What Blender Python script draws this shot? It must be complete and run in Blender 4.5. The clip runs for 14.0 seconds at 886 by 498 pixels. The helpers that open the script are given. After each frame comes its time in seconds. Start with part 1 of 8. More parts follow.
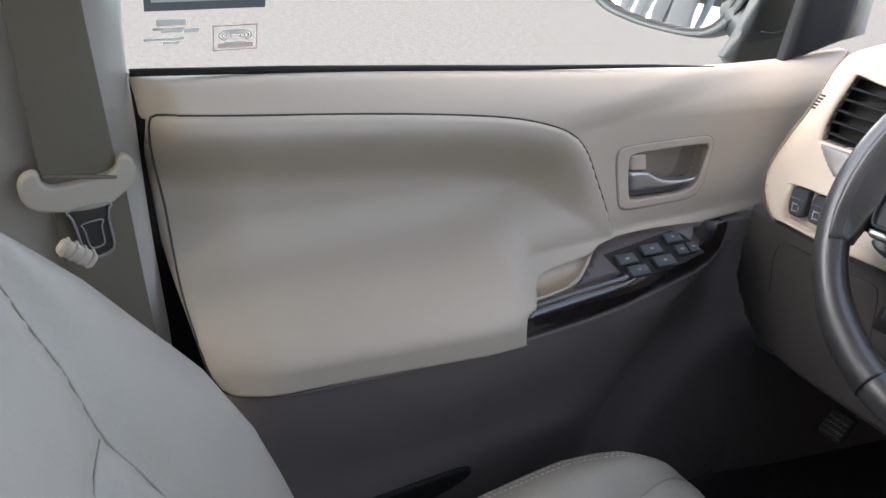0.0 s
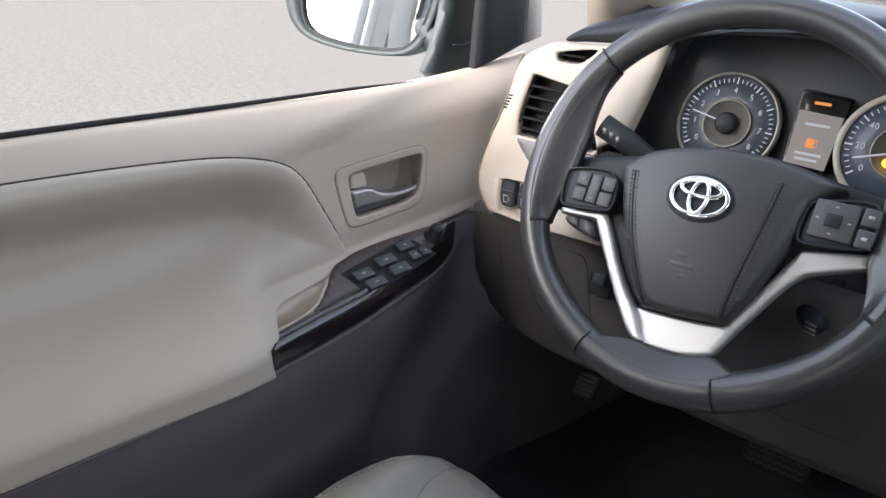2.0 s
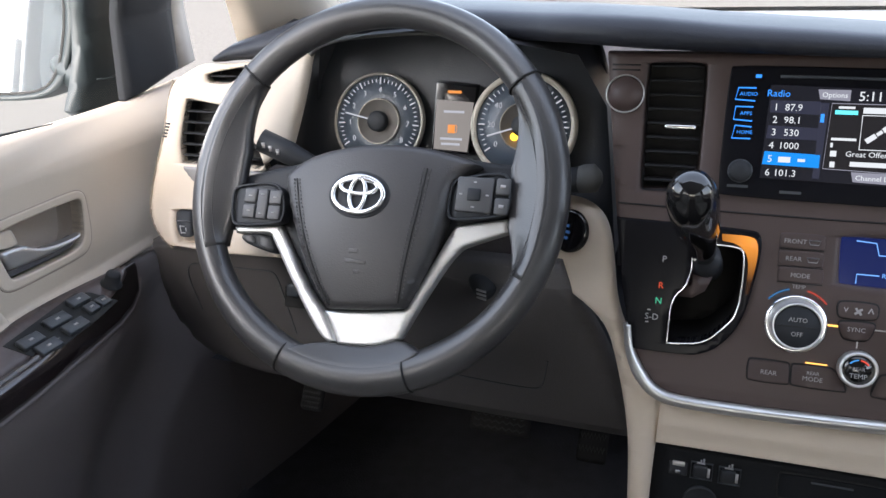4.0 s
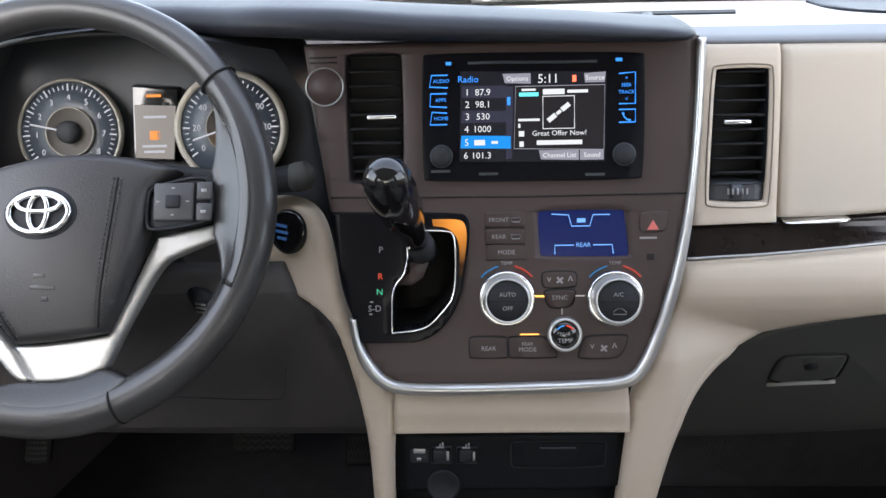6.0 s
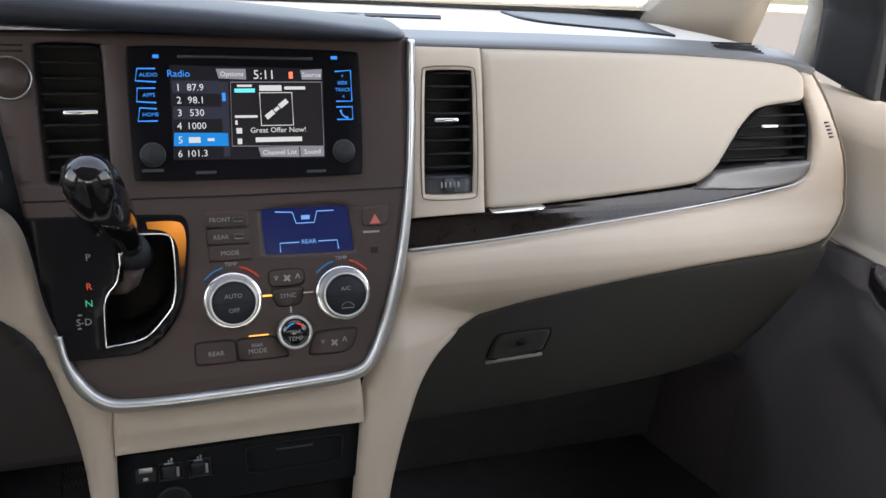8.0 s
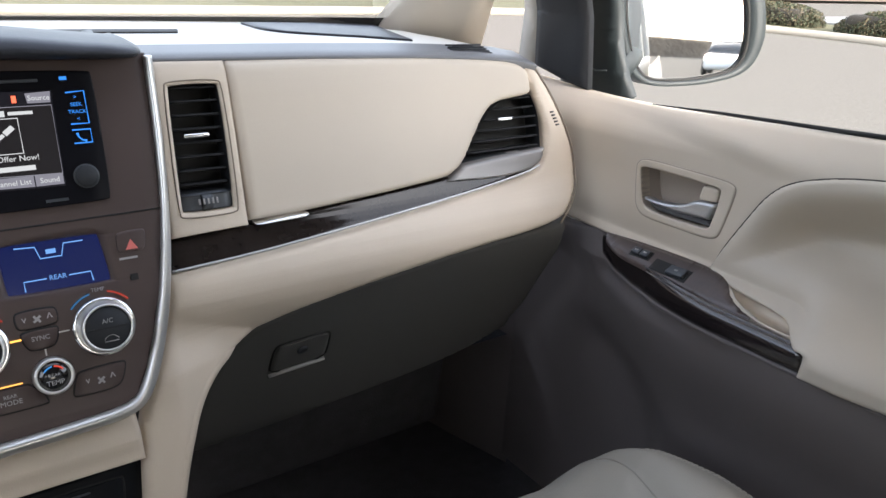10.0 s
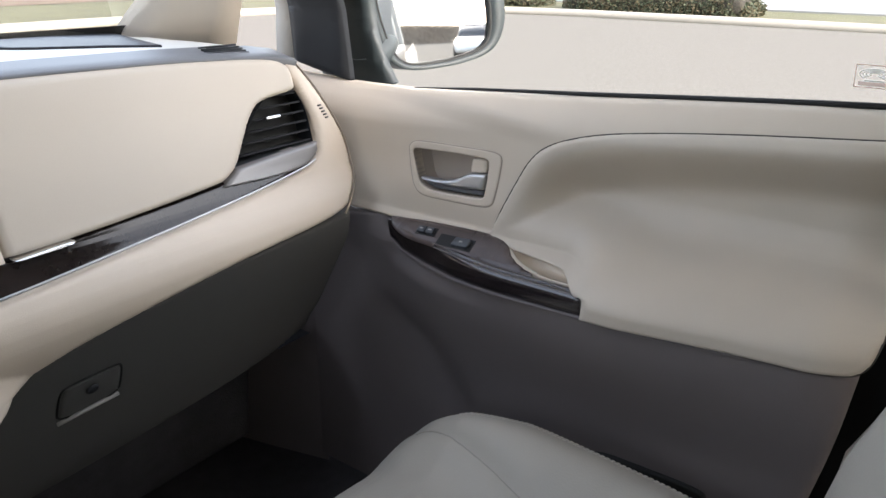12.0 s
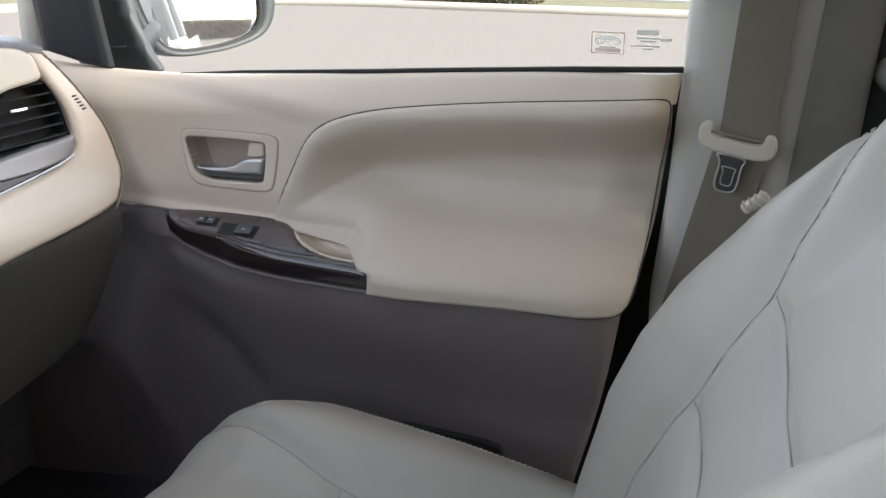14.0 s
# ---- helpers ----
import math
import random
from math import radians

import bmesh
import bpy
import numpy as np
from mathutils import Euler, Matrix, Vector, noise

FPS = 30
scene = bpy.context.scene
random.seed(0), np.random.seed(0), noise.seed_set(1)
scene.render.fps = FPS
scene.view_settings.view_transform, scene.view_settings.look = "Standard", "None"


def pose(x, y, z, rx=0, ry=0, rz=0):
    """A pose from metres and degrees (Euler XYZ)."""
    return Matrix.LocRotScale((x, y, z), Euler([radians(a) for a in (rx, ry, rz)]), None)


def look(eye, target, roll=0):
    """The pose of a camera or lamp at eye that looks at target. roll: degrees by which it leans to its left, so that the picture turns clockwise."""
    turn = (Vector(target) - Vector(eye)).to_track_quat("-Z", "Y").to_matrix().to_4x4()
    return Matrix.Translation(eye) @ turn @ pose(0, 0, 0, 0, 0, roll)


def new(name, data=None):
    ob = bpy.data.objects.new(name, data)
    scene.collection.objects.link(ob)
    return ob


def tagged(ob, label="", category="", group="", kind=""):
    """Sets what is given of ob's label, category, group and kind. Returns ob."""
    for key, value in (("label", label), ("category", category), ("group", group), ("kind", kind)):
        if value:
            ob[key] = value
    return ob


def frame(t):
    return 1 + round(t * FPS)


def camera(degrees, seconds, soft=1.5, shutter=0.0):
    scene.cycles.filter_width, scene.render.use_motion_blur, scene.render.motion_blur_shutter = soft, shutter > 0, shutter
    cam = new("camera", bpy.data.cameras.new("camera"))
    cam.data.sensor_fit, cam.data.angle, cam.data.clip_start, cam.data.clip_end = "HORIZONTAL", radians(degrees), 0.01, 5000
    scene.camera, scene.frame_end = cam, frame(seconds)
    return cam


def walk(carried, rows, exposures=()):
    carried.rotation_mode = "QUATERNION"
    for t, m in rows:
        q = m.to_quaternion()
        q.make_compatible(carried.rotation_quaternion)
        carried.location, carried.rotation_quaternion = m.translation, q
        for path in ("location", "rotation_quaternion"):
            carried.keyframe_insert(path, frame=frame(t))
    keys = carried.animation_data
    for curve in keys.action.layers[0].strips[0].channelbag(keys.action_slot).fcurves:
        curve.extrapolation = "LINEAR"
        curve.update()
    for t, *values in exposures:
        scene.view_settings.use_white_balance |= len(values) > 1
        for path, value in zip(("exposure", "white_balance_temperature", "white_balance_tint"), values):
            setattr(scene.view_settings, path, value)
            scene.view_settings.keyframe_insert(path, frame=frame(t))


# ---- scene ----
# camera: seconds, x, y, z, yaw to the left of +y, pitch up, lean to the left
cam = camera(60.14, 14.0)
ROWS = [
    (0.0, -0.2034, -0.2637, 1.3204, 58.06, -27.05, 3.59),
    (0.5, -0.1850, -0.2511, 1.3223, 53.82, -25.98, 3.49),
    (1.0, -0.1697, -0.2420, 1.3237, 49.82, -25.09, 2.43),
    (1.5, -0.1628, -0.2376, 1.3245, 45.76, -24.62, 1.19),
    (2.0, -0.1492, -0.2258, 1.3283, 41.16, -24.54, 0.09),
    (2.5, -0.1312, -0.2173, 1.3328, 36.42, -24.48, -1.40),
    (3.0, -0.1183, -0.2071, 1.3330, 30.61, -24.32, -1.95),
    (3.2, -0.1160, -0.2090, 1.3347, 28.12, -24.28, -2.23),
    (5.3, -0.0431, -0.1778, 1.3002, 9.86, -23.03, -3.04),
    (5.5, -0.0388, -0.1758, 1.3002, 8.13, -23.15, -3.04),
    (6.0, -0.0282, -0.1746, 1.3003, 2.91, -23.38, -1.92),
    (6.5, -0.0235, -0.1749, 1.2995, -2.35, -23.30, -0.72),
    (7.0, -0.0221, -0.1756, 1.2963, -6.80, -23.26, 0.14),
    (7.5, -0.0215, -0.1769, 1.2953, -12.23, -23.09, 1.87),
    (8.0, -0.0217, -0.1790, 1.2969, -18.61, -22.97, 3.58),
    (8.2, -0.0232, -0.1813, 1.2980, -21.21, -22.82, 4.14),
    (10.3, -0.0260, -0.1966, 1.2985, -39.25, -21.11, 3.47),
    (10.5, -0.0286, -0.1947, 1.2955, -41.07, -20.96, 3.68),
    (11.0, -0.0296, -0.1944, 1.2934, -45.43, -20.63, 3.14),
    (11.5, -0.0345, -0.1944, 1.2948, -49.51, -20.58, 2.20),
    (12.0, -0.0323, -0.2016, 1.2951, -53.56, -21.08, 0.32),
    (12.5, -0.0275, -0.2125, 1.2871, -57.37, -21.81, -0.38),
    (13.0, -0.0218, -0.2207, 1.2856, -61.48, -21.95, -0.27),
    (13.5, -0.0145, -0.2338, 1.2770, -64.84, -21.59, -0.19),
    (14.0, -0.0204, -0.2394, 1.2807, -68.22, -21.59, 0.38),
]
walk(cam, [(t, pose(x, y, z, 0, 0, yaw) @ pose(0, 0, 0, 90 + pitch) @ pose(0, 0, 0, 0, 0, roll)) for t, x, y, z, yaw, pitch, roll in ROWS],
     exposures=[(0.0, 2.95, 6300, 13), (3.0, 3.06, 6300, 13), (5.5, 3.26, 6420, 12), (6.5, 3.12, 6530, 12), (8.0, 2.84, 6650, 12), (11.0, 2.97, 6560, 12), (14.0, 3.01, 6600, 12)])

# ---- light: an overcast bright day ----
SKY = bpy.data.worlds.new("sky")
scene.world = SKY
SKY.use_nodes = True
_n = SKY.node_tree.nodes
_sky = _n.new("ShaderNodeTexSky")
_sky.sky_type, _sky.sun_disc = "NISHITA", False
_sky.sun_elevation, _sky.sun_rotation = radians(32), radians(185)
_sky.air_density, _sky.dust_density, _sky.ozone_density = 1.0, 4.0, 1.0
_mute = _n.new("ShaderNodeHueSaturation")
_mute.inputs["Saturation"].default_value = 0.55
SKY.node_tree.links.new(_sky.outputs[0], _mute.inputs["Color"])
SKY.node_tree.links.new(_mute.outputs[0], _n["Background"].inputs[0])
_n["Background"].inputs[1].default_value = 0.15
sun = new("sun", bpy.data.lights.new("sun", "SUN"))
sun.data.energy, sun.data.angle, sun.data.color = 0.17, radians(40), (1.0, 0.97, 0.93)
sun.matrix_world = look((-0.8, -9, 5.5), (0, 0, 0))
scene.view_settings.exposure = 2.75

# ---- materials ----
def material(name, color, rough=0.5, metal=0.0, grain=0.0, grain_size=0.002, vary=0.12, vary_size=0.15, coat=0.0, sheen=0.0, emit=0.0, wear=0.06, spec=0.4):
    """A surface with its colour varied at two scales and a fine relief."""
    m = bpy.data.materials.new(name)
    m.use_nodes = True
    nt = m.node_tree
    b = nt.nodes["Principled BSDF"]
    geo = nt.nodes.new("ShaderNodeNewGeometry")
    big = nt.nodes.new("ShaderNodeTexNoise")
    big.inputs["Scale"].default_value, big.inputs["Detail"].default_value = 1.0 / vary_size, 4
    fine = nt.nodes.new("ShaderNodeTexNoise")
    fine.inputs["Scale"].default_value, fine.inputs["Detail"].default_value = 1.0 / grain_size, 3
    for t in (big, fine):
        nt.links.new(geo.outputs["Position"], t.inputs["Vector"])
    mix = nt.nodes.new("ShaderNodeMix")
    mix.data_type = "RGBA"
    mix.inputs[6].default_value = [c * (1 - vary) for c in color] + [1]
    mix.inputs[7].default_value = [min(1, c * (1 + vary)) for c in color] + [1]
    add = nt.nodes.new("ShaderNodeMath")
    add.operation = "MULTIPLY_ADD"
    add.inputs[1].default_value, add.inputs[2].default_value = 0.35, -0.17
    nt.links.new(fine.outputs["Fac"], add.inputs[0])
    total = nt.nodes.new("ShaderNodeMath")
    nt.links.new(big.outputs["Fac"], total.inputs[0])
    nt.links.new(add.outputs[0], total.inputs[1])
    nt.links.new(total.outputs[0], mix.inputs[0])
    nt.links.new(mix.outputs[2], b.inputs["Base Color"])
    rr = nt.nodes.new("ShaderNodeMapRange")
    rr.inputs["To Min"].default_value, rr.inputs["To Max"].default_value = max(0.02, rough - wear), min(1, rough + wear)
    nt.links.new(big.outputs["Fac"], rr.inputs[0])
    nt.links.new(rr.outputs[0], b.inputs["Roughness"])
    b.inputs["Metallic"].default_value = metal
    b.inputs["Specular IOR Level"].default_value = spec
    b.inputs["Coat Weight"].default_value = coat
    b.inputs["Coat Roughness"].default_value = 0.06
    b.inputs["Sheen Weight"].default_value = sheen
    if grain:
        bump = nt.nodes.new("ShaderNodeBump")
        bump.inputs["Strength"].default_value, bump.inputs["Distance"].default_value = grain, grain_size * 0.5
        nt.links.new(fine.outputs["Fac"], bump.inputs["Height"])
        nt.links.new(bump.outputs[0], b.inputs["Normal"])
    if emit:
        b.inputs["Emission Color"].default_value = (*color, 1)
        b.inputs["Emission Strength"].default_value = emit
    return m


def glow(name, color, strength):
    """What gives off light: a lit screen or its marks."""
    m = bpy.data.materials.new(name)
    m.use_nodes = True
    b = m.node_tree.nodes["Principled BSDF"]
    b.inputs["Base Color"].default_value = (0.01, 0.01, 0.01, 1)
    b.inputs["Roughness"].default_value = 0.25
    b.inputs["Specular IOR Level"].default_value = 0.08
    b.inputs["Emission Color"].default_value = (*color, 1)
    b.inputs["Emission Strength"].default_value = strength * 0.22
    return m


def clear_glass(name, tint=(0.96, 0.98, 0.97)):
    m = bpy.data.materials.new(name)
    m.use_nodes = True
    nt = m.node_tree
    nt.nodes.remove(nt.nodes["Principled BSDF"])
    out = nt.nodes["Material Output"]
    tr, gl, mx, fr = (nt.nodes.new(k) for k in ("ShaderNodeBsdfTransparent", "ShaderNodeBsdfGlossy", "ShaderNodeMixShader", "ShaderNodeFresnel"))
    tr.inputs[0].default_value = (*tint, 1)
    gl.inputs["Roughness"].default_value = 0.01
    fr.inputs[0].default_value = 1.12
    nt.links.new(fr.outputs[0], mx.inputs[0])
    nt.links.new(tr.outputs[0], mx.inputs[1])
    nt.links.new(gl.outputs[0], mx.inputs[2])
    nt.links.new(mx.outputs[0], out.inputs[0])
    return m


CREAM = material("cream_plastic", (0.565, 0.484, 0.392), 0.55, grain=0.25, grain_size=0.0012, vary=0.05)
CREAM_SOFT = material("cream_vinyl", (0.50, 0.435, 0.355), 0.48, grain=0.14, grain_size=0.0014, vary=0.06)
SEAT = material("light_leather", (0.345, 0.318, 0.272), 0.45, grain=0.25, grain_size=0.0022, vary=0.07)
TAUPE = material("dark_taupe_plastic", (0.142, 0.123, 0.119), 0.6, spec=0.3, grain=0.35, grain_size=0.0013, vary=0.1)
DARK = material("black_plastic", (0.025, 0.027, 0.031), 0.5, spec=0.22, grain=0.3, grain_size=0.0012, vary=0.15)
SOFTBLACK = material("black_soft_dash", (0.023, 0.025, 0.032), 0.45, spec=0.25, grain=0.4, grain_size=0.0014, vary=0.12)
COVER = material("black_airbag_vinyl", (0.038, 0.036, 0.037), 0.46, spec=0.6, grain=0.3, grain_size=0.0016, vary=0.15)
LEATHER = material("black_leather", (0.038, 0.037, 0.038), 0.36, spec=0.65, coat=0.15, grain=0.22, grain_size=0.0014, vary=0.15)
GLOSS = material("piano_black", (0.008, 0.008, 0.009), 0.12, coat=0.6, vary=0.1)
STACKMAT = material("dark_brown_grained_panel", (0.066, 0.047, 0.044), 0.42, spec=0.3, grain=0.25, grain_size=0.001, vary=0.12)
GLOVE = material("grey_taupe_plastic", (0.086, 0.086, 0.083), 0.6, spec=0.25, grain=0.35, grain_size=0.0014, vary=0.08)
SILVER = material("satin_silver", (0.68, 0.68, 0.67), 0.32, metal=0.75, vary=0.04)
CHROME = material("chrome", (0.85, 0.85, 0.86), 0.08, metal=1.0, vary=0.02)
WHITE = material("white_print", (0.33, 0.32, 0.32), 0.5)
RUBBER = material("black_rubber", (0.012, 0.012, 0.012), 0.7, grain=0.2)
CARPET = material("dark_carpet", (0.075, 0.074, 0.080), 0.95, spec=0.1, grain=1.0, grain_size=0.003, vary=0.3, vary_size=0.03)
PILLAR = material("grey_beige_pillar", (0.42, 0.40, 0.36), 0.6, grain=0.25, grain_size=0.0015, vary=0.05)
BELT = material("taupe_webbing", (0.155, 0.136, 0.104), 0.8, grain=0.6, grain_size=0.001, vary=0.1)
CREAMCLIP = material("cream_clip", (0.46, 0.41, 0.34), 0.45, vary=0.05)
GLASS = clear_glass("window_glass")
MIRROR = material("mirror_silver", (0.92, 0.93, 0.93), 0.02, metal=1.0, vary=0.01, wear=0.0)
HEADLINER = material("light_headliner", (0.58, 0.56, 0.52), 0.9, grain=0.5, grain_size=0.002)
BODYPAINT = material("white_car_paint", (0.75, 0.75, 0.74), 0.25, coat=0.8, vary=0.02)
# lightened so the colour carries the sky's glare on the dash top
DASHTOP = material("sky_lit_dash_top", (0.58, 0.57, 0.54), 0.5, grain=0.3, grain_size=0.0014, vary=0.06)

# ---- building helpers ----
def ss(a, b, v):
    t = min(1.0, max(0.0, (v - a) / (b - a)))
    return t * t * (3 - 2 * t)


def interp(v, pts):
    return float(np.interp(v, [p[0] for p in pts], [p[1] for p in pts]))


ORIGIN = {}


def thing(name, at, label, category, group="", kind=""):
    ob = new(name)
    ob.empty_display_size = 0.05
    ob.location = at
    ORIGIN[ob.name] = Vector(at)
    return tagged(ob, label, category, group, kind)


def part(name, bm, mat, parent=None, label="", smooth=True):
    """Link a bmesh, given in world metres, as one mesh object under a thing or a part."""
    me = bpy.data.meshes.new(name)
    bm.to_mesh(me)
    bm.free()
    for p in me.polygons:
        p.use_smooth = smooth
    me.materials.append(mat)
    ob = new(name, me)
    if parent is not None:
        ob.parent = parent
        ob.matrix_parent_inverse = Matrix.Translation(-ORIGIN.get(parent.name, Vector()))
    if label:
        ob["label"] = label
    return ob


def chaikin(pts, times=3, closed=True):
    """Round a line of (u, v) points; a third element keeps the corner sharp."""
    p = [(a[0], a[1], len(a) > 2) for a in pts]
    for _ in range(times):
        q, n = [], len(p)
        for i in range(n):
            a, b = p[i], p[(i + 1) % n]
            if not closed and i == n - 1:
                q.append(a)
                break
            if a[2] or (not closed and i == 0):
                q.append(a)
            if not (a[2]) and not (not closed and i == 0):
                q.append((a[0] * 0.75 + b[0] * 0.25, a[1] * 0.75 + b[1] * 0.25, False))
            elif a[2] or (not closed and i == 0):
                q.append((a[0] * 0.8 + b[0] * 0.2, a[1] * 0.8 + b[1] * 0.2, False))
            if not b[2] and not (not closed and i == n - 2):
                q.append((a[0] * 0.25 + b[0] * 0.75, a[1] * 0.25 + b[1] * 0.75, False))
            else:
                q.append((a[0] * 0.2 + b[0] * 0.8, a[1] * 0.2 + b[1] * 0.8, False))
        p = q
    return [(a[0], a[1]) for a in p]


def inset(loop, d, hole):
    """The loop moved inwards by d; None where it would fold over."""
    a = np.array(loop)
    nx, pv = np.roll(a, -1, 0), np.roll(a, 1, 0)
    area = 0.5 * float((a[:, 0] * nx[:, 1] - nx[:, 0] * a[:, 1]).sum())
    side = (1 if area > 0 else -1) * (-1 if hole else 1)
    t0, t1 = a - pv, nx - a
    t0 /= np.maximum(np.linalg.norm(t0, axis=1, keepdims=True), 1e-9)
    t1 /= np.maximum(np.linalg.norm(t1, axis=1, keepdims=True), 1e-9)
    n0, n1 = np.stack([-t0[:, 1], t0[:, 0]], 1) * side, np.stack([-t1[:, 1], t1[:, 0]], 1) * side
    m = n0 + n1
    m /= np.maximum(np.linalg.norm(m, axis=1, keepdims=True), 1e-9)
    q = a + m * (d / np.clip((m * n0).sum(1, keepdims=True), 0.5, 1))
    e = nx - a
    for p in q:
        r = p - a
        t = np.clip((r * e).sum(1) / np.maximum((e * e).sum(1), 1e-12), 0, 1)
        if np.linalg.norm(r - t[:, None] * e, axis=1).min() < 0.75 * d:
            return None
    b = np.roll(q, -1, 0) - q
    if ((b * e).sum(1) < 0).any():
        return None
    return [tuple(v) for v in q]


def sheet(outer, place, cell=0.008, holes=(), roll=0.005, skirt=0.012, times=3):
    """A shaped panel: an outline in (u, v), laid on the surface place(u, v, h), with rolled edges and a skirt behind."""
    from mathutils.geometry import tessellate_polygon
    loops = [[p for k, p in enumerate(lp) if k == 0 or math.dist(p, lp[k - 1]) > 1e-5] for lp in [chaikin(outer, times)] + [chaikin(h, times) for h in holes]]
    rings = []
    for share in (0.12, 0.4, 0.75, 1.0):
        got = [inset(lp, roll * share, k > 0) for k, lp in enumerate(loops)]
        if any(g is None for g in got):
            break
        rings.append((share, got))
    inner = rings[-1][1] if rings else loops
    vs = [Vector((u, v, 0)) for lp in inner for u, v in lp]
    bm = bmesh.new()
    bv = [bm.verts.new(v) for v in vs]
    for t in tessellate_polygon([[Vector((u, v, 0)) for u, v in lp] for lp in inner]):
        if len(set(t)) == 3:
            try:
                bm.faces.new([bv[i] for i in t])
            except ValueError:
                pass
    lo = [min(v[i] for v in vs) for i in (0, 1)]
    hi = [max(v[i] for v in vs) for i in (0, 1)]
    stack_of = [(None, loops)] + rings
    bands = []
    for (s0, a), (s1, b) in zip(stack_of, stack_of[1:]):
        bands.append((a, b))
    last = bands.pop() if bands else None
    known = {}

    def vert(p):
        k = (round(p[0], 7), round(p[1], 7))
        if k not in known:
            known[k] = bm.verts.new((p[0], p[1], 0))
        return known[k]
    for v, p in zip(bv, [p for lp in inner for p in lp]):
        known[(round(p[0], 7), round(p[1], 7))] = v
    for a, b in bands + ([last] if last else []):
        for la, lb in zip(a, b):
            n = len(la)
            for k in range(n):
                f = list(dict.fromkeys([vert(la[k]), vert(la[(k + 1) % n]), vert(lb[(k + 1) % n]), vert(lb[k])]))
                if len(f) > 2:
                    try:
                        bm.faces.new(f)
                    except ValueError:
                        pass
    for axis in (0, 1):
        n = int((hi[axis] - lo[axis]) / cell)
        for k in range(1, n + 1):
            co = [0, 0, 0]
            co[axis] = lo[axis] + (hi[axis] - lo[axis]) * k / (n + 1)
            no = [0, 0, 0]
            no[axis] = 1
            bmesh.ops.bisect_plane(bm, geom=bm.verts[:] + bm.edges[:] + bm.faces[:], dist=1e-5, plane_co=co, plane_no=no)
    bmesh.ops.dissolve_degenerate(bm, dist=1e-5, edges=bm.edges[:])
    bm.verts.ensure_lookup_table()
    pts = np.array([(v.co.x, v.co.y) for v in bm.verts])
    near = np.full(len(pts), 9.0)
    for lp in loops:
        a = np.array(lp)
        b = np.roll(a, -1, 0)
        for p, q in zip(a, b):
            d = q - p
            t = np.clip(((pts - p) @ d) / max(d @ d, 1e-12), 0, 1)
            near = np.minimum(near, np.linalg.norm(pts - p - t[:, None] * d, axis=1))
    rim = [e for e in bm.edges if len(e.link_faces) == 1]
    flat = list(bm.verts)
    got = bmesh.ops.extrude_edge_only(bm, edges=rim)
    back = [g for g in got["geom"] if isinstance(g, bmesh.types.BMVert)]
    for v in back:
        v.co = place(v.co.x, v.co.y, -roll - skirt)
    for v, d in zip(flat, near):
        h = -roll * (1 - math.sqrt(max(0.0, 1 - (1 - d / roll) ** 2))) if d < roll else 0.0
        v.co = place(v.co.x, v.co.y, h)
    bmesh.ops.recalc_face_normals(bm, faces=bm.faces[:])
    return bm


def edge_drop(outer, roll, times=3):
    """How far the rolled edge of a panel lies behind its surface, at (u, v)."""
    a = np.array(chaikin(outer, times))
    d = np.roll(a, -1, 0) - a

    def drop(u, v):
        r = np.array((u, v)) - a
        t = np.clip((r * d).sum(1) / np.maximum((d * d).sum(1), 1e-12), 0, 1)
        n = np.linalg.norm(r - t[:, None] * d, axis=1).min()
        return -roll * (1 - math.sqrt(max(0.0, 1 - (1 - n / roll) ** 2))) if n < roll else 0.0
    return drop


def rbox(sx, sy, sz, m=None, bevel=0.003, segments=2):
    """A box with rounded edges, centred, moved by m."""
    bm = bmesh.new()
    bmesh.ops.create_cube(bm, size=1.0, matrix=Matrix.Diagonal((sx, sy, sz, 1)))
    if bevel:
        bmesh.ops.bevel(bm, geom=bm.edges[:], offset=min(bevel, 0.45 * min(sx, sy, sz)), segments=segments, affect="EDGES", profile=0.5)
    if m is not None:
        bm.transform(m)
    return bm


def lathe(profile, m=None, n=40):
    """Turn (radius, height) pairs round z."""
    bm = bmesh.new()
    rings = []
    for r, h in profile:
        if r < 1e-6:
            rings.append([bm.verts.new((0, 0, h))])
        else:
            rings.append([bm.verts.new((r * math.cos(2 * math.pi * k / n), r * math.sin(2 * math.pi * k / n), h)) for k in range(n)])
    for a, b in zip(rings, rings[1:]):
        for k in range(n):
            f = [a[k % len(a)], a[(k + 1) % len(a)], b[(k + 1) % len(b)], b[k % len(b)]]
            f = list(dict.fromkeys(f))
            if len(f) > 2:
                bm.faces.new(f)
    if m is not None:
        bm.transform(m)
    return bm


def loft(rings, closed=True, caps=True):
    """Skin a list of rings of points."""
    bm = bmesh.new()
    vs = [[bm.verts.new(p) for p in r] for r in rings]
    n = len(vs[0])
    for a, b in zip(vs, vs[1:]):
        for k in range(n if closed else n - 1):
            bm.faces.new((a[k], a[(k + 1) % n], b[(k + 1) % n], b[k]))
    if caps and closed:
        bm.faces.new(vs[0][::-1])
        bm.faces.new(vs[-1])
    bmesh.ops.recalc_face_normals(bm, faces=bm.faces[:])
    return bm


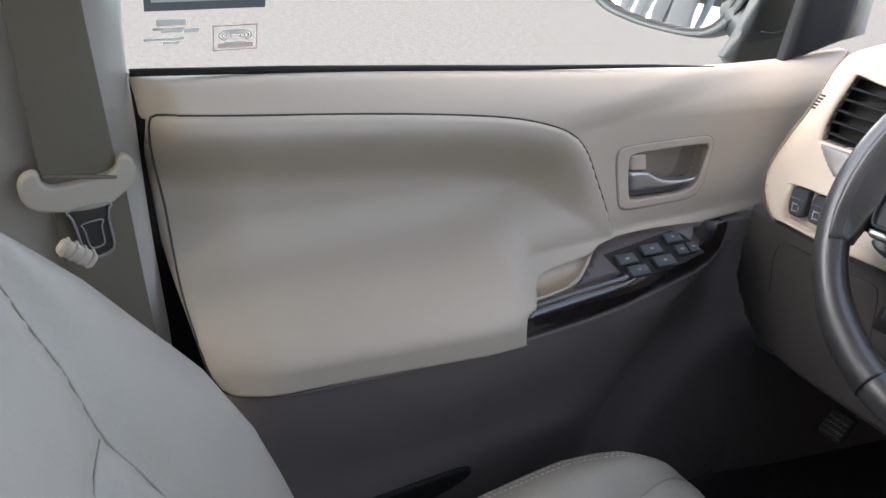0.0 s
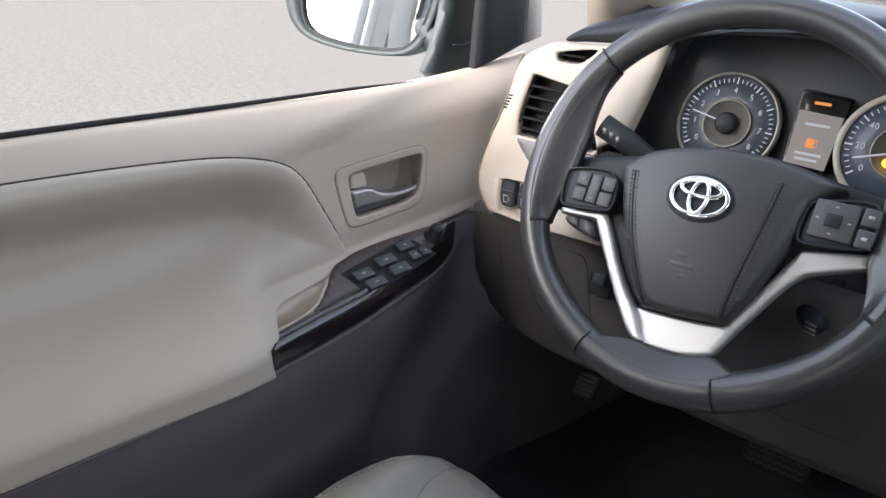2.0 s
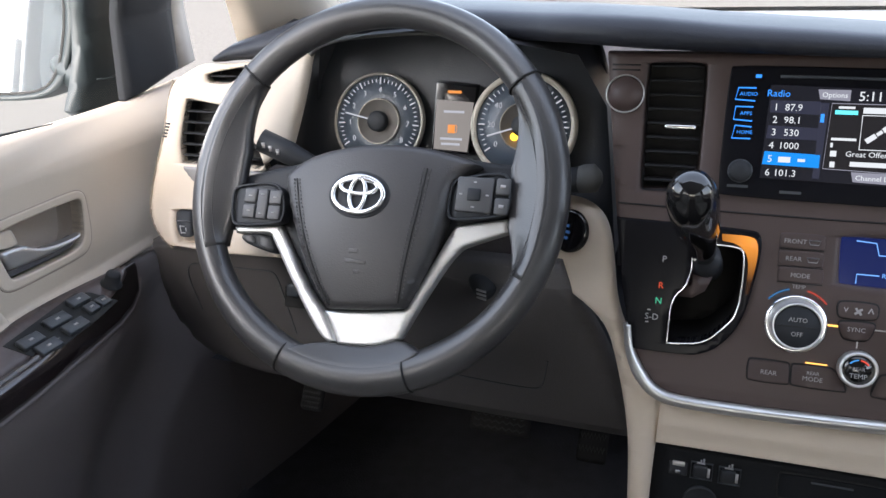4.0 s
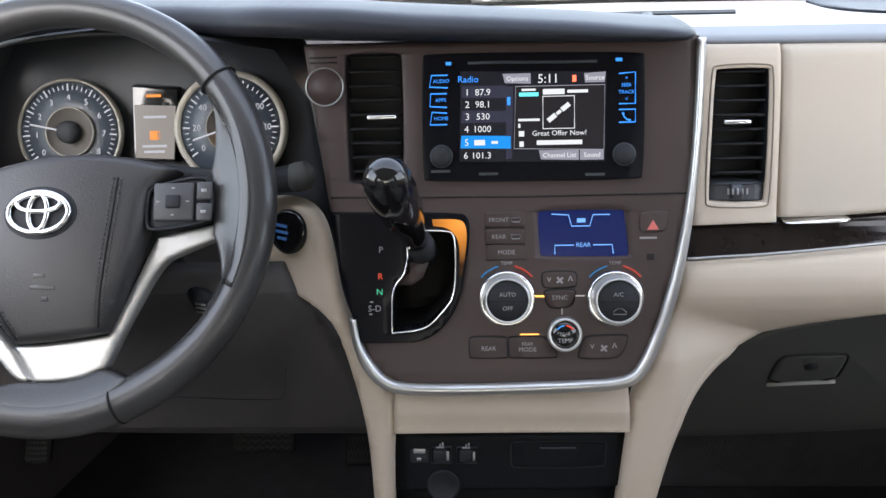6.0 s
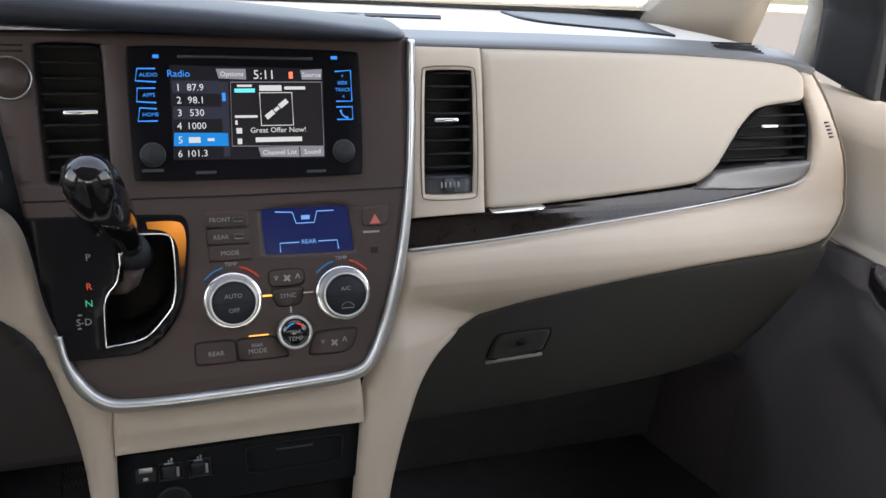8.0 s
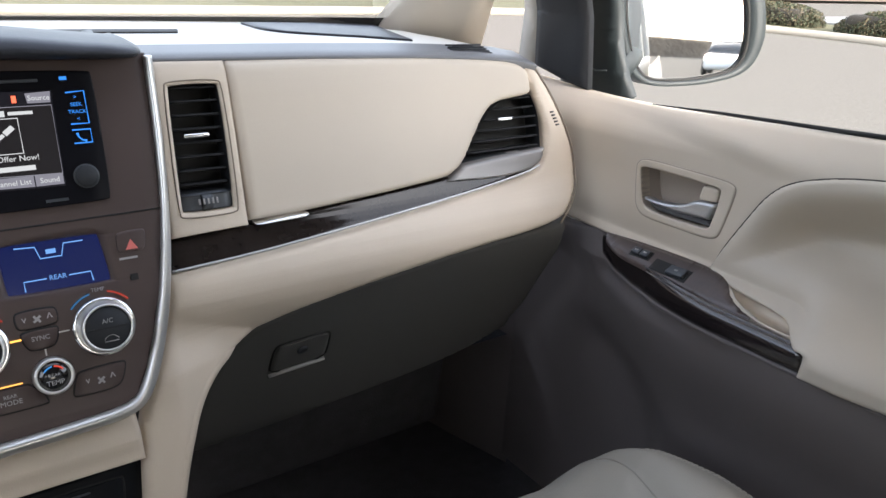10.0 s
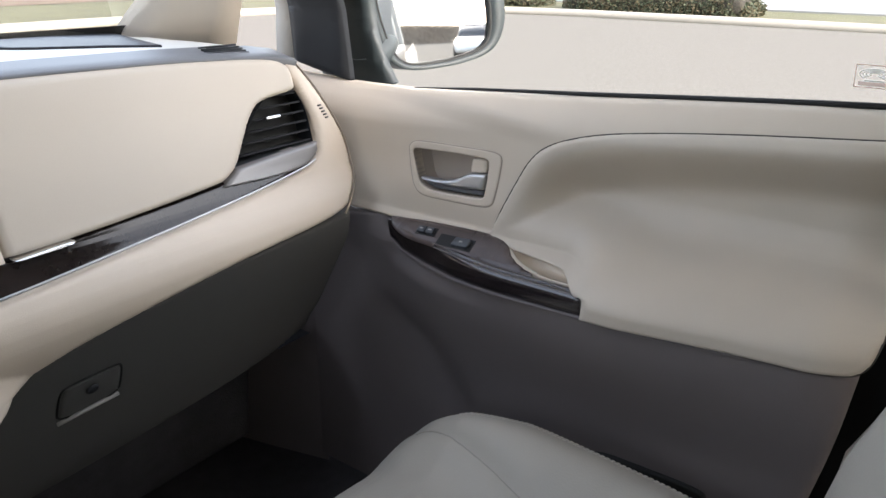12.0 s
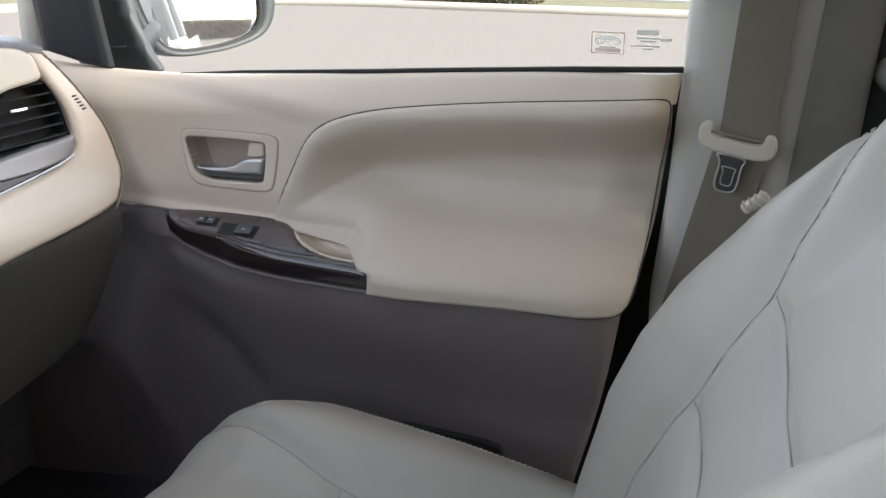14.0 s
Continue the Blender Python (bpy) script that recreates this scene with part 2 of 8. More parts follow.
def tube(path, radius, n=8, closed=False, flat=1.0):
    """A round bar along a path of points."""
    pts = [Vector(p) for p in path]
    rings = []
    ref = Vector((0.13, 0.29, 0.95))
    for i, p in enumerate(pts):
        a = pts[i - 1] if (i or closed) else p
        b = pts[(i + 1) % len(pts)] if (i < len(pts) - 1 or closed) else p
        d = (b - a).normalized()
        s = d.cross(ref).normalized()
        u = s.cross(d).normalized()
        r = radius[i] if isinstance(radius, (list, tuple)) else radius
        rings.append([p + s * r * math.cos(2 * math.pi * k / n) + u * r * flat * math.sin(2 * math.pi * k / n) for k in range(n)])
    if closed:
        rings.append(rings[0])
        bm = loft(rings, caps=False)
        bmesh.ops.remove_doubles(bm, verts=bm.verts[:], dist=1e-6)
        return bm
    return loft(rings)


def joined(*bms):
    """Several bmeshes as one."""
    out = bmesh.new()
    for b in bms:
        me = bpy.data.meshes.new("tmp")
        b.to_mesh(me)
        b.free()
        out.from_mesh(me)
        bpy.data.meshes.remove(me)
    return out


def words(text, size, m, mat, parent, name="print", label="", depth=0.0002):
    """Lettering with the built-in font, as a thin mesh under its thing."""
    cu = bpy.data.curves.new(name, "FONT")
    cu.body, cu.size, cu.extrude, cu.align_x, cu.align_y = text, size, depth, "CENTER", "CENTER"
    cu.resolution_u = 2
    tmp = bpy.data.objects.new(name, cu)
    scene.collection.objects.link(tmp)
    me = bpy.data.meshes.new_from_object(tmp.evaluated_get(bpy.context.evaluated_depsgraph_get()))
    bpy.data.objects.remove(tmp)
    bpy.data.curves.remove(cu)
    bm = bmesh.new()
    bm.from_mesh(me)
    bpy.data.meshes.remove(me)
    bm.transform(m)
    return part(name, bm, mat, parent, label, smooth=False)


def rpoly(pts, r):
    """A polygon with its corners cut for rounding by about r."""
    out = []
    n = len(pts)
    for i in range(n):
        p, a, b = Vector(pts[i][:2]), Vector(pts[i - 1][:2]), Vector(pts[(i + 1) % n][:2])
        for q in (a, b):
            d = q - p
            out.append(tuple(p + d * min(0.45, r / max(d.length, 1e-6))))
    return out


def frame_on(fn, u, v, off=0.0):
    """A pose on the surface fn(u, v, h): x along u, y along v, z out of the surface."""
    e = 0.002
    o = fn(u, v, 0)
    du = (fn(u + e, v, 0) - fn(u - e, v, 0)).normalized()
    n = fn(u, v, 0.01) - o
    dv = fn(u, v + e, 0) - fn(u, v - e, 0)
    nz = du.cross(dv).normalized()
    if nz.dot(n) < 0:
        nz = -nz
    dy = nz.cross(du).normalized()
    m = Matrix((du, dy, nz)).transposed().to_4x4()
    return Matrix.Translation(o + nz * off) @ m


def band(ys, zs, fn, ends=True):
    """A patch over the grid ys x zs, placed by fn(y, z)."""
    bm = bmesh.new()
    g = [[bm.verts.new(fn(y, z)) for z in zs] for y in ys]
    for a, b in zip(g, g[1:]):
        for i in range(len(zs) - 1):
            bm.faces.new((a[i], a[i + 1], b[i + 1], b[i]))
    bmesh.ops.recalc_face_normals(bm, faces=bm.faces[:])
    return bm

# ---- the surfaces that the panels lie on ----
SILL = [(-0.172, 1.165), (-0.053, 1.1585), (0.073, 1.150), (0.213, 1.140), (0.368, 1.130), (0.468, 1.122), (0.60, 1.122), (0.76, 1.122)]


def door_x(y, z):
    """Inner face of a front door: distance from the middle of the cabin."""
    u = min(1.0, max(0.0, (interp(y, SILL) + 0.004 - z) / 0.055))
    x = 0.804 - 0.034 * (1 - (1 - u) ** 2)
    out = interp(y, [(-0.2, 0.03), (-0.1, 0.048), (0.0, 0.062), (0.10, 0.072), (0.17, 0.073), (0.30, 0.058), (0.40, 0.042), (0.48, 0.02), (0.56, 0.004)])
    round_arm = ss(1.0, 0.922, z)
    sharp_arm = interp(z, [(0.904, 1.0), (0.93, 0.5), (0.955, 0.0)])
    k = ss(0.140, 0.195, y)
    arm = round_arm * (1 - k) + sharp_arm * k
    x -= out * arm * (1 - 0.72 * ss(0.905, 0.72, z))
    x -= 0.03 * ss(0.64, 0.56, z) * ss(0.38, 0.30, y)
    x += 0.020 * ss(-0.09, -0.175, y) * ss(1.15, 1.09, z) * ss(0.80, 0.90, z)
    fold = interp(z, [(0.60, 0.22), (0.69, 0.29), (0.73, 0.335), (0.82, 0.40), (0.91, 0.50), (0.95, 0.56)])
    x += 0.022 * ss(-0.08, 0.14, y - fold) * ss(0.95, 0.86, z)
    x += 0.024 * ss(-0.143, -0.174, y) * ss(1.06, 1.10, z)
    crease = 1.098 + 0.12 * (y - 0.29)
    x += 0.008 * ss(-0.012, 0.020, crease - z) * ss(0.18, 0.32, y) * ss(0.62, 0.5, y) * ss(0.97, 1.04, z)
    x = min(x, 0.788) if z < 0.97 and y > 0.3 else x
    return x + 0.015 * ss(0.195, 0.125, math.hypot(y - 0.505, z - 0.625)) * ss(0.60, 0.46, y) * ss(0.30, 0.36, y)


def ledge_z(x, y):
    """Top of the armrest ledge that carries the window switches."""
    return 0.925 + 0.5 * (x - 0.70) - 0.03 * (y - 0.30)


def rail_x(y, z=0.0):
    """Inner edge of the armrest rail."""
    return 0.700 + 0.055 * ss(0.24, 0.50, y)


STACK = [(0.70, 0.40), (0.80, 0.425), (0.90, 0.452), (0.962, 0.476), (1.033, 0.501), (1.094, 0.522), (1.168, 0.548), (1.25, 0.575)]
DASH = [(0.4, 0.80), (0.55, 0.72), (0.70, 0.62), (0.85, 0.54), (0.925, 0.497), (0.94, 0.489), (0.955, 0.485), (0.97, 0.486), (0.985, 0.492), (1.0, 0.503), (1.012, 0.518), (1.035, 0.530), (1.044, 0.533), (1.10, 0.554), (1.157, 0.577), (1.178, 0.589), (1.20, 0.612), (1.25, 0.65)]


def stack_y(x, z):
    return interp(z, STACK)


def glove_y(x, z):
    return sum(interp(z + d, DASH) for d in (-0.012, -0.006, 0.0, 0.006, 0.012)) / 5 + 0.014


def dash_y(x, z):
    y = sum(interp(z + d, DASH) for d in (-0.009, -0.005, 0.0, 0.005, 0.009)) / 5
    if z < 0.98 and x > 0:
        leg = interp(z, STACK) + 0.012 + 0.4 * max(0.0, x - 0.16)
        k = ss(0.40, 0.19, x) * ss(0.97, 0.90, z)
        y = y * (1 - k) + min(y, leg) * k
    a = abs(x)
    return y + 1.5 * max(0.0, a - 0.655) ** 2


def leg_y(x, z):
    return interp(z, STACK) + 0.010 + 0.55 * max(0.0, -0.165 - x)


def con_y(x, z):
    return interp(z, STACK) + 0.006


def clu_y(x, z):
    return 0.60 + 0.35 * (z - 1.10)


def top_z(x, y):
    e = interp(abs(x), [(0.17, 1.181), (0.26, 1.179), (0.66, 1.164), (0.74, 1.158)])
    k = min(1.0, max(-0.4, (y - 0.588) / 0.047))
    return e + (1.191 - e) * k


SEAT_X, SEAT_Y, SEAT_Z, RECLINE = 0.42, -0.175, 0.70, radians(27)


def back_h(u, v):
    """Front of a backrest over its frame line: u across, v up."""
    b = interp(v, [(-0.1, 0.05), (0.0, 0.06), (0.08, 0.082), (0.15, 0.102), (0.22, 0.112), (0.28, 0.112), (0.39, 0.096), (0.49, 0.072), (0.6, 0.05), (0.75, 0.03)])
    a = abs(u)
    mid = b - 0.045 - 0.008 * math.cos(u * 9)
    k = ss(0.10, 0.205, a)
    return mid * (1 - k) + b * k - 0.02 * ss(0.24, 0.29, a) + 0.012 * ss(0.08, 0.18, -u)


def cush_z(u, y):
    a = abs(u)
    z = 0.716 + 0.048 * ss(0.12, 0.215, a) - 0.012 * ss(0.24, 0.28, a)
    return z + interp(y, [(-0.25, -0.02), (0.0, 0.0), (0.18, 0.012), (0.25, 0.008), (0.32, -0.012)])


WHEEL = pose(-0.411, 0.461, 1.071, 90 - 30.5)

# ---- outside: parking lot ----
ASPHALT = material("worn_light_asphalt", (0.132, 0.124, 0.112), 0.95, spec=0.0, grain=0.2, grain_size=0.010, vary=0.30, vary_size=0.05)
for _node in ASPHALT.node_tree.nodes:
    if _node.type == "MATH" and _node.operation == "MULTIPLY_ADD":
        _node.inputs[1].default_value, _node.inputs[2].default_value = 3.2, -1.6
GRASS = material("dry_lawn", (0.085, 0.080, 0.040), 0.95, grain=1.0, grain_size=0.05, vary=0.35, vary_size=0.8)
MULCH = material("brown_mulch", (0.11, 0.075, 0.05), 0.95, grain=1.0, grain_size=0.06, vary=0.3, vary_size=0.5)
KERB = material("pale_concrete", (0.27, 0.25, 0.215), 0.85, grain=0.5, grain_size=0.01, vary=0.12, vary_size=0.4)
LEAFDARK = material("dark_evergreen_leaf", (0.046, 0.056, 0.030), 0.7, vary=0.45, vary_size=0.08)
LEAFRED = material("reddish_evergreen_leaf", (0.085, 0.066, 0.036), 0.7, vary=0.5, vary_size=0.1)
FACADE = material("white_facade", (0.78, 0.78, 0.76), 0.7, vary=0.04, vary_size=2.0)
WINDOWDARK = material("pale_reflecting_window", (0.34, 0.36, 0.38), 0.3)


def plane(x0, x1, y0, y1, z):
    bm = bmesh.new()
    bm.faces.new([bm.verts.new(p) for p in ((x0, y0, z), (x1, y0, z), (x1, y1, z), (x0, y1, z))])
    return bm


ground = tagged(part("ground", plane(-900, 900, -900, 900, 0), ASPHALT), "worn light grey asphalt of a parking lot", "ground", kind="structure")


def kerb(pts, label):
    """A concrete kerb with a rounded top along a line of points."""
    rings = []
    for i, p in enumerate(pts):
        a, b = Vector(pts[max(0, i - 1)]), Vector(pts[min(len(pts) - 1, i + 1)])
        d = (b - a).normalized()
        nn = Vector((-d.y, d.x, 0))
        rings.append([Vector((*p[:2], 0)) + nn * o + Vector((0, 0, z)) for o, z in ((0.09, -0.02), (0.085, 0.13), (0.06, 0.15), (-0.06, 0.15), (-0.085, 0.13), (-0.09, -0.02))])
    return tagged(part("kerb", loft(rings), KERB), label, "kerb", "kerbs", "structure")


kerb([(16.2, -30, 0), (16.2, 8.0, 0), (15.9, 10.0, 0), (15.0, 12.0, 0), (13.2, 13.4, 0), (11.5, 13.8, 0), (-14, 13.8, 0)], "pale concrete kerb round the parking lot")
lawn = tagged(part("lawn", plane(16.2, 19.2, -30, 13.8, 0.11), GRASS), "narrow dry grass strip behind the kerb", "lawn", kind="structure")
tagged(part("lawn", plane(-40, 19.2, 13.8, 19.0, 0.11), GRASS), "dry grass verge in front of the car", "lawn", kind="structure")
tagged(part("mulch_bed", plane(-60, 60, 19.0, 30, 0.12), MULCH), "brown mulch bed beyond the verge", "mulch bed", kind="structure")
road = tagged(part("road", plane(19.2, 29, -60, 13.0, 0.02), material("grey_road", (0.20, 0.20, 0.20), 0.85, grain=0.6, grain_size=0.02, vary=0.1, vary_size=1.0)), "grey road beyond the hedge", "road", kind="structure")
kerb([(19.2, -60, 0), (19.2, 12.0, 0)], "pale concrete kerb of the road")
kerb([(29.0, -60, 0), (29.0, 12.0, 0)], "pale concrete kerb on the far side of the road")


def hedge(cx, cy, lx, ly, hgt, leaves, label):
    """A clipped shrub: crossing twigs and many small leaves with an uneven outline."""
    rng = random.Random(int(cx * 10 + cy * 100))
    h = thing("hedge", (cx, cy, 0.11), label, "hedge", "hedges")
    for mat, share, nm in ((LEAFDARK, 0.6, "foliage"), (LEAFRED, 0.4, "foliage")):
        vs, fs = [], []
        for _ in range(int(leaves * share)):
            while True:
                a, b, c = rng.uniform(-1, 1), rng.uniform(-1, 1), rng.uniform(0, 1)
                if a ** 4 + b ** 4 + (c ** 3) * 0.9 < 1 and (a ** 4 + b ** 4 + c ** 3 > 0.45 or rng.random() < 0.1):
                    break
            bump = 1 + 0.08 * noise.noise(Vector((a * lx * 1.5, b * ly * 1.5, c * 2)))
            p = Vector((cx + a * lx / 2 * bump, cy + b * ly / 2 * bump, 0.11 + c * hgt * bump))
            s_ = rng.uniform(0.02, 0.042)
            u = Vector((rng.gauss(0, 1), rng.gauss(0, 1), rng.gauss(0, 1))).normalized()
            w = u.cross(Vector((rng.gauss(0, 1), rng.gauss(0, 1), rng.gauss(0, 1)))).normalized()
            k = len(vs)
            vs += [p - u * s_, p + w * s_ * 0.5, p + u * s_, p - w * s_ * 0.5]
            fs.append((k, k + 1, k + 2, k + 3))
        me = bpy.data.meshes.new(nm)
        me.from_pydata(vs, [], fs)
        me.materials.append(mat)
        ob = new(nm, me)
        ob.parent = h
        ob.matrix_parent_inverse = Matrix.Translation(-ORIGIN[h.name])
        ob["kind"] = "stuff"
    core = rbox(lx * 0.8, ly * 0.9, hgt * 0.8, pose(cx, cy, 0.11 + hgt * 0.4), hgt * 0.3, 3)
    part("twig_core", core, material("dark_twigs", (0.03, 0.026, 0.02), 0.95, grain=1, grain_size=0.03), h)
    return h


hedge(17.3, 6.6, 1.4, 4.4, 0.50, 26000, "clipped evergreen hedge with reddish tips behind the kerb")
hedge(17.4, 11.2, 1.4, 3.4, 0.48, 16000, "clipped evergreen hedge with reddish tips behind the kerb")

# far backdrop of bare woods round the lot
far = bmesh.new()
ringp = [(75 * math.cos(a), 75 * math.sin(a)) for a in (2 * math.pi * k / 96 for k in range(97))]
lo = [far.verts.new((x, y, -0.5)) for x, y in ringp]
hi = [far.verts.new((x, y, (5 if y > -10 else 1.6) + (1.5 if y > -10 else 0.6) * noise.noise(Vector((x * 0.1, y * 0.1, 0))) + (1.0 if y > -10 else 0.4) * noise.noise(Vector((x * 0.4, y * 0.4, 3))))) for x, y in ringp]
for k in range(96):
    far.faces.new((lo[k], lo[k + 1], hi[k + 1], hi[k]))
tagged(part("backdrop", far, material("bare_brown_woods", (0.16, 0.13, 0.10), 0.95, grain=1.0, grain_size=0.4, vary=0.4, vary_size=3.0)), "distant bare brown woods", "backdrop", kind="structure")

CARGLASS = material("dark_car_glass", (0.02, 0.024, 0.028), 0.08, coat=0.4)
TYRE = material("tyre_rubber", (0.02, 0.02, 0.02), 0.8)
ALLOY = material("alloy_rim", (0.55, 0.56, 0.57), 0.3, metal=0.8)


def parked_car(x, y, turn, color, label):
    """A parked saloon: lofted body and cabin, glass, wheels with spoked rims, lamps."""
    m = pose(x, y, 0, 0, 0, turn)
    paint = material("car_paint", color, 0.3, coat=0.7, vary=0.02)
    car = thing("parked_car", (x, y, 0), label, "car", "parked cars")
    at_ = lambda *p: m @ Vector(p)
    hull = [(-2.25, 0.70, 0.35, 0.74), (-2.15, 0.80, 0.28, 0.86), (-1.6, 0.86, 0.24, 0.93), (-0.6, 0.89, 0.22, 0.92), (0.6, 0.89, 0.22, 0.91), (1.4, 0.87, 0.24, 0.86), (2.05, 0.80, 0.27, 0.76), (2.25, 0.66, 0.36, 0.66)]
    part("body", loft([[at_(w * a, l, lo_ + (hi_ - lo_) * b) for a, b in ((-0.92, 0.0), (-1.0, 0.2), (-1.0, 0.65), (-0.94, 0.92), (-0.8, 1.0), (0.8, 1.0), (0.94, 0.92), (1.0, 0.65), (1.0, 0.2), (0.92, 0.0))] for l, w, lo_, hi_ in hull]), paint, car)
    cab = [(-1.75, 0.74, 0.90, 0.92), (-0.95, 0.66, 0.90, 1.38), (-0.2, 0.66, 0.90, 1.45), (0.35, 0.66, 0.90, 1.40), (1.15, 0.74, 0.86, 0.90)]
    part("cabin_glass", loft([[at_(0.80 * a, l, lo_) for a in (-1, 1)] + [at_(w, l, hi_ - 0.03), at_(w * 0.9, l, hi_), at_(-w * 0.9, l, hi_), at_(-w, l, hi_ - 0.03)] for l, w, lo_, hi_ in cab]), CARGLASS, car, "dark car windows")
    part("roof", loft([[at_(a * 0.60, l, h_) for a in (-1, -0.6, 0.6, 1)] + [at_(0.6, l, h_ - 0.02), at_(-0.6, l, h_ - 0.02)] for l, h_ in ((-1.0, 1.39), (-0.6, 1.445), (-0.1, 1.465), (0.3, 1.43), (0.42, 1.40))]), paint, car)
    for sx in (-1, 1):
        for wy in (-1.35, 1.38):
            wm = m @ pose(sx * 0.80, wy, 0.325, 0, 90, 0)
            wh = part("wheel", lathe([(0.20, -0.10), (0.30, -0.10), (0.325, -0.08), (0.325, 0.08), (0.30, 0.10), (0.22, 0.10), (0.21, 0.06), (0, 0.05)], wm, 28), TYRE, car)
            part("rim", joined(lathe([(0.215, 0.085 * sx), (0.205, 0.10 * sx), (0.19, 0.085 * sx), (0.185, 0.06 * sx)], wm, 28), lathe([(0.05, 0.06 * sx), (0.045, 0.092 * sx), (0, 0.095 * sx)], wm, 16), *[rbox(0.17, 0.032, 0.02, wm @ pose(0, 0, 0.082 * sx, 0, 0, 36 * k) @ pose(0.11, 0, 0), 0.006) for k in range(10)]), ALLOY, wh, "silver spoked rim")
        part("headlight", rbox(0.34, 0.10, 0.13, m @ pose(sx * 0.60, 2.10, 0.66), 0.03), CHROME, car)
        part("tail_light", rbox(0.30, 0.10, 0.14, m @ pose(sx * 0.62, -2.17, 0.78), 0.03), material("red_lamp_glass", (0.4, 0.02, 0.02), 0.2), car)
    return car


parked_car(-1.2, 13.0, 90, (0.42, 0.43, 0.44), "silver-grey car with spoked rims parked by the verge")
parked_car(3.4, -33.0, 8, (0.75, 0.75, 0.74), "white car parked in the lot behind the van")
parked_car(6.3, -35.5, 8, (0.72, 0.72, 0.71), "white car parked in the lot behind the van")
parked_car(9.5, -52.0, 8, (0.30, 0.12, 0.07), "brown car parked in the lot behind the van")


def white_building(cx, cy, lx, ly, hgt, label):
    b = thing("building", (cx, cy, 0), label, "building")
    part("wall", rbox(lx, ly, hgt, pose(cx, cy, hgt / 2), 0.02), FACADE, b)
    part("roof", rbox(lx + 0.5, ly + 0.5, 0.3, pose(cx, cy, hgt + 0.15), 0.03), KERB, b)
    n = int(lx / 3.2)
    for k in range(n):
        for f in range(2):
            w = part("window", rbox(1.5, 0.10, 1.5, pose(cx - lx / 2 + (k + 0.5) * lx / n, cy + ly / 2 + 0.02, 1.7 + 3.1 * f), 0.02), WINDOWDARK, b)
            part("window_sill", rbox(1.7, 0.18, 0.08, pose(cx - lx / 2 + (k + 0.5) * lx / n, cy + ly / 2 + 0.06, 0.9 + 3.1 * f), 0.01), FACADE, w)
    return b


white_building(-30.0, -42.0, 40.0, 12.0, 6.8, "white two-storey building behind the parking lot")

# ---- the van's shell ----
floor = tagged(part("floor", rbox(1.66, 3.5, 0.03, pose(0, -0.45, 0.405), 0.004), CARPET), "dark carpeted cabin floor", "floor", kind="structure")
ceiling = tagged(part("ceiling", rbox(1.36, 2.7, 0.03, pose(0, -1.05, 1.655), 0.01), HEADLINER), "light fabric headliner of the cabin", "ceiling", kind="structure")
ws = tagged(part("windscreen", band([-1, -0.6, -0.2, 0.2, 0.6, 1], [0, 1, 2], lambda a, k: Vector((a * (0.72, 0.68, 0.62)[k], (0.905, 0.60, 0.30)[k] - 0.04 * a * a, (1.185, 1.42, 1.645)[k]))), GLASS), "clear curved windscreen", "windscreen", kind="structure")
ws.visible_shadow = False
tagged(part("trim", band([-1, -0.6, -0.2, 0.2, 0.6, 1], [0, 1], lambda a, k: Vector((a * 0.72, (0.912, 0.895)[k] - 0.04 * a * a, (1.18, 1.1955)[k]))), RUBBER), "black band along the foot of the windscreen", "trim", kind="structure")
# bonnet stays out of view; added as a white surface to bounce light
tagged(part("bonnet", band([-0.9, -0.5, 0, 0.5, 0.9], [0, 1, 2, 3], lambda x, k: Vector((x, (0.95, 1.3, 1.7, 1.95)[k], (1.05, 1.03, 0.95, 0.75)[k] - 0.06 * x * x))), BODYPAINT), "white bonnet out of view, added to bounce light", "bonnet", kind="structure")


PILLARLIGHT = material("pale_cream_pillar", (0.60, 0.54, 0.46), 0.6, grain=0.2, grain_size=0.0015, vary=0.05)


def a_pillar(s):
    base = [(0.618, 0.885, 1.188), (0.66, 0.83, 1.182), (0.705, 0.785, 1.172), (0.733, 0.752, 1.165), (0.742, 0.785, 1.16), (0.735, 0.85, 1.16), (0.68, 0.92, 1.16)]
    way = [(0.10, -0.75, 0.62), (-0.05, -0.68, 0.62), (-0.18, -0.58, 0.62), (-0.24, -0.50, 0.62), (-0.22, -0.5, 0.62), (-0.15, -0.6, 0.62), (0.0, -0.7, 0.62)]
    rings = [[Vector((s * (b[0] + w[0] * t), b[1] + w[1] * t, b[2] + w[2] * t)) for b, w in zip(base, way)] for t in (-0.03, 0.1, 0.25, 0.5, 0.78)]
    return tagged(part("pillar", loft(rings), PILLARLIGHT), "cream windscreen pillar trim beside the dash", "pillar", "pillars", "structure")


a_pillar(1)
a_pillar(-1)


def quarter_post(s):
    q = [(0.740, 1.233), (0.710, 1.235), (0.703, 1.138), (0.745, 1.144)]
    pts = [(q[0][0] - 0.03, 1.64, 1), (q[1][0] - 0.03, 1.64, 1), (q[1][0], q[1][1], 1), (q[2][0], q[2][1], 1), (q[3][0], q[3][1], 1), (q[0][0], q[0][1], 1)]
    return tagged(part("pillar", sheet(pts, lambda y, z, h: Vector((s * (0.803 - 0.2 * max(0, z - 1.22) - h), y, z)), cell=0.03, roll=0.004, skirt=0.05, times=2), PILLAR), "slim grey post beside the quarter window", "pillar", "pillars", "structure")


quarter_post(1)
quarter_post(-1)


# darker olive grey puts the shade of the rear facet into its colour
PILLARBACK = material("shaded_pillar_grey", (0.150, 0.145, 0.126), 0.65, grain=0.25, grain_size=0.0015, vary=0.06)


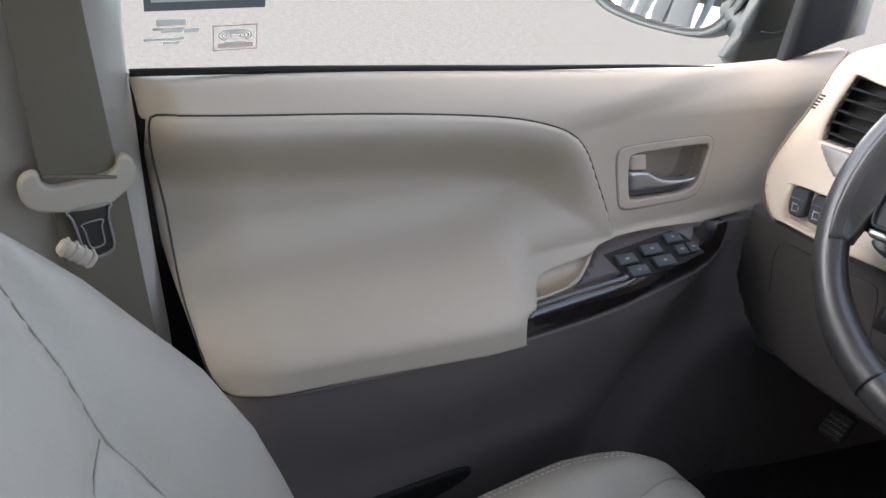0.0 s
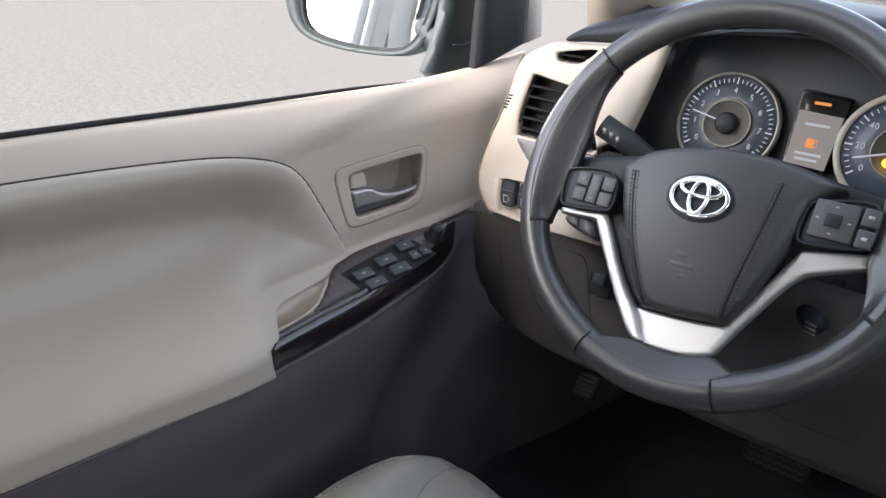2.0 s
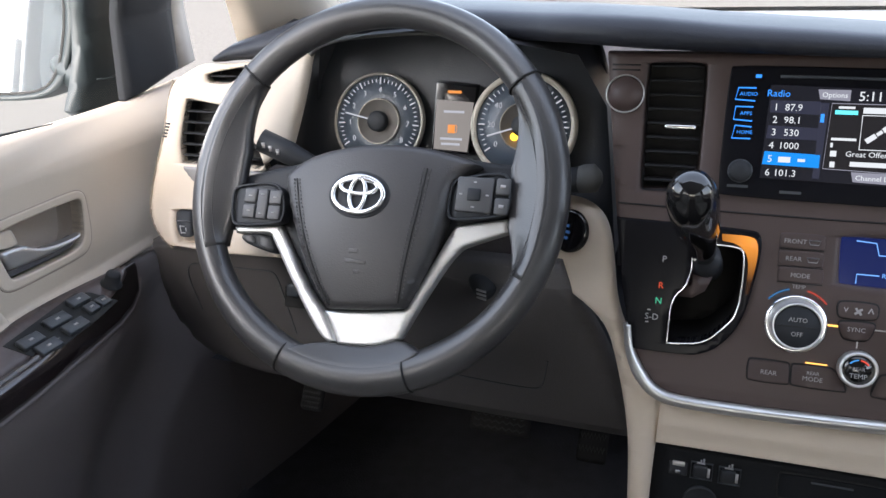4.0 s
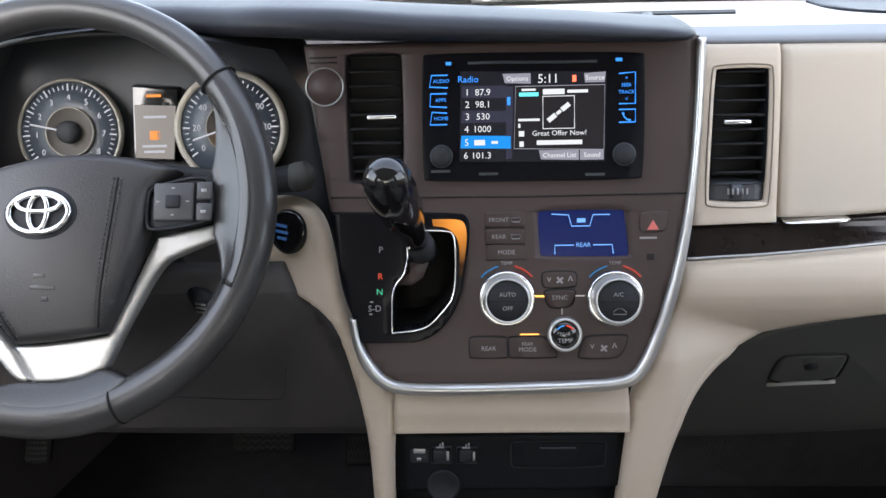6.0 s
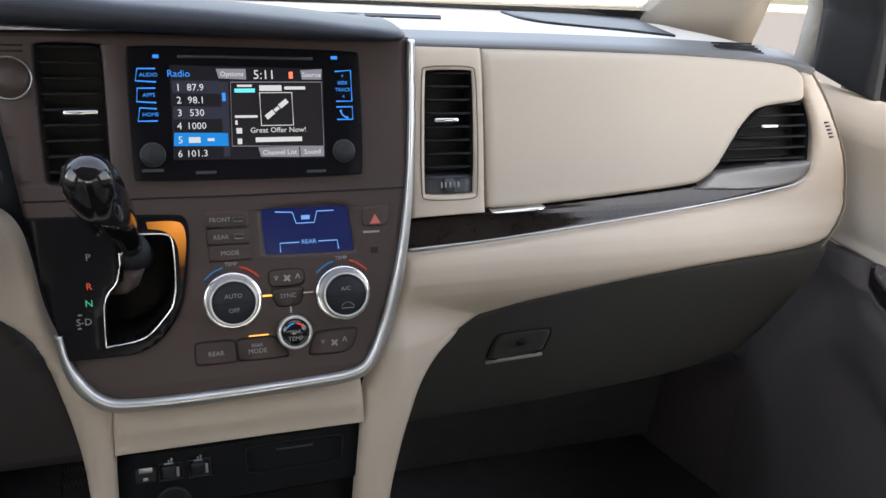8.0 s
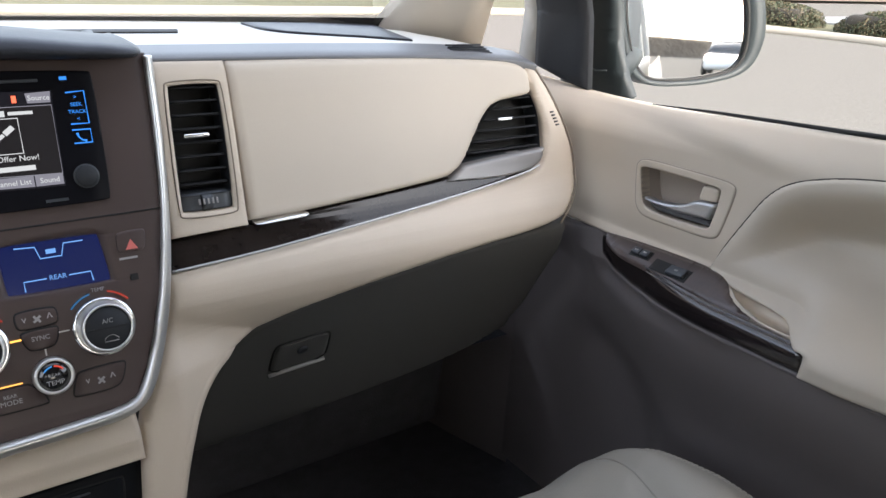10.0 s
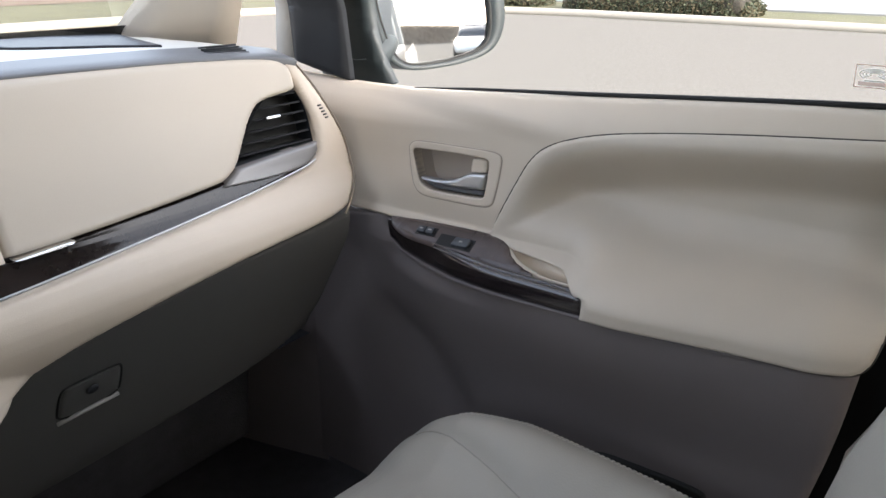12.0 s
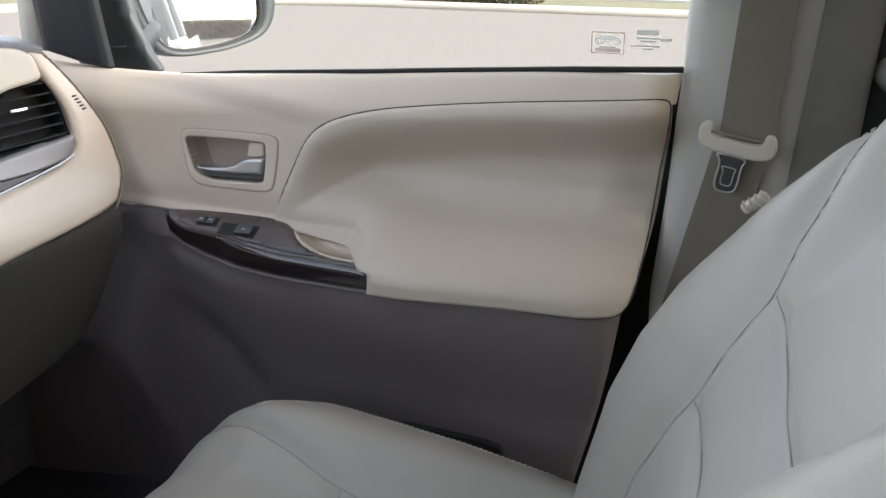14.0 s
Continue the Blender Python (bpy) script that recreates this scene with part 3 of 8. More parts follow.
def b_pillar(s):
    e = [(-0.166, 1.232), (-0.170, 1.166), (-0.168, 1.119), (-0.168, 1.058), (-0.166, 0.992), (-0.160, 0.884)]
    out = [(e[0][0] - 0.02, 1.66, 1), e[0], e[1], e[2], e[3], e[4], e[5], (e[5][0] - 0.015, 0.80), (e[5][0] + 0.03, 0.45, 1), (-0.40, 0.45, 1), (-0.345, 1.0), (-0.345, 1.25), (-0.36, 1.66, 1)]
    face = lambda y, z, h: Vector((s * (0.815 - 0.2 * max(0, z - 1.25) + 0.25 * max(0.0, -0.275 - y) - h), y, z))
    tagged(part("pillar", sheet(out, face, cell=0.015, roll=0.018, skirt=0.04), PILLAR), "grey-beige pillar trim between the side doors", "pillar", "pillars", "structure")
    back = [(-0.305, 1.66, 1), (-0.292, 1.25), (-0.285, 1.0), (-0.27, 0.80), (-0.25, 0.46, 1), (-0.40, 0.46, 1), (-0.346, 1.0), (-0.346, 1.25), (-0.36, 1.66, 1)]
    tagged(part("pillar", sheet(back, lambda y, z, h: face(y, z, h) - Vector((s * 0.004, 0, 0)), cell=0.015, roll=0.003, skirt=0.006), PILLARBACK), "rear facet of the pillar behind the belt, its shade painted in", "pillar", "pillars", "structure")


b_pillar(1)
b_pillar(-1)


def slide_door_edge(s):
    """Black seal and grey grip of the sliding door behind the pillar."""
    tagged(part("trim", band([-0.33, -0.36, -0.40, -0.44], [0.45, 1.0, 1.3, 1.64], lambda y, z: Vector((s * (0.862 - 0.2 * max(0.0, z - 1.1)), y, z))), RUBBER), "black seal of the sliding door", "trim", kind="structure")
    grip = thing("grab_handle", (s * 0.84, -0.45, 1.16), "grey grip on the sliding door behind the pillar", "handle", "grab handles")
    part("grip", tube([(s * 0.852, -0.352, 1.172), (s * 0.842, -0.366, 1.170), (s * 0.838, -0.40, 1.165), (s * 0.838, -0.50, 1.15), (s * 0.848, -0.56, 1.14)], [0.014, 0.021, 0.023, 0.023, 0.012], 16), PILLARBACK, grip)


slide_door_edge(1)
slide_door_edge(-1)


def rear_side(s):
    """Cabin side behind the front doors: panel below, opening for the rear windows, cant rail above."""
    w = part("wall", joined(rbox(0.05, 1.75, 0.72, pose(s * 0.86, -1.30, 0.76), 0.01), rbox(0.05, 1.75, 0.16, pose(s * 0.72, -1.30, 1.60, 0, s * 12), 0.01), rbox(0.05, 0.10, 0.5, pose(s * 0.81, -1.25, 1.36, 0, -s * 11), 0.01), rbox(0.05, 0.16, 0.5, pose(s * 0.81, -2.10, 1.36, 0, -s * 11), 0.01)), PILLAR)
    return tagged(w, "cabin side trim with rear window openings", "wall", kind="structure")


rear_side(1)
rear_side(-1)
PRIVACY = clear_glass("dark_privacy_glass", (0.22, 0.23, 0.23))
for s in (1, -1):
    tagged(part("window_1" if s > 0 else "window_2", band([-2.05, -0.45], [1.10, 1.58], lambda y, z: Vector((s * (0.87 - 0.24 * (z - 1.1)), y, z))), PRIVACY), "dark privacy glass of the rear side window", "window", kind="structure")
tagged(part("window_3", band([-0.72, 0.72], [1.12, 1.56], lambda x, z: Vector((x, -2.19, z))), PRIVACY), "dark privacy glass of the tailgate", "window", kind="structure")
tagged(part("wall", joined(rbox(1.6, 0.05, 0.75, pose(0, -2.19, 0.77), 0.01), rbox(1.4, 0.05, 0.12, pose(0, -2.19, 1.60), 0.01)), PILLAR), "tailgate trim below the rear window", "wall", kind="structure")


def cant_rail(s):
    return tagged(part("roof_rail", rbox(0.06, 1.1, 0.06, pose(s * 0.70, -0.18, 1.645), 0.02, 3), HEADLINER), "light roof side rail above the door", "roof rail", kind="structure")


cant_rail(1)
cant_rail(-1)


def outer_side(s):
    """White body side behind the front doors, as the mirrors show it."""
    b = band([-0.30 - 0.15 * k for k in range(17)], [0.30, 0.5, 0.7, 0.9, 1.0, 1.07, 1.12], lambda y, z: Vector((s * (0.985 - 0.25 * (z - 0.62) ** 2), y, z)))
    return tagged(part("body_side", b, BODYPAINT), "white painted body side of the van", "body side", kind="structure")


def post_light_block(s):
    """Black cover added outside the post between the side windows, to block outside light."""
    return tagged(part("pillar", band([-0.25, -0.36, -0.48], [1.0, 1.3, 1.66], lambda y, z: Vector((s * (0.885 - 0.2 * (z - 1.1)), y, z))), DARK), "black cover outside the post, added to block light", "pillar", "pillars", "structure")


outer_side(1)
outer_side(-1)
post_light_block(1)
post_light_block(-1)

# ---- front doors ----
WOOD = material("dark_wood_look_gloss", (0.070, 0.052, 0.048), 0.30, coat=0.10, vary=0.4, vary_size=0.02, wear=0.04)
SWITCH = material("black_switch_plastic", (0.05, 0.056, 0.064), 0.4, grain=0.2)
SEAMDARK = material("dark_seam", (0.06, 0.052, 0.045), 0.8)
# cream darkened so the colour carries the shade inside recesses
RECESS = material("shaded_cream_recess", (0.42, 0.355, 0.30), 0.5, grain=0.2)
WOODGLOSS = material("dark_wood_look_rail", (0.020, 0.015, 0.015), 0.20, coat=1.0, spec=0.5, vary=0.5, vary_size=0.02, wear=0.03)
LEVERDARK = material("dark_grey_lever_plastic", (0.10, 0.10, 0.11), 0.4, vary=0.05)
SEAMLIGHT = material("tan_seam", (0.22, 0.18, 0.14), 0.7)
BEZELSEAM = material("bezel_edge_shade", (0.33, 0.275, 0.225), 0.7)
LEVER = material("grey_silver_lever", (0.45, 0.45, 0.45), 0.35, metal=0.8, vary=0.04)
# very pale print colours stand in for daylight coming through the stickers
STICKER = material("backlit_sticker_print", (0.93, 0.89, 0.83), 0.7)
STICKER_RED = material("backlit_red_print", (0.95, 0.72, 0.64), 0.7)
MIRRORSHELL = material("dark_green_grey_housing", (0.022, 0.029, 0.032), 0.5, vary=0.1)


# outlines of the armrest, which differ a little from side to side: the ledge from its rear round its tip (x, y), the rail's top edge (x, y), ridge and foot (y, z), the pull cup's upper lip (x, y, z)
ARMREST = {
    1: dict(ledge=[(0.757, 0.472), (0.761, 0.417), (0.762, 0.370), (0.762, 0.323), (0.761, 0.309), (0.758, 0.291), (0.750, 0.272), (0.740, 0.263), (0.730, 0.250), (0.722, 0.233), (0.7165, 0.211)],
            top=[(0.1365, 0.714), (0.171, 0.713), (0.209, 0.714), (0.250, 0.715), (0.294, 0.718), (0.341, 0.723), (0.382, 0.727), (0.420, 0.730), (0.445, 0.737), (0.466, 0.748)],
            ridge=[(0.133, 0.929), (0.164, 0.930), (0.240, 0.930), (0.284, 0.929), (0.337, 0.927), (0.399, 0.926), (0.434, 0.926), (0.458, 0.929), (0.474, 0.936)],
            foot=[(0.138, 0.906), (0.164, 0.905), (0.242, 0.904), (0.286, 0.902), (0.340, 0.898), (0.403, 0.898), (0.447, 0.903), (0.472, 0.915), (0.480, 0.931)],
            cup=[(0.760, 0.278, 0.946), (0.757, 0.235, 0.944), (0.752, 0.192, 0.941), (0.745, 0.173, 0.937), (0.736, 0.157, 0.933), (0.730, 0.149, 0.931)],
            low=[(0.571, 0.930, 1), (0.539, 0.936), (0.484, 0.946, 1), (0.483, 0.930), (0.474, 0.916), (0.455, 0.909), (0.428, 0.905), (0.391, 0.902), (0.337, 0.898), (0.288, 0.898), (0.244, 0.900), (0.163, 0.903), (0.074, 0.906), (-0.025, 0.909), (-0.120, 0.905), (-0.140, 0.905, 1)]),
    -1: dict(ledge=[(0.754, 0.473), (0.757, 0.454), (0.760, 0.407), (0.762, 0.360), (0.761, 0.313), (0.757, 0.289), (0.752, 0.273), (0.741, 0.259), (0.731, 0.244), (0.721, 0.229), (0.7165, 0.213)],
             top=[(0.1365, 0.710), (0.156, 0.711), (0.194, 0.713), (0.235, 0.715), (0.276, 0.717), (0.321, 0.719), (0.374, 0.724), (0.416, 0.731), (0.449, 0.741), (0.468, 0.750)],
             ridge=[(0.134, 0.927), (0.184, 0.929), (0.221, 0.930), (0.262, 0.930), (0.314, 0.926), (0.382, 0.917), (0.433, 0.914), (0.465, 0.920), (0.483, 0.934)],
             foot=[(0.142, 0.898), (0.188, 0.899), (0.226, 0.900), (0.269, 0.901), (0.323, 0.898), (0.394, 0.888), (0.437, 0.884), (0.470, 0.889), (0.488, 0.903), (0.494, 0.920)],
             cup=[(0.760, 0.280, 0.946), (0.756, 0.243, 0.944), (0.755, 0.210, 0.943), (0.752, 0.186, 0.941), (0.744, 0.170, 0.936), (0.731, 0.157, 0.930)],
             low=[(0.606, 0.922, 1), (0.534, 0.933), (0.488, 0.941, 1), (0.497, 0.924), (0.490, 0.909), (0.472, 0.900), (0.453, 0.895), (0.417, 0.892), (0.378, 0.893), (0.322, 0.896), (0.230, 0.896), (0.142, 0.897), (0.068, 0.900), (0.009, 0.901), (-0.045, 0.900), (-0.094, 0.899), (-0.119, 0.896), (-0.135, 0.896, 1)]),
}


def on_ledge(s, off=0.0):
    return lambda x, y, h: Vector((s * x, y, ledge_z(x, y) + off + h))


def ledge_pose(s, x, y, off=0.0, turn=0.0):
    """A pose on the armrest ledge: x forwards, y towards the window, z up off the ledge."""
    du, dv = Vector((0, 1, -0.03)).normalized(), Vector((s, 0, 0.5)).normalized()
    n = du.cross(dv)
    if n.z < 0:
        n = -n
    m = Matrix((du, n.cross(du), n)).transposed().to_4x4()
    return Matrix.Translation(on_ledge(s)(x, y, 0) + n * off) @ m @ pose(0, 0, 0, 0, 0, turn)


def armrest(door, s):
    """The dark ledge for the switches, its glossy rail and the pull cup behind it."""
    a = ARMREST[s]
    at = lambda ln, y: float(np.interp(y, [p[0] for p in ln], [p[1] for p in ln]))
    edge = [(x - 0.0005, y) for y, x in a["top"] if y > 0.215]
    part("switch_plate", sheet([a["ledge"][0] + (1,)] + a["ledge"][1:] + edge, on_ledge(s), roll=0.0015, cell=0.008, skirt=0.004), WOOD, door, "dark wood-look switch plate")
    rings = []
    y0, y1 = a["foot"][0][0] + 0.001, a["foot"][-1][0] - 0.007
    for k in range(49):
        y = y0 + (y1 - y0) * (1 - (1 - k / 48) ** 1.4)
        t = Vector((at(a["top"], y), 0, 0))
        t.y = ledge_z(t.x, y)
        r = Vector((rail_x(y) - 0.004, max(at(a["ridge"], y) + 0.0019, at(a["foot"], y) + 0.001)))
        f = Vector((rail_x(y), at(a["foot"], y) + 0.0015))
        t = Vector((max(t.x, r.x + 0.001), max(r.y, min(t.y, r.y + 0.0015 + 0.04 * ss(0.27, 0.40, y)))))
        q = min(1.0, (t.x - r.x) / 0.008)
        prof = [(t.x + 0.010 * q, t.y - 0.008), (t.x + 0.001, t.y - 0.0006)]
        for u, h in ((0.0, 0.0004), (0.22, 0.0012), (0.44, 0.0014), (0.50, -0.0016), (0.56, 0.0010), (0.78, 0.0006)):
            p = t.lerp(r, u)
            prof.append((p.x, p.y + h * q))
        for u, h in ((0.02, 0.0), (0.12, 0.0018), (0.32, 0.0030), (0.6, 0.0030), (0.85, 0.0016), (1.0, 0.0)):
            p = r.lerp(f, u)
            prof.append((p.x - h * q, p.y))
        prof.append((f.x + 0.012, f.y - 0.001))
        rings.append([Vector((s * px_, y, pz_)) for px_, pz_ in prof])
    part("armrest_trim", loft(rings), WOODGLOSS, door, "glossy dark wood-look armrest rail")
    # pull cup
    lower = [(x, y, ledge_z(x, y) + 0.0005) for x, y in a["ledge"][7:]] + [(at(a["top"], y) + 0.001, y, ledge_z(at(a["top"], y), y)) for y in (0.19, 0.165, 0.146)]
    loop = a["cup"] + lower[::-1]
    xy, xz = chaikin([(p[0], p[1]) for p in loop], 3), chaikin([(p[0], p[2]) for p in loop], 3)
    loop = [Vector((p[0], p[1], q[1])) for p, q in zip(xy, xz)]
    c = sum(loop, Vector()) / len(loop)
    bowl = []
    for k, d in ((1.04, -0.003), (1.0, 0.0005), (0.965, 0.0), (0.94, -0.004), (0.91, -0.016), (0.84, -0.034), (0.64, -0.044), (0.30, -0.047), (0.05, -0.047)):
        bowl.append([Vector((s * (c.x + (p.x - c.x) * k), c.y + (p.y - c.y) * k, c.z + (p.z - c.z) * k + d)) for p in loop])
    cup = part("pull_cup", loft(bowl), CREAM, door, "cream pull cup")
    part("cup_rim", tube([Vector((s * x, y, z + 0.0008)) for x, y, z in [(p[0] + 0.001, p[1] - 0.001, p[2]) for p in lower[:4]]], 0.0012, 6), CREAMCLIP, cup)


def car_door(s, label):
    door = thing("front_door", (s * 0.82, 0.2, 0.45), label, "car door", "front doors")
    on = lambda off: lambda y, z, h: Vector((s * (door_x(y, z) - off - h), y, z))
    sy, sz = (0.0, 0.0) if s > 0 else (0.005, -0.006)
    moved = lambda pts: [(p[0] + sy, p[1] + sz) + tuple(p[2:]) for p in pts]
    bez_in = moved([(0.449, 1.039), (0.445, 1.045), (0.435, 1.046), (0.383, 1.048), (0.333, 1.048), (0.324, 1.047), (0.323, 1.041), (0.326, 1.001), (0.329, 0.995), (0.345, 0.994), (0.387, 0.992), (0.419, 0.992), (0.431, 0.998), (0.438, 1.007)])
    bez_out = moved([(0.457, 1.043), (0.451, 1.053), (0.438, 1.057), (0.383, 1.058), (0.322, 1.059), (0.308, 1.057), (0.303, 1.052), (0.305, 1.038), (0.310, 1.000), (0.313, 0.989), (0.326, 0.984), (0.377, 0.983), (0.423, 0.982), (0.437, 0.987), (0.447, 1.001)])
    upper = [(-0.170, 1.159, 1), (-0.053, 1.1565), (0.073, 1.148), (0.212, 1.137), (0.368, 1.126), (0.468, 1.1205)] + [(0.56, 1.119), (0.72, 1.125, 1), (0.72, 0.938, 1), (0.302, 0.942, 1), (0.288, 0.985), (0.270, 1.024), (0.253, 1.052), (0.230, 1.073), (0.175, 1.093), (0.098, 1.105), (0.0, 1.116), (-0.118, 1.126), (-0.168, 1.130, 1)]
    part("upper_trim", sheet(upper, on(0), holes=[bez_in]), CREAM, door)
    cup = ARMREST[s]["cup"]
    y_end, z_end = ARMREST[s]["foot"][0]
    pad = [(0.310, 0.952, 1), (0.297, 0.987), (0.278, 1.028), (0.260, 1.059), (0.234, 1.082), (0.177, 1.102), (0.099, 1.114), (0.000, 1.125), (-0.118, 1.135), (-0.161, 1.139), (-0.166, 1.125), (-0.163, 1.090), (-0.159, 1.012), (-0.155, 0.954), (-0.150, 0.923), (-0.139, z_end + 0.003), (-0.120, z_end + 0.002), (-0.026, z_end + 0.004), (0.072, z_end + 0.002), (y_end + 0.002, z_end + 0.001, 1), (y_end - 0.001, 0.928), (y_end + 0.005, 0.933)] + [(p[1], p[2] - 0.001) for p in cup[::-1]]
    deep = edge_drop([(p[0] - (0.15 if p[0] < -0.13 else 0.0), p[1]) + tuple(p[2:]) for p in pad], 0.10)
    far_in = lambda y, z: 0.10 * (1 - math.sqrt(max(0.0, 1 - (1 + deep(y, z) / 0.10) ** 2)))
    sunk = lambda y, z: 0.052 * ss(0.010, 0.080, far_in(y, z)) * ss(0.938, 1.03, z)
    part("padded_panel", sheet(pad, lambda y, z, h: Vector((s * (door_x(y, z) + sunk(y, z) - 0.006 - 0.005 * ss(y_end - 0.16, y_end - 0.01, y) * ss(1.0, 0.93, z) - h), y, z)), roll=0.005, cell=0.006), CREAM_SOFT, door, "padded cream vinyl insert")
    armrest(door, s)
    low = ARMREST[s]["low"]
    span = [(p[0], p[1]) for p in low[3:-1] if p[0] < y_end - 0.004]
    low = [(p[0], p[1] + (0.008 if y_end < p[0] < 0.30 and k > 2 else 0.0 if k < 3 or p[0] < 0.3 else -0.004)) + tuple(p[2:]) for k, p in enumerate(low)]
    low = low + [(-0.13, 0.80), (-0.09, 0.6), (-0.06, 0.43, 1), (0.76, 0.43, 1), (0.76, 0.95, 1)]
    part("lower_panel", sheet(low, lambda y, z, h: on(-0.003 - 0.010 * ss(0.27, 0.34, y) * ss(0.50, 0.47, y) * ss(0.865, 0.895, z))(y, z, h), roll=0.005), TAUPE, door, "dark taupe plastic lower panel")
    lip = [Vector((s * (rail_x(y) - 0.0005), y, z - 0.0006)) for y, z in ARMREST[s]["foot"][::-1]] + [on(0.003)(y, z, 0) for y, z in span]
    part("lower_lip", tube(lip, [0.0026 * min(1.0, 0.15 + 0.3 * min(k, len(lip) - 1 - k)) for k in range(len(lip))], 8), TAUPE, door)
    seam = chaikin(pad[:20], 2, False)
    part("pad_seam", tube([on(0.0018)(y, z, 0) for y, z in [p for p in seam if p[1] > 0.9 and p[0] > -0.165]], 0.0010, 6), SEAMDARK, door, "dark shadow seam")
    # inside handle
    hb = part("handle_bezel", sheet(bez_out, on(0.0015), holes=[bez_in], roll=0.0022, cell=0.006), CREAM, door)
    # brown-cream tube stands in for the faint shading round the bezel
    part("bezel_shade_line", tube([on(-0.0002)(y, z, 0) for y, z in chaikin(bez_out, 2)], 0.0011, 6, closed=True), BEZELSEAM, hb)
    wall_loop = chaikin(bez_in, 2)
    part("recess", joined(loft([[on(0.0)(y, z, 0) for y, z in wall_loop], [on(-0.030)(y, z, 0) for y, z in wall_loop], [on(-0.036)(*(Vector((0.385 + sy, 1.02 + sz)).lerp(Vector(p), 0.93)), 0) for p in wall_loop]], caps=False), sheet([tuple(Vector((0.385 + sy, 1.02 + sz)).lerp(Vector(p[:2]), 0.95)) for p in bez_in], on(-0.035), cell=0.02, roll=0.001, skirt=0.001)), RECESS, hb, "deep handle recess, cream darkened for its shade")
    lever = moved([(0.433, 1.007, 1), (0.408, 1.007), (0.380, 1.011), (0.367, 1.016), (0.354, 1.025), (0.325, 1.027, 1), (0.330, 1.006, 1), (0.379, 1.002), (0.412, 1.002), (0.430, 1.004, 1)])
    lv = part("door_handle", sheet(lever, on(0.003), roll=0.004, cell=0.004, skirt=0.008), LEVER, door, "silver pull lever")
    under = moved([(0.430, 1.004, 1), (0.412, 1.002), (0.379, 1.002), (0.330, 1.006, 1), (0.330, 0.997, 1), (0.378, 0.994), (0.419, 0.994)])
    part("lever_underside", sheet(under, on(-0.004), roll=0.003, cell=0.005), LEVERDARK, lv, "dark grey lever underside")
    knob = moved([(0.351, 1.045), (0.327, 1.046), (0.327, 1.028), (0.354, 1.025)])
    part("lock_knob", sheet(rpoly(knob, 0.003), on(-0.001), roll=0.003, cell=0.004, skirt=0.015), CREAM, door, "cream lock slider")
    # window belt and frame
    belt = [(-0.172, 1.165), (-0.053, 1.1585), (0.073, 1.150), (0.213, 1.140), (0.368, 1.130), (0.468, 1.122)]
    part("belt_seal", tube([Vector((s * 0.806, y, z)) for y, z in belt], [0.0032, 0.0032, 0.003, 0.0027, 0.0020, 0.0006], 8), RUBBER, door)
    part("outer_skin", joined(band([-0.25 + 0.05 * k for k in range(26)], [0.30, 0.5, 0.7, 0.9, 1.0, 1.06], lambda y, z: Vector((s * (0.975 - 0.25 * (z - 0.62) ** 2 - 0.05 * max(0, y - 0.6)), y, z))),
                              band([-0.25 + 0.05 * k for k in range(26)], [0, 1], lambda y, k: Vector((s * ((0.85, 0.925)[k] - 0.05 * max(0, y - 0.6)), y, (1.085, 1.06)[k])))), BODYPAINT, door, "white painted outer door skin")
    gl = part("window_glass", band([-0.255, 0.2, 0.66], [1.08, 1.3, 1.66], lambda y, z: Vector((s * (0.842 - 0.22 * (z - 1.1)), y, z))), GLASS, door)
    gl.visible_shadow = False
    # black divider bar and mirror sail in the window's front corner
    bar = [(0.711, 1.235), (0.603, 1.242), (0.587, 1.120), (0.623, 1.124), (0.703, 1.140)]
    part("window_frame", sheet([(bar[0][0] - 0.035, 1.62, 1), (bar[1][0] - 0.035, 1.62, 1), (bar[1][0], bar[1][1], 1), (bar[2][0], bar[2][1], 1), (bar[3][0], bar[3][1], 1), (bar[4][0], bar[4][1], 1), (bar[0][0], bar[0][1], 1)],
                                lambda y, z, h: Vector((s * (0.80 - 0.2 * max(0, z - 1.22) - h), y, z)), cell=0.02, roll=0.006, skirt=0.008, times=2), DARK, door, "black window frame bar")
    # rear edge: dark weatherstrip between the door and the pillar
    edge = [(-0.150, 1.150), (-0.150, 1.12), (-0.150, 1.02), (-0.135, 0.93), (-0.11, 0.87), (-0.06, 0.75), (-0.03, 0.43)]
    part("weatherstrip", band([0, 1, 2], edge, lambda k, p: Vector((s * (0.86, 0.85, 0.836)[k], p[0] - (0.075, 0.035, -0.012)[k], p[1]))), RUBBER, door, "black rubber door seal")
    # map pocket slot low on the door, its shade a black sheet
    slot = [(0.135, 0.701), (0.055, 0.701), (-0.006, 0.700), (-0.015, 0.689), (-0.011, 0.655), (0.000, 0.645), (0.071, 0.666), (0.135, 0.680)]
    part("map_pocket", sheet(slot, on(0.002), roll=0.004, cell=0.01), RUBBER, door, "black sheet for the shaded slot of the map pocket")
    return door


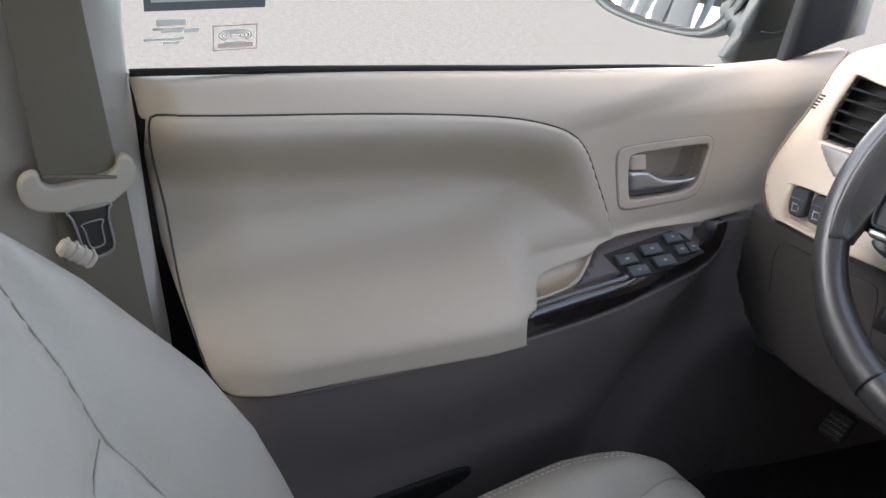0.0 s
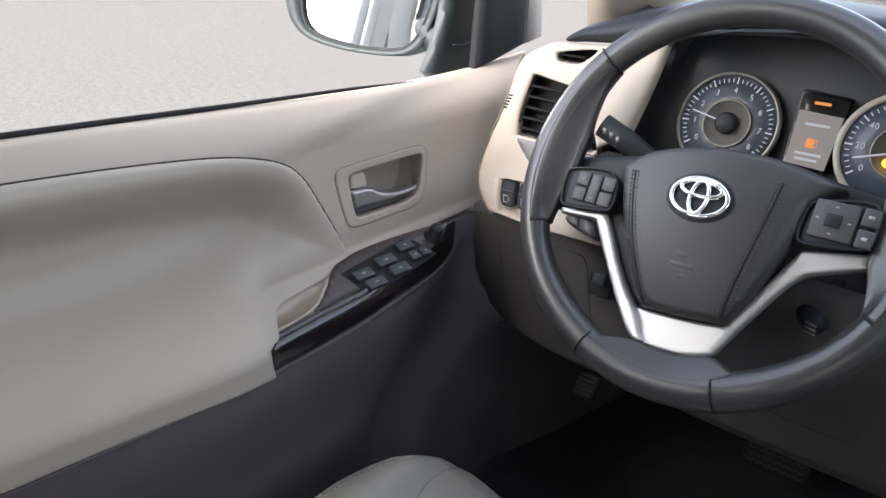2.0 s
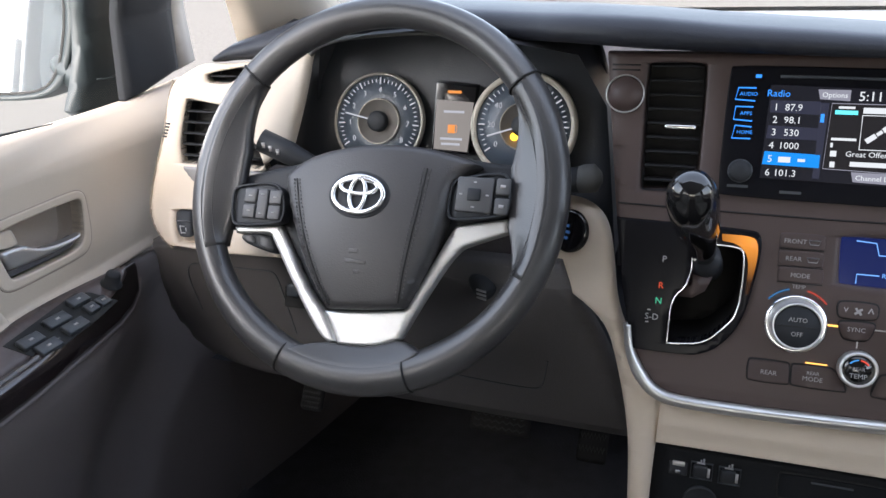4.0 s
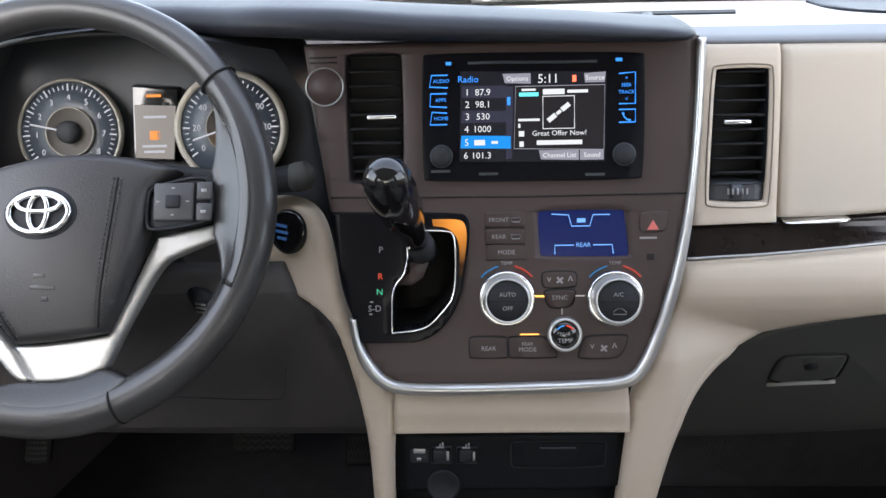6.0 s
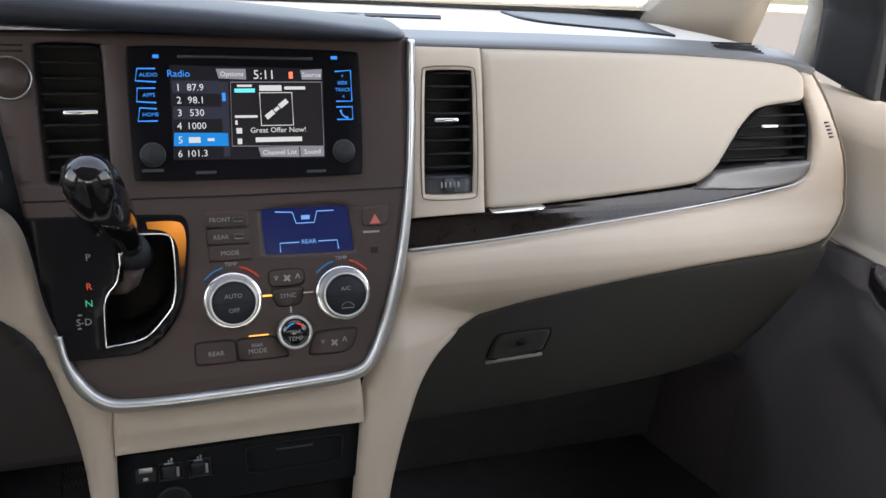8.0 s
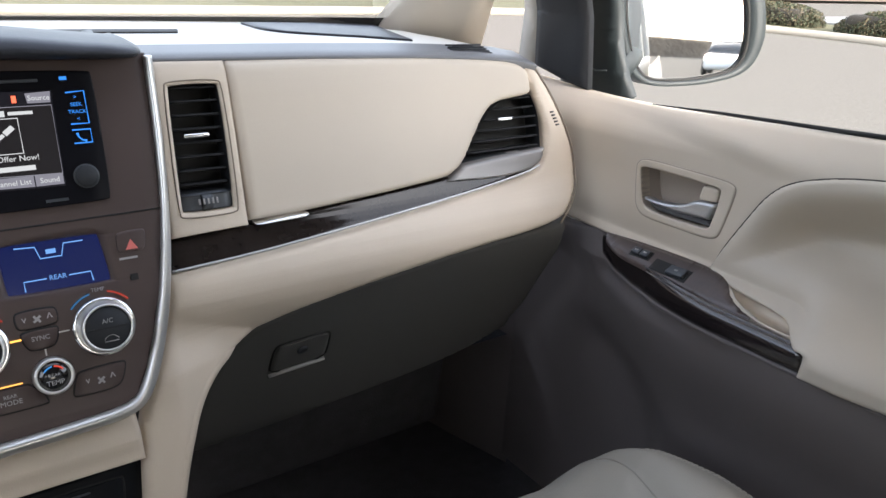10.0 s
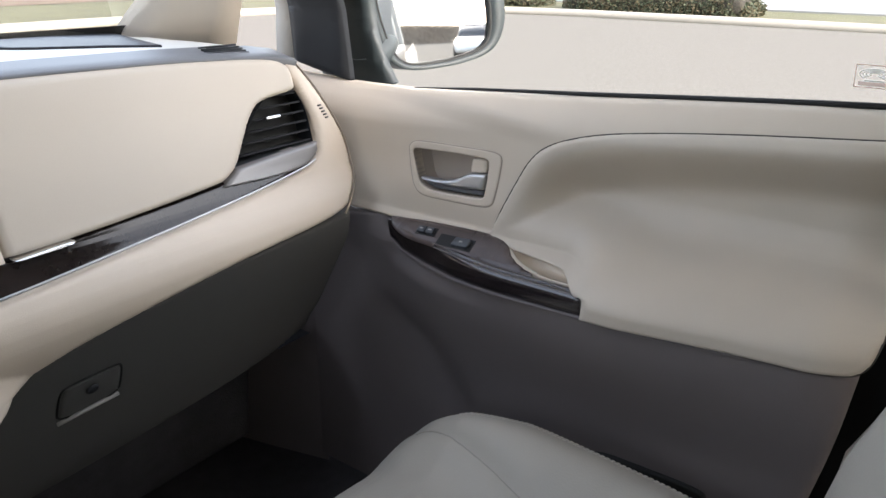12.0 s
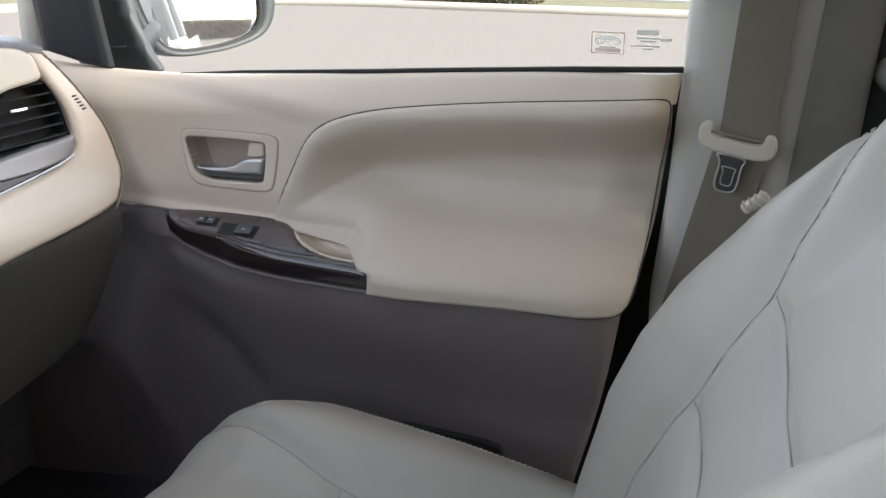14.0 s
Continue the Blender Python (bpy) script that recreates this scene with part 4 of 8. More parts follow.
def door_prints(door, s):
    """Stickers on the glass: plain bars and outlines, lightened as if backlit."""
    gx = lambda y, z, h: Vector((s * (0.838 - 0.22 * (z - 1.1) - h), y, z))
    if s > 0:
        box = [(-0.073, 1.195), (-0.107, 1.198), (-0.108, 1.177), (-0.074, 1.175)]
        bars = [(-0.131, 1.199), (-0.132, 1.193), (-0.132, 1.190), (-0.129, 1.185), (-0.150, 1.192), (-0.132, 1.182)]
    else:
        box = [(-0.103, 1.194), (-0.069, 1.192), (-0.072, 1.173), (-0.105, 1.175)]
        bars = [(-0.136, 1.198), (-0.138, 1.193), (-0.136, 1.191), (-0.142, 1.185), (-0.121, 1.191), (-0.137, 1.182)]
    y0, y1 = min(p[0] for p in box), max(p[0] for p in box)
    z0, z1 = min(p[1] for p in box), max(p[1] for p in box)
    w, hgt = y1 - y0, z1 - z0
    quad = lambda a, b, c, e: [(a, c, 1), (b, c, 1), (b, e, 1), (a, e, 1)]
    lines = [sheet(quad(y0, y1, z1 - 0.0012, z1), gx, cell=0.05, roll=0.0002, skirt=0.0002, times=1), sheet(quad(y0, y1, z0, z0 + 0.0012), gx, cell=0.05, roll=0.0002, skirt=0.0002, times=1),
             sheet(quad(y0, y0 + 0.001, z0, z1), gx, cell=0.05, roll=0.0002, skirt=0.0002, times=1), sheet(quad(y1 - 0.001, y1, z0, z1), gx, cell=0.05, roll=0.0002, skirt=0.0002, times=1),
             sheet(quad(y0 + 0.004, y1 - 0.004, z0 + 0.002, z0 + 0.006), gx, cell=0.05, roll=0.0002, skirt=0.0002, times=1)]
    st = tagged(part("window_sticker", joined(*lines), STICKER_RED), "red-bordered sticker on the window glass, lightened as if backlit", "sticker", "window stickers")
    arcs = []
    for r in (0.3, 0.5, 0.7, 0.9):
        arcs.append(tube([gx(y0 + w * (0.5 + 0.42 * r * math.cos(a)), z0 + hgt * (0.6 + 0.25 * r * math.sin(a)), 0.0003) for a in (math.pi * k / 10 for k in range(-3, 14))], 0.0006, 4))
    arcs.append(sheet(quad(y0 + 0.25 * w, y1 - 0.25 * w, z0 + 0.27 * hgt, z0 + 0.34 * hgt), gx, cell=0.05, roll=0.0002, skirt=0.0002, times=1))
    part("sticker_print", joined(*arcs), STICKER, st)
    widths = (0.022, 0.024, 0.016, 0.030, 0.011, 0.012)
    rows = [sheet(quad(y - wd / 2, y + wd / 2, z - th, z + th), gx, cell=0.05, roll=0.0002, skirt=0.0002, times=1) for (y, z), wd, th in zip(bars, widths, (0.0024, 0.0009, 0.0009, 0.0009, 0.0015, 0.0008))]
    tagged(part("glass_print", joined(*rows), STICKER), "small maker's print on the window glass, lightened as if backlit", "glass print", "window stickers")


def rocker(door, s, x, y, sy, sx, tilt=0.0, marks=1):
    """A window or lock switch on the armrest ledge, with its pale mark."""
    m = ledge_pose(s, x, y, 0.0022) @ pose(0, 0, 0, 0, tilt)
    b = part("switch", rbox(sy, sx, 0.0055, m, 0.0014, 2), SWITCH, door, "black rocker switch")
    for k in range(marks):
        part("mark", rbox(0.0052 / marks, 0.0026, 0.0005, m @ pose(0.006 * (k - (marks - 1) / 2), 0, 0.0028), 0), WHITE, b)
    return b


def price_sheet():
    """A printed sheet stuck to the driver's window, seen from behind."""
    gx = lambda y, z, h: Vector((-(0.838 - 0.22 * (z - 1.1) - h), y, z))
    q = lambda a, b, c, e: [(a, c, 1), (b, c, 1), (b, e, 1), (a, e, 1)]
    sh = tagged(part("window_label", sheet(q(-0.155, -0.063, 1.207, 1.33), gx, cell=0.05, roll=0.0002, skirt=0.0003, times=0), material("grey_label_border", (0.16, 0.18, 0.20), 0.6)), "printed sheet with grey border stuck to the window", "label")
    part("paper", sheet(q(-0.150, -0.068, 1.2135, 1.325), lambda y, z, h: gx(y, z, h + 0.0006), cell=0.05, roll=0.0002, skirt=0.0002, times=0), material("white_label_paper", (0.75, 0.76, 0.76), 0.6), sh)
    for k in range(9):
        part("text_bar", sheet(q(-0.146, -0.074 - 0.006 * (k % 3), 1.2165 + 0.009 * k, 1.2205 + 0.009 * k), lambda y, z, h: gx(y, z, h + 0.0012), cell=0.05, roll=0.0002, skirt=0.0002, times=0), STICKER, sh)


price_sheet()
right_door = car_door(1, "closed passenger door with cream padded panel and dark lower half")
door_prints(right_door, 1)
well = lambda door, s, pts: part("switch_recess", sheet([(*p, 1) for p in pts], on_ledge(s, 0.0006), roll=0.0004, skirt=0.0004, cell=0.03, times=1), RUBBER, door)
well(right_door, 1, [(0.750, 0.415), (0.750, 0.383), (0.736, 0.381), (0.735, 0.413)])
well(right_door, 1, [(0.744, 0.374), (0.744, 0.318), (0.725, 0.316), (0.727, 0.372)])
rocker(right_door, 1, 0.7425, 0.405, 0.0125, 0.011)
rocker(right_door, 1, 0.7425, 0.391, 0.0125, 0.011)
rocker(right_door, 1, 0.7345, 0.334, 0.026, 0.0150, 4)

left_door = car_door(-1, "closed driver door with cream padded panel and window switches")
door_prints(left_door, -1)
well(left_door, -1, [(0.741, 0.277), (0.753, 0.388), (0.745, 0.402), (0.719, 0.414), (0.713, 0.376), (0.7065, 0.306), (0.7065, 0.288)])
for x, y, a, b in ((0.7295, 0.299, 0.028, 0.0140), (0.7145, 0.305, 0.028, 0.0140), (0.7345, 0.340, 0.030, 0.0145), (0.7185, 0.347, 0.030, 0.0145), (0.7425, 0.380, 0.026, 0.0140), (0.7265, 0.381, 0.0155, 0.0135), (0.7265, 0.399, 0.0155, 0.0135)):
    rocker(left_door, -1, x, y, a, b, 3)
part("mirror_knob", lathe([(0.0125, 0), (0.012, 0.002), (0.009, 0.004), (0.0085, 0.014), (0.0075, 0.016), (0, 0.0165)], ledge_pose(-1, 0.741, 0.432), 24), DARK, left_door, "black mirror adjusting knob")


# ---- door mirrors ----
def side_mirror(s, tilt, label):
    mir = thing("side_mirror", (s * 1.02, 0.66, 1.09), label, "side mirror", "side mirrors")
    turn = pose(s * 0.975, 0.585, 1.205, 0, 0, -s * 25.9) @ pose(0, 0, 0, tilt)
    glass = chaikin([(-0.085, 0.039), (-0.079, 0.005), (-0.069, -0.030), (-0.056, -0.058), (-0.039, -0.074), (-0.013, -0.078), (0.030, -0.0755), (0.055, -0.072), (0.100, -0.062), (0.118, -0.046), (0.123, -0.020), (0.121, 0.010), (0.112, 0.050), (0.090, 0.080), (0.050, 0.095), (0.0, 0.097), (-0.050, 0.090), (-0.080, 0.070)], 2)
    shell = chaikin([(-0.098, 0.040), (-0.092, -0.011), (-0.080, -0.040), (-0.068, -0.068), (-0.045, -0.083), (-0.013, -0.087), (0.030, -0.084), (0.060, -0.081), (0.112, -0.069), (0.138, -0.048), (0.149, -0.012), (0.146, 0.020), (0.135, 0.060), (0.105, 0.095), (0.050, 0.112), (0.0, 0.114), (-0.060, 0.105), (-0.092, 0.080)], 2)
    put = lambda lp, k, dy: [turn @ Vector((s * u * k, dy, v * k)) for u, v in lp]
    part("mirror_housing", loft([put(glass, 0.99, 0.006), put(glass, 1.0, -0.006), put(shell, 0.985, -0.014), put(shell, 1.0, -0.008), put(shell, 1.02, 0.03), put(shell, 1.0, 0.07), put(shell, 0.86, 0.11), put(shell, 0.55, 0.135), put(shell, 0.08, 0.14)], caps=False), MIRRORSHELL, mir, "dark housing")
    bmg = bmesh.new()
    bmg.faces.new([bmg.verts.new(p) for p in put(glass, 1.0, 0.0)])
    part("mirror_glass", bmg, MIRROR, mir, smooth=False)
    part("mirror_rim", tube(put(glass, 1.005, -0.005), 0.0028, 6, closed=True), RUBBER, mir)
    part("mirror_foot", loft([[Vector((s * x, y + 0.03 * math.cos(t) * k, z + 0.024 * math.sin(t) * k)) for t in (2 * math.pi * j / 20 for j in range(20))] for x, y, z, k in ((0.872, 0.632, 1.138, 1.1), (0.885, 0.632, 1.140, 1.2), (0.91, 0.635, 1.15, 1.3), (0.94, 0.64, 1.165, 1.2))]), MIRRORSHELL, mir)
    # sail plate at the window's corner
    sail = [(0.73, 1.34, 1), (0.72, 1.229), (0.71, 1.150), (0.70, 1.085, 1), (0.590, 1.085), (0.555, 1.113, 1), (0.573, 1.140), (0.590, 1.176), (0.599, 1.208), (0.604, 1.25), (0.612, 1.34, 1)]
    part("sail_plate", sheet(sail, lambda y, z, h: Vector((s * (0.86 - 0.2 * max(0.0, z - 1.22) - h), y, z)), cell=0.02, roll=0.004), MIRRORSHELL, mir)
    part("sail_step", tube([Vector((s * 0.853, y, z)) for y, z in ((0.642, 1.145), (0.620, 1.142), (0.600, 1.145))], 0.0012, 6), MIRRORSHELL, mir)
    return mir


side_mirror(1, -2.9, "passenger side mirror in dark housing outside the window")
side_mirror(-1, -8.0, "driver side mirror in dark housing outside the window")

# ---- dashboard ----
def stack_at(off=0.0):
    return lambda x, z, h: Vector((x, stack_y(x, z) - off - h, z))


def dash_at(off=0.0):
    return lambda x, z, h: Vector((x, dash_y(x, z) - off - h, z))


def leg_at(off=0.0):
    return lambda x, z, h: Vector((x, leg_y(x, z) - off - h, z))


def con_at(off=0.0):
    return lambda x, z, h: Vector((x, con_y(x, z) - off - h, z))


def clu_at(off=0.0):
    return lambda x, z, h: Vector((x, clu_y(x, z) - off - h, z))


def top_at(off=0.0):
    return lambda x, y, h: Vector((x, y, top_z(x, y) + off + h))


SLAT = material("matt_black_slat", (0.010, 0.010, 0.011), 0.6, spec=0.18)


def vent(parent, outline, fn, slats, depth=0.03, tab=None, upright=False, label="black air vent"):
    """A recessed vent: a dark box behind the opening, tilted slats and a chrome tab."""
    mu, mv = sum(p[0] for p in outline) / len(outline), sum(p[1] for p in outline) / len(outline)
    v = part("air_vent", sheet([((p[0] - mu) * 1.2 + mu, (p[1] - mv) * 1.1 + mv) + tuple(p[2:]) for p in outline], lambda a, b, h: fn(a, b, h - depth), cell=0.02, roll=0.001, skirt=0.001), RUBBER, parent, label)
    us, vs = [p[0] for p in outline], [p[1] for p in outline]
    loop = chaikin(outline, 3)
    part("vent_wall", loft([[fn(a, b, -0.002) for a, b in loop], [fn(a, b, -depth) for a, b in loop]], caps=False), DARK, v)
    lo, hi = min(vs), max(vs)
    for k in range(slats):
        z = lo + (hi - lo) * (k + 0.6) / slats
        cross = []
        for (a, b), (c, d) in zip(loop, loop[1:] + loop[:1]):
            if (b - z) * (d - z) < 0:
                cross.append(a + (c - a) * (z - b) / (d - b))
        if len(cross) < 2:
            continue
        x0, x1 = min(cross) + 0.0015, max(cross) - 0.0015
        n = 6
        rows = [[fn(x0 + (x1 - x0) * i / n, z + dz, -hh) for i in range(n + 1)] for dz, hh in ((0.0022, 0.004), (0.0034, 0.005), (0.0005, 0.019), (-0.0012, 0.019), (0.001, 0.0045))]
        bm = loft([[r[i] for r in rows] for i in range(n + 1)])
        part("slat", bm, SLAT, v)
    if tab:
        x, z, w = tab
        part("vent_tab", rbox(w, 0.0045, 0.005, frame_on(lambda a, b, h: fn(a, b, h), x, z, -0.001), 0.0015), CHROME, v, "chrome vent tab")
    return v


dash = thing("dashboard", (0, 0.8, 0.45), "cream and black dashboard with a dark wood-look strip", "dashboard")
# passenger side
sur = [(0.189, 1.181, 1), (0.263, 1.180, 1), (0.257, 1.023, 1), (0.177, 1.021, 1)]
cv = [(0.200, 1.160), (0.2515, 1.160), (0.2465, 1.040), (0.1925, 1.041)]
part("vent_surround", sheet(sur, dash_at(0.006), holes=[rpoly(cv, 0.003)], roll=0.0025, cell=0.006, skirt=0.012), CREAM, dash, "cream vent surround")
vent(dash, rpoly([(0.2005, 1.1595), (0.251, 1.1595), (0.2465, 1.057), (0.194, 1.057)], 0.002), dash_at(0.006), 8, tab=(0.220, 1.113) + (0.026,))
part("vent_outline", tube([dash_at(0.0062)(x, z, 0) for x, z in chaikin(rpoly([(0.196, 1.164), (0.2555, 1.164), (0.2505, 1.0365), (0.1885, 1.0375)], 0.005), 2)], 0.0008, 6, closed=True), SEAMLIGHT, dash)
roll_at = (0.220, 1.050)
part("vent_base", sheet(rpoly([(0.194, 1.058), (0.2465, 1.058), (0.246, 1.041), (0.193, 1.042)], 0.002), dash_at(0.002), cell=0.01, roll=0.002), SWITCH, dash)
tw = part("vent_wheel", lathe([(0, -0.006), (0.008, -0.006), (0.009, -0.004), (0.009, 0.004), (0.008, 0.006), (0, 0.006)], frame_on(dash_at(0.002), *roll_at, -0.004) @ pose(0, 0, 0, 0, 90, 0) @ pose(0, 0, 0), 24), SWITCH, dash, "ribbed thumb wheel")
for k in range(5):
    part("rib", rbox(0.0018, 0.006, 0.002, frame_on(dash_at(0.002), roll_at[0] - 0.009 + 0.0045 * k, roll_at[1], 0.0045), 0.0005), WHITE, tw)
pad = [(0.264, 1.180, 1), (0.361, 1.179), (0.502, 1.176), (0.608, 1.171), (0.653, 1.166), (0.674, 1.156), (0.672, 1.133), (0.667, 1.126), (0.611, 1.122), (0.591, 1.112), (0.570, 1.089), (0.544, 1.055), (0.526, 1.044), (0.511, 1.039), (0.350, 1.028), (0.260, 1.026, 1)]
part("upper_pad", sheet(pad, dash_at(0.007), roll=0.007, cell=0.0042), CREAM_SOFT, dash, "cream padded upper glovebox lid")
part("lid_release", sheet(rpoly([(0.262, 1.025), (0.325, 1.028), (0.324, 1.024), (0.265, 1.023)], 0.002), dash_at(0.012), roll=0.002, cell=0.006), CHROME, dash, "chrome lid release")
wood = [(0.173, 1.018, 1), (0.261, 1.022), (0.517, 1.036), (0.595, 1.045), (0.687, 1.057, 1), (0.685, 1.048), (0.668, 1.036), (0.643, 1.029), (0.514, 1.014), (0.279, 0.997), (0.168, 0.992, 1)]
part("wood_strip", sheet(wood, dash_at(-0.002), roll=0.003, cell=0.006), material("dark_wood_strip", (0.014, 0.010, 0.009), 0.10, coat=0.0, spec=0.35, vary=0.5, vary_size=0.02, wear=0.04), dash, "dark glossy wood-look strip")
part("strip_edge", tube([dash_at(0.004)(x, z, 0) for x, z in chaikin([(0.170, 0.996), (0.280, 1.000), (0.515, 1.017), (0.643, 1.032), (0.667, 1.039)], 2, False)], 0.0015, 8), LEVER, dash, "thin bright lower edge of the strip")
rv = [(0.544, 1.051, 1), (0.565, 1.073), (0.587, 1.095), (0.617, 1.118), (0.636, 1.123), (0.678, 1.124, 1), (0.687, 1.099), (0.682, 1.058, 1), (0.606, 1.055)]
vent(dash, rv, dash_at(-0.004), 6, tab=(0.626, 1.098) + (0.024,))
part("corner_inlay", sheet([(0.544, 1.050, 1), (0.604, 1.055), (0.684, 1.058, 1), (0.676, 1.043), (0.652, 1.034), (0.596, 1.030), (0.517, 1.034, 1)], dash_at(0.003), roll=0.003, cell=0.006), material("silver_grey_inlay", (0.20, 0.19, 0.185), 0.3, metal=0.2), dash, "silver-grey inlay under the vent")
bol = [(0.163, 0.991, 1), (0.279, 0.997), (0.513, 1.014), (0.643, 1.028), (0.673, 1.036), (0.690, 1.057), (0.694, 1.087), (0.681, 1.124), (0.665, 1.163), (0.692, 1.156)] + [(0.694, 1.154), (0.718, 1.121), (0.750, 1.054), (0.742, 1.010), (0.709, 0.989), (0.680, 0.967)] + [(0.483, 0.953), (0.317, 0.927), (0.256, 0.907), (0.206, 0.892), (0.177, 0.861), (0.156, 0.809), (0.141, 0.751), (0.132, 0.69, 1)] + [(0.100, 0.69, 1), (0.107, 0.763), (0.115, 0.828), (0.121, 0.873), (0.151, 0.925), (0.166, 0.988)]
part("bolster", sheet(bol, dash_at(0.0), roll=0.008, cell=0.0055), CREAM, dash, "cream lower bolster with rounded end")
edge_line = chaikin([(0.236, 0.900), (0.206, 0.890), (0.177, 0.861), (0.156, 0.809), (0.141, 0.751), (0.132, 0.69)], 3, False)
part("leg_edge", tube([dash_at(-0.0088)(x - 0.0065, z + 0.002, 0) for x, z in edge_line], [0.0085 * min(1.0, 0.12 + 0.11 * k) for k in range(len(edge_line))], 12), CREAM, dash)
part("end_seam", tube([dash_at(-0.004)(x, z, 0) for x, z in chaikin([(0.692, 1.159), (0.719, 1.123), (0.753, 1.053), (0.745, 1.010), (0.712, 0.989), (0.683, 0.966)], 2, False)], 0.0015, 6), SEAMLIGHT, dash, "brown seam beside the door")
for k in range(5):
    a, b = [(0.710, 1.101), (0.718, 1.084)]
    part("grille_slot", rbox(0.0075, 0.0022, 0.001, frame_on(dash_at(0.0004), a[0] + (b[0] - a[0]) * k / 4, a[1] + (b[1] - a[1]) * k / 4), 0), DARK, dash)
glove_at = lambda off: lambda x, z, h: Vector((x, glove_y(x, z) - off - h, z))
# paler grey paints the light that catches the latch's lower lip
LATCHLIP = material("lightened_grey_lip", (0.30, 0.295, 0.285), 0.4, spec=0.4)
glo = [(0.706, 0.963, 1), (0.493, 0.951), (0.324, 0.923), (0.263, 0.903), (0.224, 0.859), (0.213, 0.779), (0.212, 0.665, 1), (0.370, 0.676), (0.627, 0.709), (0.706, 0.754, 1), (0.723, 0.852)]
gb = part("glovebox", sheet(glo, glove_at(0.0), roll=0.008, cell=0.009), GLOVE, dash, "grey-taupe lower glovebox")
latch = [(0.297, 0.851), (0.303, 0.857), (0.361, 0.860), (0.369, 0.855), (0.372, 0.835), (0.373, 0.806), (0.298, 0.800), (0.296, 0.830)]
part("latch_gap", tube([glove_at(0.0003)(x, z, 0) for x, z in chaikin(latch, 2)], 0.0014, 6, closed=True), RUBBER, gb)
part("latch_plate", sheet([(0.299, 0.850), (0.304, 0.854), (0.360, 0.857), (0.367, 0.853), (0.370, 0.835), (0.370, 0.814, 1), (0.300, 0.808, 1), (0.298, 0.830)], glove_at(0.003), roll=0.002, cell=0.006, skirt=0.006), GLOVE, gb)
part("latch_hollow", sheet([(0.300, 0.8075, 1), (0.370, 0.8135, 1), (0.371, 0.808, 1), (0.300, 0.802, 1)], glove_at(-0.002), roll=0.001, cell=0.01, skirt=0.004, times=1), DARK, gb)
part("latch_lip", tube([glove_at(0.002)(x, z, 0) for x, z in [(0.298, 0.800), (0.329, 0.8025), (0.372, 0.806)]], 0.0026, 8), LATCHLIP, gb, "lower lip, paler for the light on it")
lx, lz = (0.333, 0.839)
part("latch_lock", lathe([(0.007, 0), (0.007, 0.002), (0.005, 0.003), (0, 0.003)], frame_on(glove_at(0.003), lx, lz, 0.001), 20), DARK, gb, "small round lock")
# knee trim and footwell walls
part("kick_panel", sheet([(0.20, 0.72, 1), (0.20, 0.43, 1), (0.78, 0.43, 1), (0.78, 0.96, 1), (0.66, 0.80), (0.45, 0.72)], lambda x, z, h: Vector((x, 0.80 + 0.1 * (0.8 - z) - h, z)), cell=0.04), CARPET, dash)
for s_ in (1, -1):
    part("kick_side", band([0.668, 0.8, 1.15], [0.40, 0.6, 0.8, 1.0], lambda y, z: Vector((s_ * (0.80 - 0.12 * ss(0.6, 1.1, y)), y, z))), TAUPE, dash)
part("firewall", band([-0.78, 0.78], [0.40, 0.6, 0.95, 1.15], lambda x, z: Vector((x, 1.12 - 0.35 * max(0, 0.55 - z), z))), CARPET, dash)
# top
EDGE = [(0.17, 1.1815), (0.264, 1.1805), (0.361, 1.1795), (0.502, 1.1765), (0.608, 1.1715), (0.653, 1.1675), (0.69, 1.160)]
BACK = [(0.17, 0.634), (0.30, 0.634), (0.45, 0.633), (0.60, 0.632), (0.70, 0.63)]


def deck_z(x):
    """Height of the dash top, which falls towards its ends."""
    return 1.190 - 0.85 * max(0.0, 1.1815 - interp(abs(x), EDGE))


# darker copy of the dash top, with its weaker sky light painted in
LEDGEMAT = material("shaded_dash_ledge", (0.13, 0.132, 0.138), 0.45, grain=0.3)
ledge = lambda x, k: Vector((x, dash_y(x, interp(x, EDGE)) + 0.016, interp(x, EDGE) - 0.03)) if k == 0 else Vector((x, dash_y(x, interp(x, EDGE)) - 0.004 + 0.004 * (k == 2), interp(x, EDGE) + (0.0005, 0.003)[k - 1])) if k < 3 else Vector((x, interp(x, BACK), deck_z(x) + 0.002)) if k == 3 else Vector((x, interp(x, BACK) + 0.004, deck_z(x) - 0.006))
part("dash_ledge", band([0.172 + 0.013 * k for k in range(41)], [0, 1, 2, 3, 4], ledge), LEDGEMAT, dash, "dash ledge, darkened in colour for less sky light")
part("dash_top", sheet([(-0.60, 0.79, 1), (0.165, 0.72, 1), (0.168, 0.632, 1)] + [(p[0], p[1] - 0.002, 1) for p in BACK] + [(0.69, 0.70), (0.67, 0.80), (0.62, 0.88), (0.3, 0.91), (0, 0.92), (-0.3, 0.91), (-0.63, 0.88), (-0.64, 0.82)], lambda x, y, h: Vector((x, y, deck_z(x) + h)), cell=0.03, roll=0.004), DASHTOP, dash, "dash top, lightened in colour for the sky light")
top2 = lambda off: lambda x, y, h: Vector((x, y, deck_z(x) + off + h))
part("corner_panel", sheet([(0.391, 0.859, 1), (0.387, 0.757), (0.468, 0.715), (0.553, 0.672, 1), (0.584, 0.778), (0.617, 0.880, 1)], top2(0.003), roll=0.001, skirt=0.003, cell=0.02), SOFTBLACK, dash, "dark corner panel by the windscreen")
gr = [(0.567, 0.620), (0.624, 0.620), (0.633, 0.600), (0.571, 0.599)]
